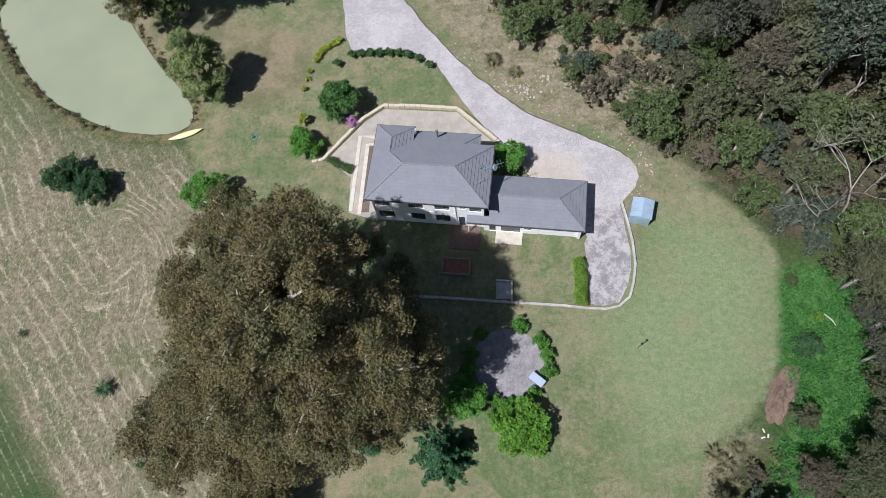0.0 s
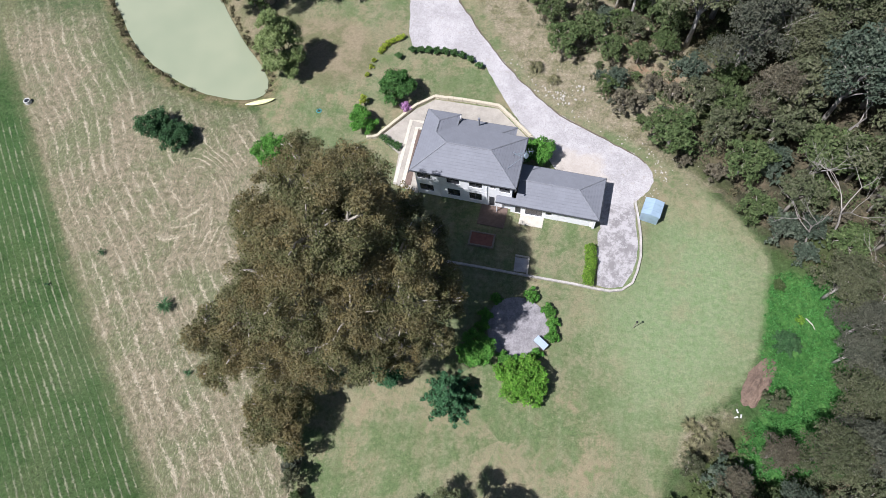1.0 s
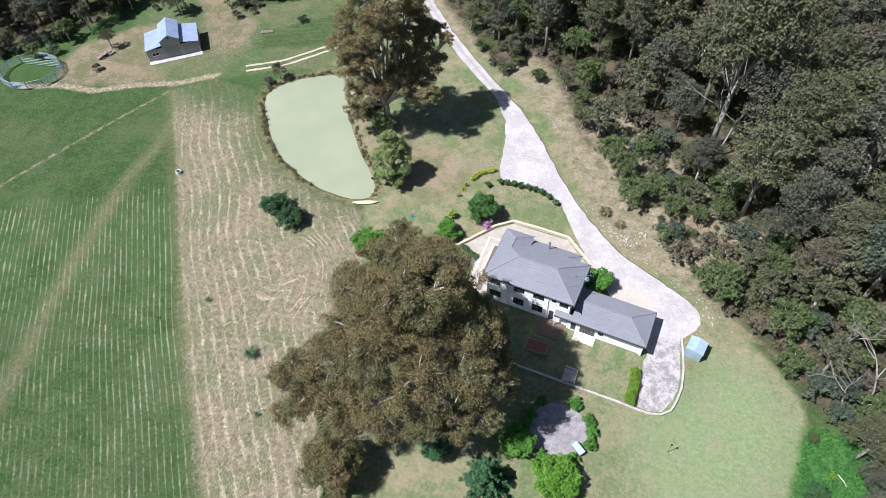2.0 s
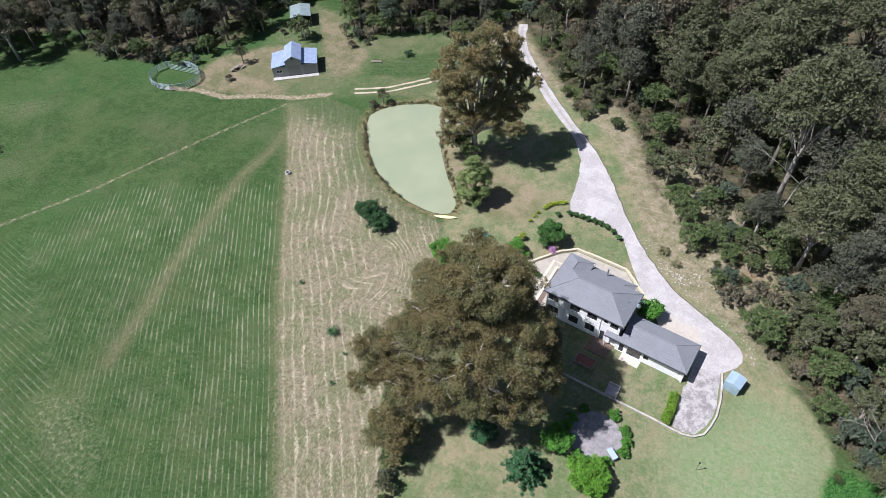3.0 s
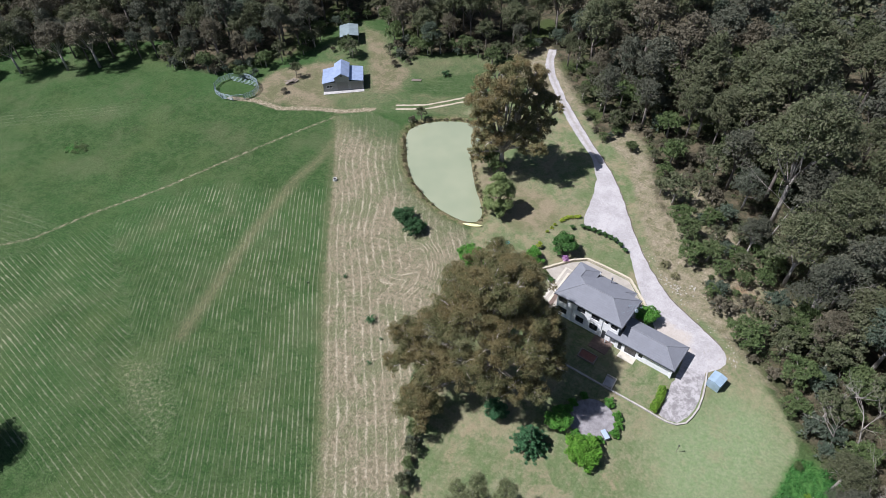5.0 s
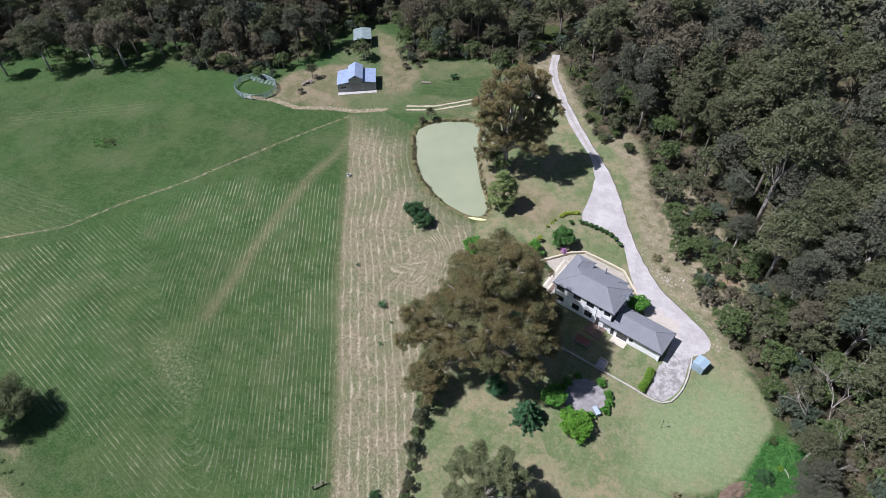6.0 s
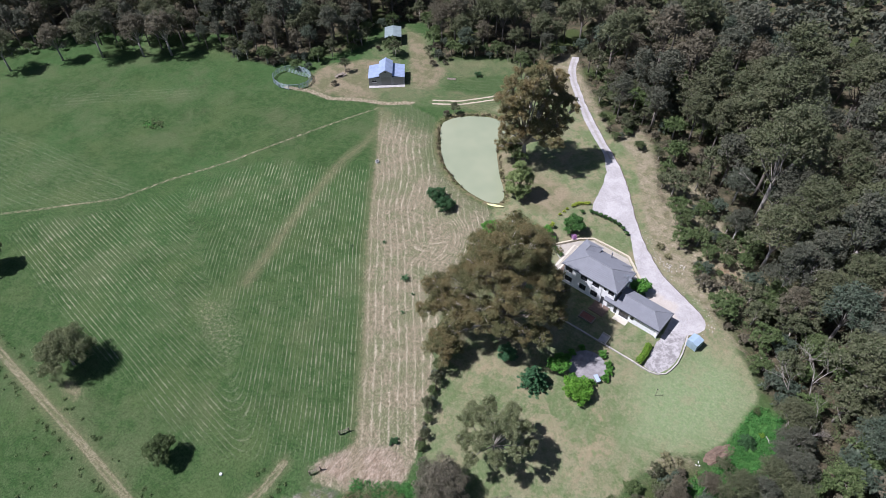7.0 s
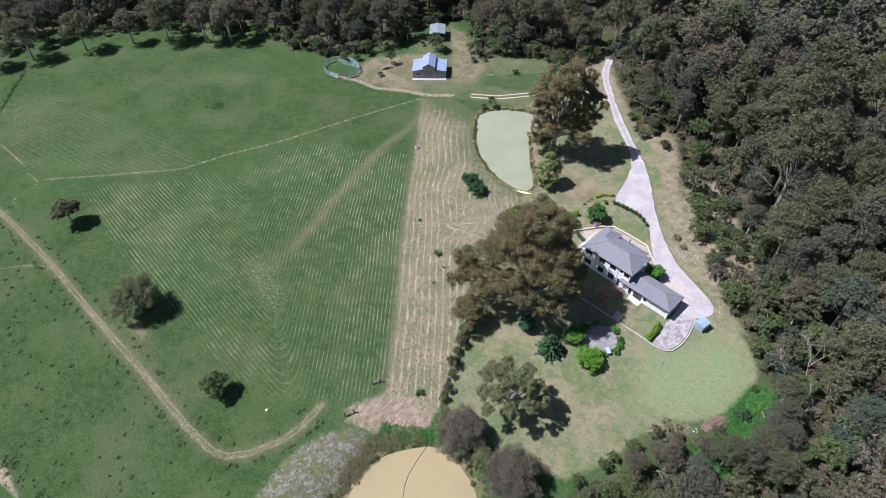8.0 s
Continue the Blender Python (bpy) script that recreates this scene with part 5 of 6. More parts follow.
def fringe(name, label, outline, leaf, count, size, seed, reach=(0.1, 0.9), skip=None):
    """Reeds and tufts along a shore."""
    rng = random.Random(seed)
    ring = wobbly(rounded(outline, 1), 0.5, 0.3, seed)
    centres, radii = [], []
    for (ax, ay), (bx, by) in zip(ring, ring[1:]):
        if rng.random() < 0.75 and not (skip and skip(ax, ay)):
            d = Vector((by - ay, -(bx - ax))).normalized() * rng.uniform(*reach) * (-1)
            centres.append((ax + d.x * fringe_side(outline), ay + d.y * fringe_side(outline), rng.uniform(-0.2, 0.1)))
            radii.append(rng.uniform(0.22, 0.5))
    o = new(name, leaf_mesh(name, centres, radii, count, size, seed, leaf, 0.3, 0.9))
    tagged(o, label, "reeds", kind="stuff")


def fringe_side(outline):
    """1 or -1, so that the fringe lies outside the water."""
    area = sum(a[0] * b[1] - b[0] * a[1] for a, b in zip(outline, outline[1:] + outline[:1]))
    return 1 if area < 0 else -1


fringe("pond_reeds", "dark reedy fringe along the pond shore", POND, REED, 5000, 0.14, 950, skip=lambda x, y: x > -47 and y < 41)
fringe("dam_reeds", "olive reedy fringe along the dam shore", DAM, LEAF_SCRUB, 6000, 0.16, 951, (0.2, 1.6))


# long olive grass on the dam's bank
rng = random.Random(53)
spots = scatter([(-15.4, -44.0), (-18.4, -40.0), (-19.4, -35.1), (-19.4, -31.4), (-14.2, -26.0), (-11.3, -26.1), (-14.9, -30.6), (-16.2, -34.0), (-15.8, -38.0)], 0.5, rng, 1200, (-20, -11, -46, -25), [], 0.1)[:190]
o = new("bank_grass", leaf_mesh("bank_grass", [(x, y, 0.15) for x, y, _ in spots], [rng.uniform(0.35, 0.8) for _ in spots], len(spots) * 70, 0.14, 54, LEAF_BANK, 0.0, 0.8))
tagged(o, "long olive and brown grass on the dam bank", "grass", kind="stuff")
# lush weeds in the damp hollow
rng = random.Random(43)
spots = scatter(LUSH, 0.55, rng, 1800, (22, 37, -1, 23), [], 0.2)[:330] + scatter([(-20.5, -28.5), (-12, -23.6), (-7.5, -23.8), (-10, -25.5), (-14.5, -29.5), (-17, -33)], 0.45, rng, 900, (-21, -7, -33, -23), [], 0.2)[:110]
o = new("lush_weeds", leaf_mesh("lush_weeds", [(x, y, 0.12) for x, y, _ in spots], [rng.uniform(0.25, 0.8) for _ in spots], len(spots) * 60, 0.12, 44, LEAF_LUSH, 0.0, 0.6))
tagged(o, "lush bright green weeds in a damp hollow", "weeds", kind="stuff")
# tussocks along the farm track and in the rough pasture
rng = random.Random(41)
centres = []
for (ax, ay), (bx, by) in zip(FARM_TRACK, FARM_TRACK[1:]):
    run = math.hypot(bx - ax, by - ay)
    for k in range(int(run / 0.8)):
        f, side = rng.random(), rng.choice((-1, 1, 1, -1, -1))
        off = side * rng.uniform(1.5, 2.6)
        centres.append((ax + (bx - ax) * f - (by - ay) / run * off, ay + (by - ay) * f + (bx - ax) / run * off, 0.08))
for _ in range(260):
    centres.append((rng.uniform(-125, -30), rng.uniform(-85, -53), 0.08))
for _ in range(60):
    a, q = rng.uniform(0, math.tau), rng.uniform(0, 2.6)
    centres.append((-132.6 + q * 1.3 * math.cos(a), 13.4 + q * math.sin(a), 0.15))
for k in range(70):
    f = k / 69
    centres.append((-199 + 18.5 * f + rng.uniform(-0.5, 0.5), -14.5 - 15.8 * f + rng.uniform(-0.5, 0.5), 0.25))
for k in range(40):
    centres.append((rng.uniform(-66, -50), rng.uniform(-77, -74), 0.15))
o = new("tussocks", leaf_mesh("tussocks", centres, [rng.uniform(0.18, 0.5) for _ in centres], len(centres) * 26, 0.13, 42, LEAF_SCRUB, 0.0, 0.7))
tagged(o, "dark green tussocks of rough grass beside the track", "grass", kind="stuff")


def dead_tree(x, y, high, seed):
    """A bare pale tree of forking limbs."""
    rng = random.Random(seed)
    ob = thing("dead_tree", "bare bleached dead gum tree", "tree", pose(x, y, 0))
    bm = bmesh.new()

    def grow(p, way, length, r, depth):
        q = p + way * length
        tube(bm, [p, p.lerp(q, 0.5) + Vector((rng.uniform(-1, 1), rng.uniform(-1, 1), 0)) * length * 0.06, q], [r, r * 0.8, r * 0.55], 5)
        if depth:
            for _ in range(rng.choice((2, 3))):
                w = (way + Vector((rng.gauss(0, 0.6), rng.gauss(0, 0.6), rng.gauss(0.1, 0.3)))).normalized()
                grow(p.lerp(q, rng.uniform(0.65, 1.0)), w, length * rng.uniform(0.55, 0.8), r * 0.5, depth - 1)

    grow(Vector((0, 0, -0.3)), Vector((rng.uniform(-0.3, 0.3), rng.uniform(-0.3, 0.3), 1)).normalized(), high * 0.45, 0.04 + high * 0.009, 4)
    part("trunk", bm, DEAD_WOOD, ob)


for x, y, high, seed in [(34.5, 27.5, 11, 1), (38.5, 31, 13, 2), (37, 22, 9, 3), (31.5, 34, 11, 4), (24, 50, 15, 5), (14, 66, 17, 6), (27, 62, 18, 7), (8, 80, 18, 8), (36.5, 40, 14, 9), (-6.5, -9.0, 8, 10), (35.0, 17.5, 9, 12), (31.5, 26.0, 9, 14), (21.0, -5.5, 7, 15)]:
    dead_tree(x, y, high, seed)
for o in KINDS + NEAR_KINDS + SCRUB:
    for child in list(o.children_recursive):
        bpy.data.objects.remove(child)
    bpy.data.objects.remove(o)

# pale stones along the drive's upper edge and the verge
rng = random.Random(47)
bm = bmesh.new()
for k in range(110):
    f = rng.random()
    a, b = rng.choice(list(zip(DRIVE[27:38], DRIVE[28:39])))
    x, y = a[0] + (b[0] - a[0]) * f + rng.uniform(0.2, 1.6) + (rng.uniform(0, 5) if k % 4 == 0 else 0), a[1] + (b[1] - a[1]) * f + rng.uniform(0.2, 1.6) + (rng.uniform(0, 4) if k % 4 == 0 else 0)
    r = rng.uniform(0.05, 0.14)
    bmesh.ops.create_icosphere(bm, subdivisions=1, radius=r, matrix=pose(x, y, r * 0.2, rng.uniform(0, 90), 0, rng.uniform(0, 360)) @ Matrix.Diagonal((1, rng.uniform(0.6, 1.0), rng.uniform(0.45, 0.7), 1)))
for cx, cy, reach, count in ((3.1, 43.6, 0.8, 26), (5.1, 45.5, 1.0, 18), (1.2, 44.6, 1.6, 16)):
    for k in range(count):
        r = rng.uniform(0.08, 0.22)
        bmesh.ops.create_icosphere(bm, subdivisions=1, radius=r, matrix=pose(cx + rng.gauss(0, reach * 0.6), cy + rng.gauss(0, reach * 0.6), r * 0.2, rng.uniform(0, 90), 0, rng.uniform(0, 360)) @ Matrix.Diagonal((1, rng.uniform(0.6, 1.0), rng.uniform(0.45, 0.7), 1)))
tagged(part("stones", bm, ROCK), "scattered pale stones along the drive edge", "stones", kind="stuff")


# ---- the house ----
HOUSE = pose(-13.6, 27.4, 0, 0, 0, -5.5)
house = thing("house", "white two-storey house with dark grey hipped tile roof and garage wing", "house", HOUSE)


def cut(poly, level, keep_above):
    """Clips a polygon of (u, v) at v = level."""
    out = []
    for a, b in zip(poly, poly[1:] + poly[:1]):
        ina, inb = (a[1] >= level) == keep_above or a[1] == level, (b[1] >= level) == keep_above or b[1] == level
        if ina:
            out.append(a)
        if ina != inb:
            t = (level - a[1]) / (b[1] - a[1])
            out.append((a[0] + (b[0] - a[0]) * t, level))
    return out


def pitched(rows, material, name, parent, label="", thick=0.1, course=0.0, lip=0.05):
    """Roof slopes from corner lists, with a thickness; with a course, tiles lapped in steps up each slope."""
    bm = bmesh.new()
    uv = bm.loops.layers.uv.new("UVMap")
    strips = []
    for pts in rows:
        vs = [Vector(p) for p in pts]
        n = (vs[1] - vs[0]).cross(vs[2] - vs[1])
        if n.length < 1e-6:
            n = (vs[2] - vs[0]).cross(vs[-1] - vs[0])
        n.normalize()
        if n.z < 0:
            vs, n = vs[::-1], -n
        e = Vector((-n.y, n.x, 0)).normalized()
        s = n.cross(e)
        top = [bm.verts.new(v) for v in vs]
        low = [bm.verts.new(v - Vector((0, 0, thick))) for v in vs]
        faces = [bm.faces.new(top), bm.faces.new(low[::-1])]
        faces += [bm.faces.new((top[k], low[k], low[(k + 1) % len(top)], top[(k + 1) % len(top)])) for k in range(len(top))]
        if course:
            if s.z < 0:
                e, s = -e, -s
            flat = [((v - vs[0]).dot(e), (v - vs[0]).dot(s)) for v in vs]
            v0, v1 = min(p[1] for p in flat), max(p[1] for p in flat)
            for k in range(math.ceil((v1 - v0) / course)):
                a, b = v0 + k * course, min(v1, v0 + (k + 1) * course)
                piece = cut(cut(flat, a, True), b, False)
                if len(piece) < 3 or b - a < 0.03:
                    continue
                strip = bmesh.new()
                strip_uv = strip.loops.layers.uv.new("UVMap")
                lifted = [strip.verts.new(vs[0] + e * p + s * q + n * (0.006 + lip * (1 - (q - a) / course))) for p, q in piece]
                strip.faces.new(lifted)
                edge = sorted((p for p in zip(piece, lifted) if abs(p[0][1] - a) < 1e-4), key=lambda p: p[0][0])
                if len(edge) > 1:
                    foot = [strip.verts.new(p[1].co - n * (lip + 0.004)) for p in (edge[0], edge[-1])]
                    strip.faces.new((edge[0][1], foot[0], foot[1], edge[-1][1]))
                for f in strip.faces:
                    for loop in f.loops:
                        loop[strip_uv].uv = (loop.vert.co.dot(e), loop.vert.co.dot(s))
                strips.append(strip)
        for f in faces:
            for loop in f.loops:
                loop[uv].uv = (loop.vert.co.dot(e), loop.vert.co.dot(s))
    ob = part(name, bm, material, parent, label)
    for strip in strips:
        part("tile_course", strip, material, ob)
    return ob



def caps(lines, parent, material, r=0.09, name="ridge_cap"):
    for a, b in lines:
        part(name, tube(bmesh.new(), [Vector(a) + Vector((0, 0, 0.02)), Vector(b) + Vector((0, 0, 0.02))], [r, r], 6), material, parent)


def wall_along_x(bm, x0, x1, y0, y1, z0, z1, holes):
    """A wall with openings through it, in one piece: holes of (x0, x1, z0, z1)."""
    xs = sorted({x0, x1, *(h[0] for h in holes), *(h[1] for h in holes)})
    zs = sorted({z0, z1, *(h[2] for h in holes), *(h[3] for h in holes)})
    made = {}

    def corner(i, j, k):
        if (i, j, k) not in made:
            made[i, j, k] = bm.verts.new((xs[i], (y0, y1)[j], zs[k]))
        return made[i, j, k]

    def solid(i, k):
        if not (0 <= i < len(xs) - 1 and 0 <= k < len(zs) - 1):
            return False
        x, z = (xs[i] + xs[i + 1]) / 2, (zs[k] + zs[k + 1]) / 2
        return not any(h[0] < x < h[1] and h[2] < z < h[3] for h in holes)

    for i in range(len(xs) - 1):
        for k in range(len(zs) - 1):
            if not solid(i, k):
                continue
            quads = [((i, 0, k), (i + 1, 0, k), (i + 1, 0, k + 1), (i, 0, k + 1)), ((i + 1, 1, k), (i, 1, k), (i, 1, k + 1), (i + 1, 1, k + 1))]
            if not solid(i - 1, k):
                quads.append(((i, 1, k), (i, 0, k), (i, 0, k + 1), (i, 1, k + 1)))
            if not solid(i + 1, k):
                quads.append(((i + 1, 0, k), (i + 1, 1, k), (i + 1, 1, k + 1), (i + 1, 0, k + 1)))
            if not solid(i, k - 1):
                quads.append(((i, 1, k), (i + 1, 1, k), (i + 1, 0, k), (i, 0, k)))
            if not solid(i, k + 1):
                quads.append(((i, 0, k + 1), (i + 1, 0, k + 1), (i + 1, 1, k + 1), (i, 1, k + 1)))
            for q in quads:
                bm.faces.new([corner(*c) for c in q])
    return bm


def window(parent, x0, x1, z0, z1, y, name="window", frame_material=None, bars=1):
    """Frame, sill and pane in an opening whose outer face is at y."""
    f = 0.06
    w = part(name, boxes((x0, x1, y + 0.04, y + 0.12, z0, z0 + f), (x0, x1, y + 0.04, y + 0.12, z1 - f, z1), (x0, x0 + f, y + 0.04, y + 0.12, z0 + f, z1 - f), (x1 - f, x1, y + 0.04, y + 0.12, z0 + f, z1 - f),
                         *((x0 + (x1 - x0) * k / (bars + 1) - 0.025, x0 + (x1 - x0) * k / (bars + 1) + 0.025, y + 0.045, y + 0.11, z0 + f, z1 - f) for k in range(1, bars + 1))), frame_material or DARK_TRIM, parent)
    part("pane", boxes((x0 + f, x1 - f, y + 0.07, y + 0.085, z0 + f, z1 - f)), GLASS, w, "dark glass")
    part("sill", boxes((x0 - 0.05, x1 + 0.05, y - 0.05, y + 0.04, z0 - 0.07, z0 - 0.002)), WHITE_PAINT, w)
    return w


T = math.tan(radians(25))
E0, RZ = 5.35, 5.35 + 3.6 * math.tan(radians(25))
WZ = E0 + 1.9 * T
LOW = E0 - 1.7 * T
upper = [(0.7, 2.3, 3.6, 4.8), (4.25, 5.75, 3.6, 4.8), (6.95, 8.45, 3.6, 4.8), (9.45, 10.05, 4.1, 4.8), (10.5, 11.7, 3.7, 4.8)]
lower = [(0.8, 2.5, 0.9, 2.3), (4.25, 5.75, 0.8, 2.3), (6.9, 8.4, 0.8, 2.3), (9.3, 9.95, 0.02, 2.15)]
bm = wall_along_x(bmesh.new(), 0.45, 11.95, 0.45, 0.7, 0, 5.3, upper + lower)
part("south_wall", bm, WHITE, house)
part("west_wall", boxes((0.45, 0.7, 0.7, 8.45, 0, 5.3)), WHITE, house)
part("north_wall", boxes((0.7, 3.6, 8.2, 8.45, 0, 5.3), (3.35, 3.6, 6.7, 8.2, 0, 5.3), (3.6, 10.6, 8.05, 8.3, 0, LOW - 0.1), (10.35, 10.6, 6.6, 8.05, 0, LOW - 0.1), (10.6, 11.95, 6.35, 6.6, 0, 5.3)), WHITE, house)
part("east_wall", boxes((11.7, 11.95, 0.7, 6.35, 0, 5.3)), WHITE, house)
for h in upper:
    window(house, *h, 0.45, bars=1 if h[1] - h[0] > 0.9 else 0)
for h in lower[:3]:
    window(house, *h, 0.45)
part("door", boxes((9.3, 9.95, 0.52, 0.57, 0.02, 2.15)), DARK_TRIM, house, "dark back door")
part("band", boxes((0.44, 9.0, 0.43, 0.449, 2.72, 2.92)), WHITE_PAINT, house)
slopes = [
    [(0, 0.18, E0), (12.4, 0.18, E0), (8.8, 3.6, RZ), (3.6, 3.6, RZ)],
    [(12.4, 0.18, E0), (12.4, 7.2, E0), (8.8, 3.6, RZ)],
    [(0, 0.18, E0), (3.6, 3.6, RZ), (1.9, 5.3, WZ), (1.9, 7.0, WZ), (0, 8.9, E0)],
    [(0, 8.9, E0), (1.9, 7.0, WZ), (4.0, 8.9, E0)],
    [(4.0, 8.9, E0), (1.9, 7.0, WZ), (1.9, 5.3, WZ), (4.0, 7.2, E0)],
    [(3.6, 3.6, RZ), (8.8, 3.6, RZ), (12.4, 7.2, E0), (4.0, 7.2, E0), (1.9, 5.3, WZ)],
    [(4.02, 7.2, E0), (9.2, 7.2, E0), (10.9, 8.9, LOW), (4.02, 8.9, LOW)],
    [(10.9, 8.9, LOW), (9.2, 7.2, E0), (10.9, 7.2, LOW)],
]
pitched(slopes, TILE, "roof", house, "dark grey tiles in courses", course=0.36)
caps([((0, 0.18, E0), (3.6, 3.6, RZ)), ((12.4, 0.18, E0), (8.8, 3.6, RZ)), ((12.4, 7.2, E0), (8.8, 3.6, RZ)), ((3.6, 3.6, RZ), (8.8, 3.6, RZ)), ((3.6, 3.6, RZ), (1.9, 5.3, WZ)), ((1.9, 5.3, WZ), (1.9, 7.0, WZ)), ((0, 8.9, E0), (1.9, 7.0, WZ)), ((4.0, 8.9, E0), (1.9, 7.0, WZ)), ((10.9, 8.9, LOW), (9.2, 7.2, E0))], house, GREY_CAP)
part("gable_cheek", boxes((3.7, 3.95, 7.25, 8.6, LOW - 0.3, E0 - 0.12), (10.4, 12.2, 7.12, 7.16, LOW - 0.3, E0 - 0.12)), DARK_TRIM, house)
for row in [(0, 12.4, 0.1, 0.18, E0 - 0.16, E0 - 0.03), (-0.1, 0, -0.1, 9.0, E0 - 0.16, E0 - 0.03), (0, 4.05, 8.9, 9.0, E0 - 0.16, E0 - 0.03), (12.4, 12.5, -0.1, 7.3, E0 - 0.16, E0 - 0.03), (4.05, 10.95, 8.9, 9.0, LOW - 0.16, LOW - 0.03)]:
    part("gutter", boxes(row), DARK_TRIM, house)
for x in (0.55, 3.35, 9.05):
    part("downpipe", tube(bmesh.new(), [(x, 0.38, 0.0), (x, 0.38, 5.15)], [0.045, 0.045], 6), WHITE_PAINT, house)
part("soffit", boxes((0.05, 12.3, 0.2, 0.45, E0 - 0.2, E0 - 0.16), (0.05, 0.45, 0.45, 8.8, E0 - 0.2, E0 - 0.16)), WHITE_PAINT, house)
part("flue", tube(tube(bmesh.new(), [(6.4, 8.1, 4.8), (6.4, 8.1, 6.1)], [0.11, 0.11], 10), [(6.4, 8.1, 6.1), (6.4, 8.1, 6.3)], [0.17, 0.15], 10), GREY_CAP, house, "grey metal flue pipe")
part("vent", tube(bmesh.new(), [(4.1, 8.4, 5.0), (4.1, 8.4, 5.75)], [0.07, 0.07], 8), WHITE_PAINT, house)
part("vent", tube(bmesh.new(), [(11.3, 4.2, 5.7), (11.3, 4.2, 6.1)], [0.09, 0.07], 8), GREY_CAP, house)

# garage wing
GZ, GR = 2.6, 2.6 + 2.8 * math.tan(radians(22))
holes = [(12.5, 13.15, 0.05, 2.1), (13.7, 15.7, 0.15, 2.15), (16.1, 16.8, 0.9, 2.1), (17.6, 21.3, 0.0, 2.2)]
part("garage_south_wall", wall_along_x(bmesh.new(), 11.95, 21.75, 0.1, 0.32, 0, 2.5, holes), WHITE, house)
part("garage_east_wall", boxes((21.5, 21.75, 0.32, 4.9, 0, 2.5)), WHITE, house)
part("garage_north_wall", boxes((11.95, 21.5, 4.68, 4.9, 0, 2.5)), WHITE, house)
window(house, *holes[1], 0.1, bars=2)
window(house, *holes[2], 0.1, bars=0)
part("door", boxes((12.5, 13.15, 0.18, 0.22, 0.05, 2.1)), DARK_TRIM, house, "dark glazed door")
gd = part("garage_door", boxes((17.6, 21.3, 0.14, 0.2, 0.02, 2.2)), WHITE_PAINT, house, "white panelled garage door")
for k in range(1, 5):
    part("panel", boxes((17.66, 21.24, 0.115, 0.138, 0.03 + 0.43 * (k - 1), 0.42 * k + 0.02)), WHITE_PAINT, gd)
pitched([
    [(12.45, -0.3, GZ), (22.1, -0.3, GZ), (19.3, 2.5, GR), (12.45, 2.5, GR)],
    [(22.1, -0.3, GZ), (22.1, 5.3, GZ), (19.3, 2.5, GR)],
    [(22.1, 5.3, GZ), (12.0, 5.3, GZ), (12.0, 2.5, GR), (19.3, 2.5, GR)],
    [(10.2, -0.3, GZ), (12.45, -0.3, GZ), (12.45, 0.44, GZ + 0.3), (10.2, 0.44, GZ + 0.3)],
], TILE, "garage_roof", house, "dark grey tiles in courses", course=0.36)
caps([((22.1, -0.3, GZ), (19.3, 2.5, GR)), ((22.1, 5.3, GZ), (19.3, 2.5, GR)), ((12.5, 2.5, GR), (19.3, 2.5, GR))], house, GREY_CAP)
for row in [(10.2, 22.1, -0.4, -0.3, GZ - 0.16, GZ - 0.03), (22.1, 22.2, -0.4, 5.4, GZ - 0.16, GZ - 0.03), (12.6, 22.1, 5.3, 5.4, GZ - 0.16, GZ - 0.03)]:
    part("gutter", boxes(row), DARK_TRIM, house)
part("downpipe", tube(bmesh.new(), [(21.85, 0.0, 0.0), (21.85, 0.0, 2.3), (22.05, -0.3, 2.45)], [0.05, 0.05, 0.05], 6), WHITE_PAINT, house)
part("corner_post", boxes((21.6, 21.85, -0.1, 0.09, 0, 2.45)), WHITE_PAINT, house)
part("porch_post", boxes((10.3, 10.42, -0.25, -0.13, 0, 2.5)), WHITE_PAINT, house)

# antenna and dish on the roof edge
aerial = part("antenna", tube(bmesh.new(), [(12.45, 3.4, 5.2), (12.45, 3.4, 8.0)], [0.03, 0.025], 6), RAIL_STEEL, house, "tall television antenna mast")
part("boom", tube(bmesh.new(), [(11.6, 3.0, 7.9), (13.6, 3.9, 7.9)], [0.02, 0.02], 5), RAIL_STEEL, aerial)
for k in range(7):
    x, y = 11.7 + 0.28 * k, 3.05 + 0.125 * k
    part("element", tube(bmesh.new(), [(x + 0.18, y - 0.4, 7.92), (x - 0.18, y + 0.4, 7.92)], [0.012, 0.012], 4), RAIL_STEEL, aerial)
for a, b in (((12.45, 3.4, 7.0), (10.9, 2.2, 5.95)), ((12.45, 3.4, 7.0), (11.0, 4.6, 5.95))):
    part("stay", tube(bmesh.new(), [a, b], [0.018, 0.018], 4), RAIL_STEEL, aerial)
bm = bmesh.new()
bmesh.ops.create_cone(bm, cap_ends=True, segments=18, radius1=0.34, radius2=0.22, depth=0.1, matrix=pose(12.75, 4.5, 5.75, 50, 0, 60))
part("satellite_dish", bm, RAIL_STEEL, house, "grey satellite dish")

# ---- paving and walls round the house ----
TERRACE = [(-19.6, 35.2), (-16.6, 38.9), (-15.6, 40.1), (-13.3, 41.9), (-4.8, 41.2), (-0.6, 37.0), (-0.5, 33.5), (-13.0, 34.5), (-13.2, 27.6), (-16.5, 28.6), (-16.6, 33.0)]
tagged(part("terrace", sheet(TERRACE, 0.05, 0.15), SAND), "sandy paved terrace round the house", "terrace", kind="structure")


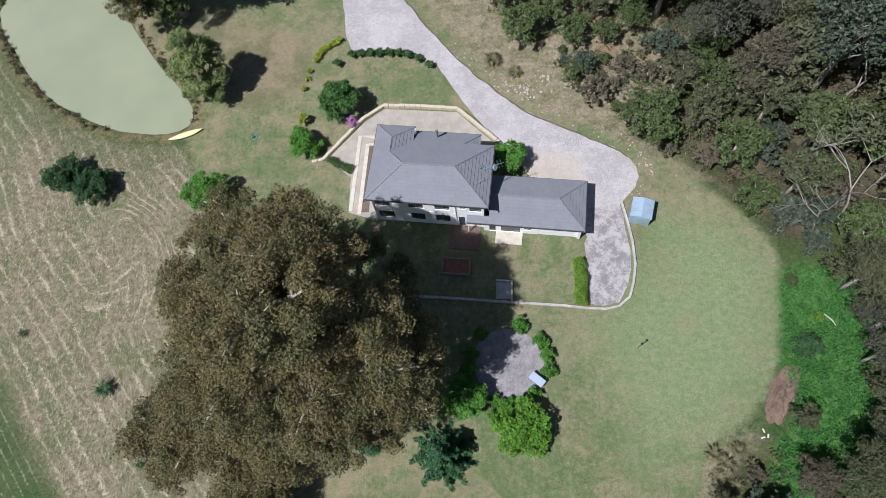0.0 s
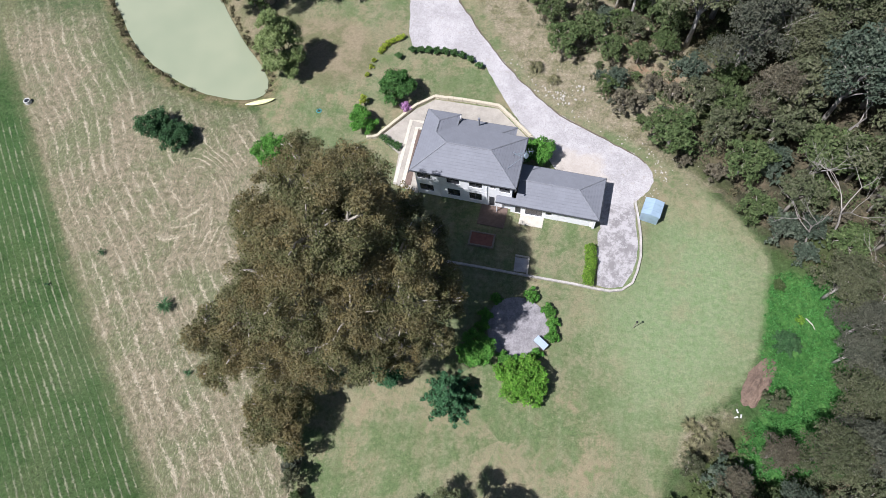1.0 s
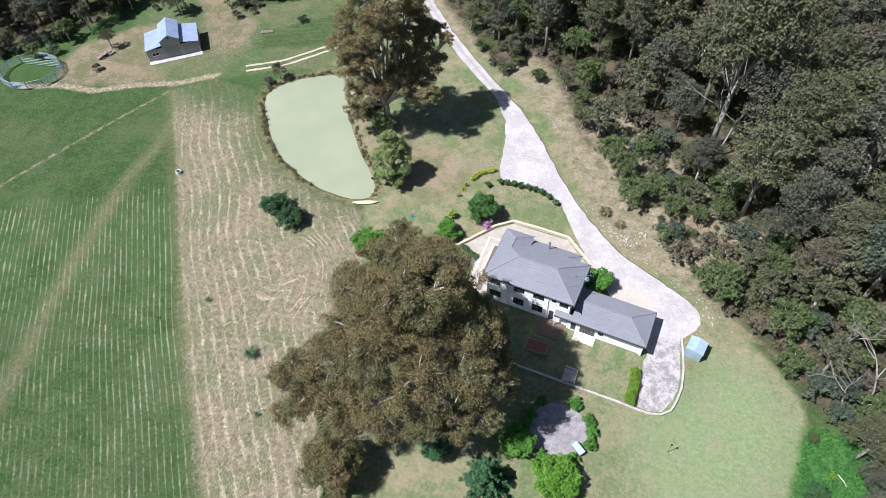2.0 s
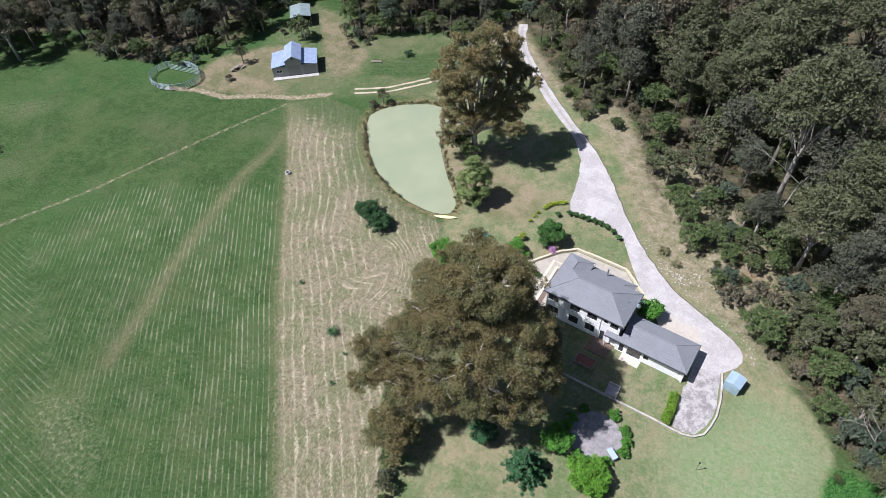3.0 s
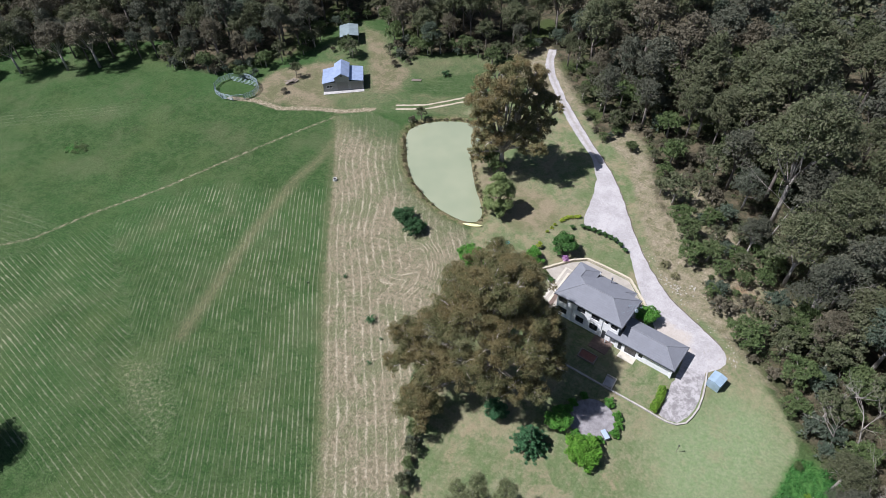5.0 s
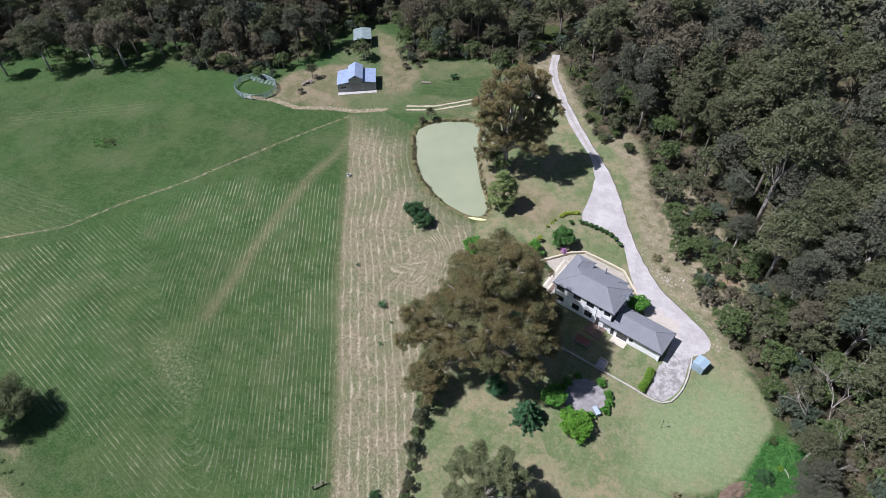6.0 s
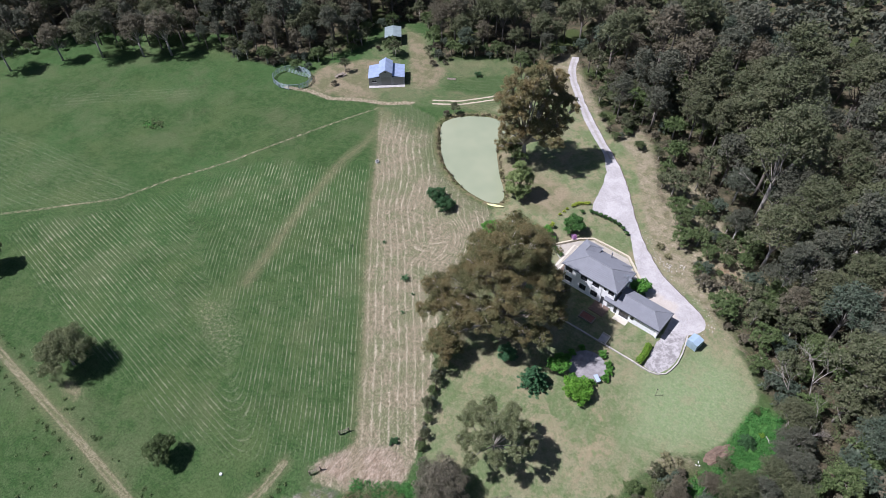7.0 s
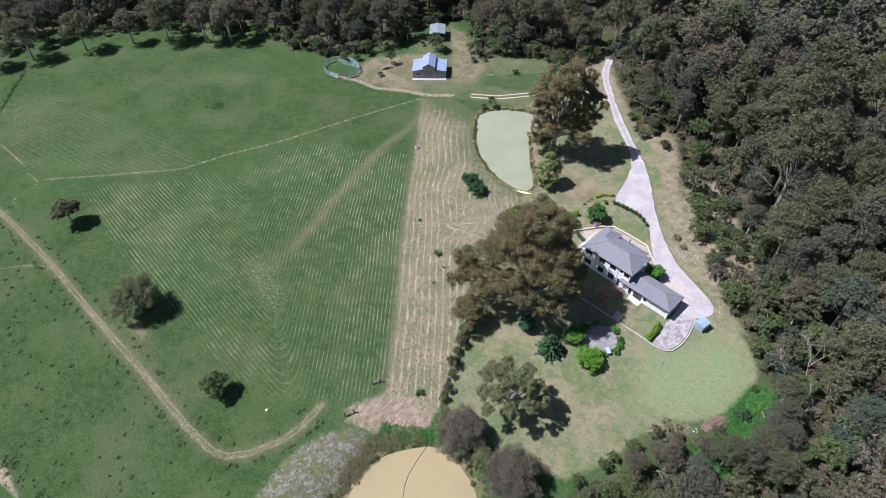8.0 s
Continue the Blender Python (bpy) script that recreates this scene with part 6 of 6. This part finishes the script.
def strip_of(points, wide, z0, z1, bm=None):
    """A band of rectangular section along points."""
    bm = bm or bmesh.new()
    left, right = [], []
    for k, p in enumerate(points):
        a, b = Vector(points[max(k - 1, 0)]), Vector(points[min(k + 1, len(points) - 1)])
        d = (b - a).normalized()
        n = Vector((-d.y, d.x)) * wide / 2
        left.append((p[0] + n.x, p[1] + n.y))
        right.append((p[0] - n.x, p[1] - n.y))
    rings = [[bm.verts.new((*l, z0)), bm.verts.new((*l, z1)), bm.verts.new((*r, z1)), bm.verts.new((*r, z0))] for l, r in zip(left, right)]
    for a, b in zip(rings, rings[1:]):
        for k in range(4):
            bm.faces.new((a[k], b[k], b[(k + 1) % 4], a[(k + 1) % 4]))
    bm.faces.new(rings[0])
    bm.faces.new(rings[-1][::-1])
    bmesh.ops.recalc_face_normals(bm, faces=bm.faces[:])
    return bm


for line in ([(-16.3, 28.8), (-15.9, 38.3), (-14.2, 38.1)], [(-15.3, 28.4), (-14.95, 37.2), (-14.2, 37.1)]):
    tagged(part("paver_edge", strip_of(line, 0.42, 0.0, 0.09), PALE_PAVER), "pale paver edging on the terrace", "paving", kind="structure")
tagged(part("garden_bed_soil", boxes((-15.05, -14.25, 28.6, 36.9, 0.02, 0.08)), DECK), "dark planted bed along the wall", "bed", kind="structure")
rng = random.Random(9)
terrace_wall = thing("terrace_wall", "low cream sandstone block wall round the terrace", "wall", kind="structure")
bm = box(bmesh.new(), -0.31, 0.31, -0.19, 0.19, 0, 0.5, bevel=0.04)
part("block", bm, CREAM_STONE, terrace_wall)
block = terrace_wall.children[0].data
bpy.data.objects.remove(terrace_wall.children[0])
line = [(-21.2, 34.9), (-19.9, 35.2), (-16.9, 39.0), (-15.8, 40.4), (-13.4, 42.2), (-9.0, 42.0), (-4.7, 41.5), (-0.3, 37.2), (0.6, 36.0)]
for (ax, ay), (bx, by) in zip(line, line[1:]):
    run = math.hypot(bx - ax, by - ay)
    count = max(1, round(run / 0.64))
    for k in range(count):
        f = (k + 0.5) / count
        share("block", block, terrace_wall, pose(ax + (bx - ax) * f, ay + (by - ay) * f, rng.uniform(-0.06, 0.02), 0, 0, math.degrees(math.atan2(by - ay, bx - ax)) + rng.uniform(-3, 3)))

KERB_STONE = plain("weathered_kerb", (0.41, 0.38, 0.345), 0.9, vary=0.35, scale=1.2, fine=10)
KERB = [(-10.5, 19.1), (-5.0, 18.8), (-0.4, 18.45), (1.0, 18.35), (6.3, 18.0), (8.5, 17.75), (10.3, 17.65), (11.6, 17.95), (12.7, 18.9), (13.2, 20.4), (13.55, 22.3), (13.5, 24.8), (13.2, 27.0), (12.75, 29.4)]
tagged(part("retaining_wall", strip_of(KERB, 0.24, -0.1, 0.26), KERB_STONE), "low pale concrete retaining wall round the lawn", "wall", kind="structure")
tagged(part("step_landing", boxes((-0.5, 1.0, 18.75, 20.5, -0.05, 0.08)), CONCRETE), "pale concrete step landing in the lawn", "steps", kind="structure")
tagged(part("step_edge", strip_of([(1.05, 18.5), (1.1, 20.6), (-0.5, 20.7)], 0.16, -0.05, 0.3), PALE_PAVER), "pale edging of the garden steps", "steps", kind="structure")
m = HOUSE
tagged(part("porch_slab", boxes((8.4, 11.6, -2.3, 0.42, 0.0, 0.12)), DECK), "brown tiled porch slab", "porch", kind="structure").matrix_basis = m
tagged(part("path_slab", boxes((13.2, 16.0, -1.3, 0.08, 0.0, 0.1)), PALE_PAVER), "pale paved step below the glass doors", "paving", kind="structure").matrix_basis = m
tagged(part("patio", sheet(rounded([(-2.9, 12.7), (-2.2, 14.6), (-0.6, 15.6), (1.2, 15.7), (3.0, 14.9), (4.0, 13.0), (4.1, 11.1), (3.1, 9.6), (1.1, 8.7), (-0.9, 8.8), (-2.3, 10.2)], 2), 0.06, 0.12), PATIO), "round weathered grey concrete patio", "patio", kind="structure")

bed = thing("raised_bed", "red-brown timber raised bed in the tree's shade", "garden bed", pose(-4.6, 22.2, 0, 0, 0, -4))
part("soil", boxes((-1.3, 1.3, -0.75, 0.75, 0.0, 0.3)), BRICK_RED, bed)
for row in ((-1.5, 1.5, -0.9, -0.76, 0, 0.4), (-1.5, 1.5, 0.76, 0.9, 0, 0.4), (-1.5, -1.31, -0.75, 0.75, 0, 0.4), (1.31, 1.5, -0.75, 0.75, 0, 0.4)):
    part("board", boxes(row), TIMBER, bed)


# ---- small buildings and loose things ----
def garden_shed():
    ob = thing("garden_shed", "small pale blue steel garden shed beside the drive", "shed", pose(14.45, 27.85, 0, 0, 0, -14))
    w, d, h, r = 1.02, 1.05, 1.75, 1.98
    part("walls", boxes((-w, w, -d, -d + 0.03, 0, h), (-w, w, d - 0.03, d, 0, h), (-w, -w + 0.03, -d + 0.03, d - 0.03, 0, h), (w - 0.03, w, -d + 0.03, d - 0.03, 0, h)), SHED_STEEL, ob)
    bm = bmesh.new()
    for y in (-d, d):
        a = [bm.verts.new(p) for p in ((-w, y, h), (w, y, h), (0, y, r))]
        bm.faces.new(a)
    part("gable", bm, SHED_STEEL, ob)
    pitched([[(-w - 0.06, -d - 0.06, h - 0.02), (0, -d - 0.06, r), (0, d + 0.06, r), (-w - 0.06, d + 0.06, h - 0.02)], [(0, -d - 0.06, r), (w + 0.06, -d - 0.06, h - 0.02), (w + 0.06, d + 0.06, h - 0.02), (0, d + 0.06, r)]], SHED_STEEL, "roof", ob, thick=0.03)
    part("door", boxes((-0.5, 0.5, -d - 0.025, -d - 0.003, 0.05, 1.65)), SHED_STEEL, ob)


garden_shed()
cover = thing("storage_box", "pale grey lidded storage box on the patio", "box", pose(3.3, 10.6, 0.06, 0, 0, -38))
part("body", boxes((-0.72, 0.72, -0.36, 0.36, 0, 0.62), bevel=0.03), GARAGE_GREY, cover)
part("lid", boxes((-0.76, 0.76, -0.4, 0.4, 0.625, 0.72), bevel=0.03), plain("pale_lid", (0.34, 0.41, 0.52), 0.5, vary=0.08), cover, "pale blue-grey lid")


def kayak():
    ob = thing("kayak", "yellow plastic kayak lying on the pond shore", "kayak", pose(-36.85, 39.0, 0.0, 0, 0, 19.7))
    bm, rings = bmesh.new(), []
    for k in range(15):
        f = k / 14 * 2 - 1
        w = 0.36 * (1 - abs(f) ** 2.2) + 0.02
        z = 0.16 * abs(f) ** 3
        rings.append([bm.verts.new((f * 2.08, math.cos(a) * w, 0.2 + z + math.sin(a) * (0.17 * (1 - abs(f) ** 3) + 0.02))) for a in [j * math.tau / 10 for j in range(10)]])
    for a, b in zip(rings, rings[1:]):
        for j in range(10):
            bm.faces.new((a[j], a[(j + 1) % 10], b[(j + 1) % 10], b[j]))
    bm.faces.new(rings[0])
    bm.faces.new(rings[-1][::-1])
    bmesh.ops.recalc_face_normals(bm, faces=bm.faces[:])
    part("hull", bm, YELLOW, ob, smooth=True)
    rim = [(math.cos(a) * 0.5, math.sin(a) * 0.24, 0.375) for a in [j * math.tau / 16 for j in range(17)]]
    part("cockpit_rim", tube(bmesh.new(), rim, [0.025] * 17, 5), YELLOW, ob)
    part("seat", boxes((-0.3, 0.1, -0.15, 0.15, 0.345, 0.38)), YELLOW, ob)


kayak()


def barn():
    ob = thing("barn", "grey steel barn with raised centre and blue-grey roof", "barn", pose(-96.0, 61.9, 0, 0, 0, 38.5))
    L, D = 10.4, 7.2
    cx0, cx1 = 3.2, 6.9
    wall = bmesh.new()
    wall_along_x(wall, 0, cx0, 0, 0.12, 0, 2.55, [(0.9, 2.3, 1.1, 1.8)])
    wall_along_x(wall, cx0, cx1, 0, 0.12, 0, 3.9, [(3.65, 6.45, 0, 2.6)])
    wall_along_x(wall, cx1, L, 0, 0.12, 0, 2.55, [(7.2, 10.0, 0, 2.3)])
    a = [wall.verts.new(p) for p in ((cx0, 0, 3.9), (cx1, 0, 3.9), ((cx0 + cx1) / 2, 0, 4.95))]
    wall.faces.new(a)
    part("front_wall", wall, GARAGE_GREY, ob)
    part("side_wall", boxes((0, 0.1, 0.12, D, 0, 2.5)), GARAGE_GREY, ob)
    part("side_wall", boxes((L - 0.1, L, 0.12, D, 0, 2.5)), GARAGE_GREY, ob)
    part("back_wall", boxes((0.1, L - 0.1, D - 0.1, D, 0, 2.5)), GARAGE_GREY, ob)
    part("clerestory", boxes((cx0, cx0 + 0.08, 0.12, D, 2.9, 3.9), (cx1 - 0.08, cx1, 0.12, D, 2.9, 3.9)), GARAGE_GREY, ob)
    pitched([[(-0.15, -0.15, 2.55), (cx0, -0.15, 3.1), (cx0, D, 3.1), (-0.15, D, 2.55)], [(L + 0.15, -0.15, 2.55), (cx1, -0.15, 3.1), (cx1, D, 3.1), (L + 0.15, D, 2.55)]], STEEL_BLUE, "wing_roof", ob, thick=0.06)
    mid = (cx0 + cx1) / 2
    pitched([[(cx0 - 0.2, -0.2, 3.85), (mid, -0.2, 5.0), (mid, D + 0.1, 5.0), (cx0 - 0.2, D + 0.1, 3.85)], [(cx1 + 0.2, -0.2, 3.85), (mid, -0.2, 5.0), (mid, D + 0.1, 5.0), (cx1 + 0.2, D + 0.1, 3.85)]], STEEL_BLUE, "centre_roof", ob, thick=0.06)
    roll = plain("roller_door", (0.24, 0.235, 0.225), 0.5, vary=0.1)
    part("roller_door", boxes((3.65, 6.45, 0.05, 0.09, 0, 2.6)), roll, ob)
    part("roller_door", boxes((7.2, 10.0, 0.05, 0.09, 0, 2.3)), roll, ob)
    window(ob, 0.9, 2.3, 1.1, 1.8, 0, frame_material=WHITE_PAINT)
    bm = bmesh.new()
    bmesh.ops.create_cone(bm, cap_ends=True, segments=12, radius1=0.22, radius2=0.22, depth=0.05, matrix=pose(mid, -0.03, 4.3, 90))
    part("gable_vent", bm, DARK_TRIM, ob)
    tagged(part("barn_apron", boxes((-0.1, L + 0.1, -1.3, -0.01, -0.05, 0.1)), CONCRETE), "pale concrete apron before the barn", "paving", kind="structure").matrix_basis = pose(-96.0, 61.9, 0, 0, 0, 38.5)


barn()


def carport():
    ob = thing("carport", "open shed with pale weathered steel roof among the trees", "shed", pose(-108.0, 87.5, 0, 0, 0, 40))
    pitched([[(-2.7, -3.6, 2.8), (0, -3.6, 3.3), (0, 3.6, 3.3), (-2.7, 3.6, 2.8)], [(2.7, -3.6, 2.8), (0, -3.6, 3.3), (0, 3.6, 3.3), (2.7, 3.6, 2.8)]], STEEL_PALE, "roof", ob, thick=0.05)
    for x in (-2.5, 2.5):
        for y in (-3.4, 0, 3.4):
            part("post", boxes((x - 0.07, x + 0.07, y - 0.07, y + 0.07, -0.1, 2.8)), TIMBER, ob)
    part("wall", boxes((-2.6, 2.6, 3.3, 3.36, 0, 2.8)), GARAGE_GREY, ob)
    part("wall", boxes((-2.6, -2.54, -3.3, 3.3, 0, 2.7)), GARAGE_GREY, ob)


carport()


def cattle_yard():
    ob = thing("cattle_yard", "round galvanised steel cattle yard of railed panels", "stock yard", pose(-117.4, 51.4, 0))
    n = 12
    bm = boxes((-0.05, 0.05, -0.05, 0.05, -0.1, 1.75))
    first = part("post", bm, RAIL_STEEL, ob)
    for k in range(n):
        a, b = k * math.tau / n, (k + 1) * math.tau / n
        p, q = Vector((6.4 * math.cos(a), 5.2 * math.sin(a), 0)), Vector((6.4 * math.cos(b), 5.2 * math.sin(b), 0))
        if k == 0:
            first.matrix_basis = pose(*p)
        else:
            share("post", first.data, ob, pose(*p))
        bm = bmesh.new()
        for z in (0.3, 0.6, 0.9, 1.2, 1.45, 1.68):
            tube(bm, [p + Vector((0, 0, z)), q + Vector((0, 0, z))], [0.045, 0.045], 4)
        part("panel", bm, RAIL_STEEL, ob)
    for y in (2.4,):
        bm = bmesh.new()
        for z in (0.3, 0.7, 1.1, 1.5):
            tube(bm, [(-5.6 if y < 0 else -4.6, y, z), (4.6, y + 1.2, z)], [0.04, 0.04], 4)
        part("race_panel", bm, RAIL_STEEL, ob)


cattle_yard()


def trough(x, y):
    ob = thing("water_trough", "round pale concrete stock trough in the grass", "trough", pose(x, y, 0))
    bm = bmesh.new()
    ring = [[(r * math.cos(a), r * math.sin(a), z) for a in [k * math.tau / 20 for k in range(20)]] for r, z in ((0.46, 0), (0.45, 0.5), (0.37, 0.5), (0.35, 0.3))]
    vs = [[bm.verts.new(p) for p in row] for row in ring]
    for a, b in zip(vs, vs[1:]):
        for k in range(20):
            bm.faces.new((a[k], a[(k + 1) % 20], b[(k + 1) % 20], b[k]))
    bm.faces.new(vs[-1])
    part("basin", bm, PALE_CONCRETE, ob)
    part("water", sheet([(0.352 * math.cos(k * 0.314), 0.352 * math.sin(k * 0.314)) for k in range(20)], 0.42), GLASS, ob)


trough(-70.3, 35.8)
pole = thing("garden_tap_post", "thin pale garden tap post standing on the lawn", "post", pose(12.97, 13.75, 0))
part("shaft", tube(bmesh.new(), [(0, 0, -0.2), (0, 0, 2.0)], [0.04, 0.035], 7), TIMBER, pole)
part("cap", boxes((-0.09, 0.09, -0.09, 0.09, 2.0, 2.16)), BLACK, pole)


tap = thing("lawn_sprinkler", "small teal plastic lawn sprinkler lying on the grass", "sprinkler", pose(-28.5, 38.5, 0, 0, 0, 30))
TEAL = plain("teal_plastic", (0.05, 0.30, 0.34), 0.4, vary=0.15)
part("base", tube(bmesh.new(), [(0.3 * math.cos(k * math.tau / 14), 0.3 * math.sin(k * math.tau / 14), 0.06) for k in range(15)], [0.06] * 15, 6), TEAL, tap)
part("arm", tube(tube(bmesh.new(), [(-0.3, 0, 0.1), (0.3, 0, 0.1)], [0.03, 0.03], 6), [(0, -0.1, 0.1), (0, 0.55, 0.28)], [0.035, 0.025], 6), BLACK, tap, "dark arm")


def gate(x, y, turn, wide):
    ob = thing("field_gate", "grey timber and steel field gate", "gate", pose(x, y, 0, 0, 0, turn))
    for s in (-1, 1):
        part("post", tube(bmesh.new(), [(s * wide / 2, 0, -0.2), (s * wide / 2, 0, 1.4)], [0.11, 0.1], 7), TIMBER, ob)
    for z in (0.25, 0.55, 0.85, 1.15):
        part("rail", tube(bmesh.new(), [(-wide / 2, 0, z), (wide / 2, 0, z)], [0.035, 0.035], 5), TIMBER, ob)


gate(-26.5, -23.4, 60, 1.7)
gate(-25.6, -31.2, 65, 1.8)


# ---- odds and ends in the yard ----
def soil_mound(x, y):
    bm = bmesh.new()
    bmesh.ops.create_icosphere(bm, subdivisions=5, radius=1.0)
    for v in bm.verts:
        n = noise.noise(v.co * 1.7) * 0.3 + noise.noise(v.co * 6.0) * 0.14 + noise.noise(v.co * 15.0) * 0.06
        v.co = Vector((v.co.x * (1.15 + n), v.co.y * (3.0 + n * 1.5), max(-0.1, v.co.z) * (0.5 + n)))
    ob = part("soil_mound", bm, REDDISH_SOIL)
    ob.matrix_basis = pose(x, y, 0, 0, 0, -29)
    tagged(ob, "long low mound of reddish brown soil beside the lawn", "mound")


def scrap_heap(x, y):
    rng = random.Random(62)
    ob = thing("scrap_heap", "pile of pale scrap sheets beside the barn", "scrap", pose(x, y, 0))
    for k in range(7):
        w, d = rng.uniform(0.5, 1.2), rng.uniform(0.3, 0.8)
        m = pose(rng.uniform(-1.3, 1.3), rng.uniform(-0.8, 0.8), 0.12 + 0.09 * k, rng.uniform(-14, 14), rng.uniform(-14, 14), rng.uniform(0, 180))
        part("metal_sheet" if k % 2 else "plank", box(bmesh.new(), -w, w, -d if k % 2 else -0.12, d if k % 2 else 0.12, -0.02, 0.02, m), TIMBER, ob)
    part("crate", box(bmesh.new(), -0.4, 0.4, -0.35, 0.35, 0, 0.6, pose(0.2, 0.5, 0, 0, 0, 20), 0.03), TIMBER, ob)


def timber_rack(x, y, turn):
    """A low slatted rack on bearers."""
    ob = thing("timber_pallet", "long weathered timber pallet lying on the grass", "pallet", pose(x, y, 0, 0, 0, turn))
    for k in (-1.1, 0, 1.1):
        part("bearer", box(bmesh.new(), k - 0.06, k + 0.06, -0.45, 0.45, -0.02, 0.16), TIMBER, ob)
    for k in range(5):
        part("slat", box(bmesh.new(), -1.3, 1.3, -0.45 + k * 0.2, -0.31 + k * 0.2, 0.16, 0.2), TIMBER, ob)


REDDISH_SOIL = plain("reddish_soil", (0.165, 0.115, 0.085), 0.95, vary=0.4, scale=1.5, fine=9)
soil_mound(25.7, 9.6)
log = thing("fallen_log", "pale barkless log lying among lush weeds", "log", pose(31.2, 16.6, 0.12, 0, 0, -52))
part("stem", tube(bmesh.new(), [(-0.7, 0, 0), (0.1, 0.1, 0.03), (0.7, -0.05, 0)], [0.08, 0.07, 0.04], 8), plain("bleached_wood", (0.40, 0.38, 0.34), 0.9), log)
for n, (dx, dy, turn) in enumerate([(0, 0, 20), (0.45, 0.15, 75), (0.1, 0.6, 110)]):
    slab = thing("white_board", "small white board dropped in the grass", "board", pose(23.3 + dx, 5.7 + dy, 0.03 + 0.05 * n, 4, 6, turn))
    part("plank", boxes((-0.2, 0.2, -0.07, 0.07, 0, 0.04), bevel=0.008), PALE_CONCRETE, slab)
round_shrub("pale_weed", "pale yellow-green weed clump among lush weeds", 30.2, 16.9, 0.9, 0.35, LEAF_LIME, 320, 0.09, 92, 4)
hose = thing("floating_hose", "thin dark hose floating on the muddy dam", "hose", pose(-10.2, -31, -0.29))
part("pipe", tube(bmesh.new(), [(-0.6, 5.0, 0.3), (-0.6, 4.4, 0.02), (-0.2, 1.6, 0), (0.4, -1.4, 0), (1.2, -3.2, 0), (2.6, -5.2, 0)], [0.05] * 6, 6), BLACK, hose)
scrap_heap(-107.3, 61.2)
timber_rack(-78.1, 78.5, 25)
round_shrub("weed_clump", "dark clump of weeds at the end of the straw", -18.6, -19.8, 1.5, 1.0, LEAF_DARK, 500, 0.12, 93, 4)
lick = thing("salt_block", "white block of stock salt on the grass", "block", pose(-37.8, -40.5, 0, 0, 0, 25))
part("block", boxes((-0.2, 0.2, -0.2, 0.2, 0, 0.3), bevel=0.03), WHITE_PAINT, lick)
round_shrub("yard_shrub", "small dark green shrub in the yard grass", -72.5, 84.3, 2.0, 1.4, LEAF_DARK, 500, 0.15, 91, 4)
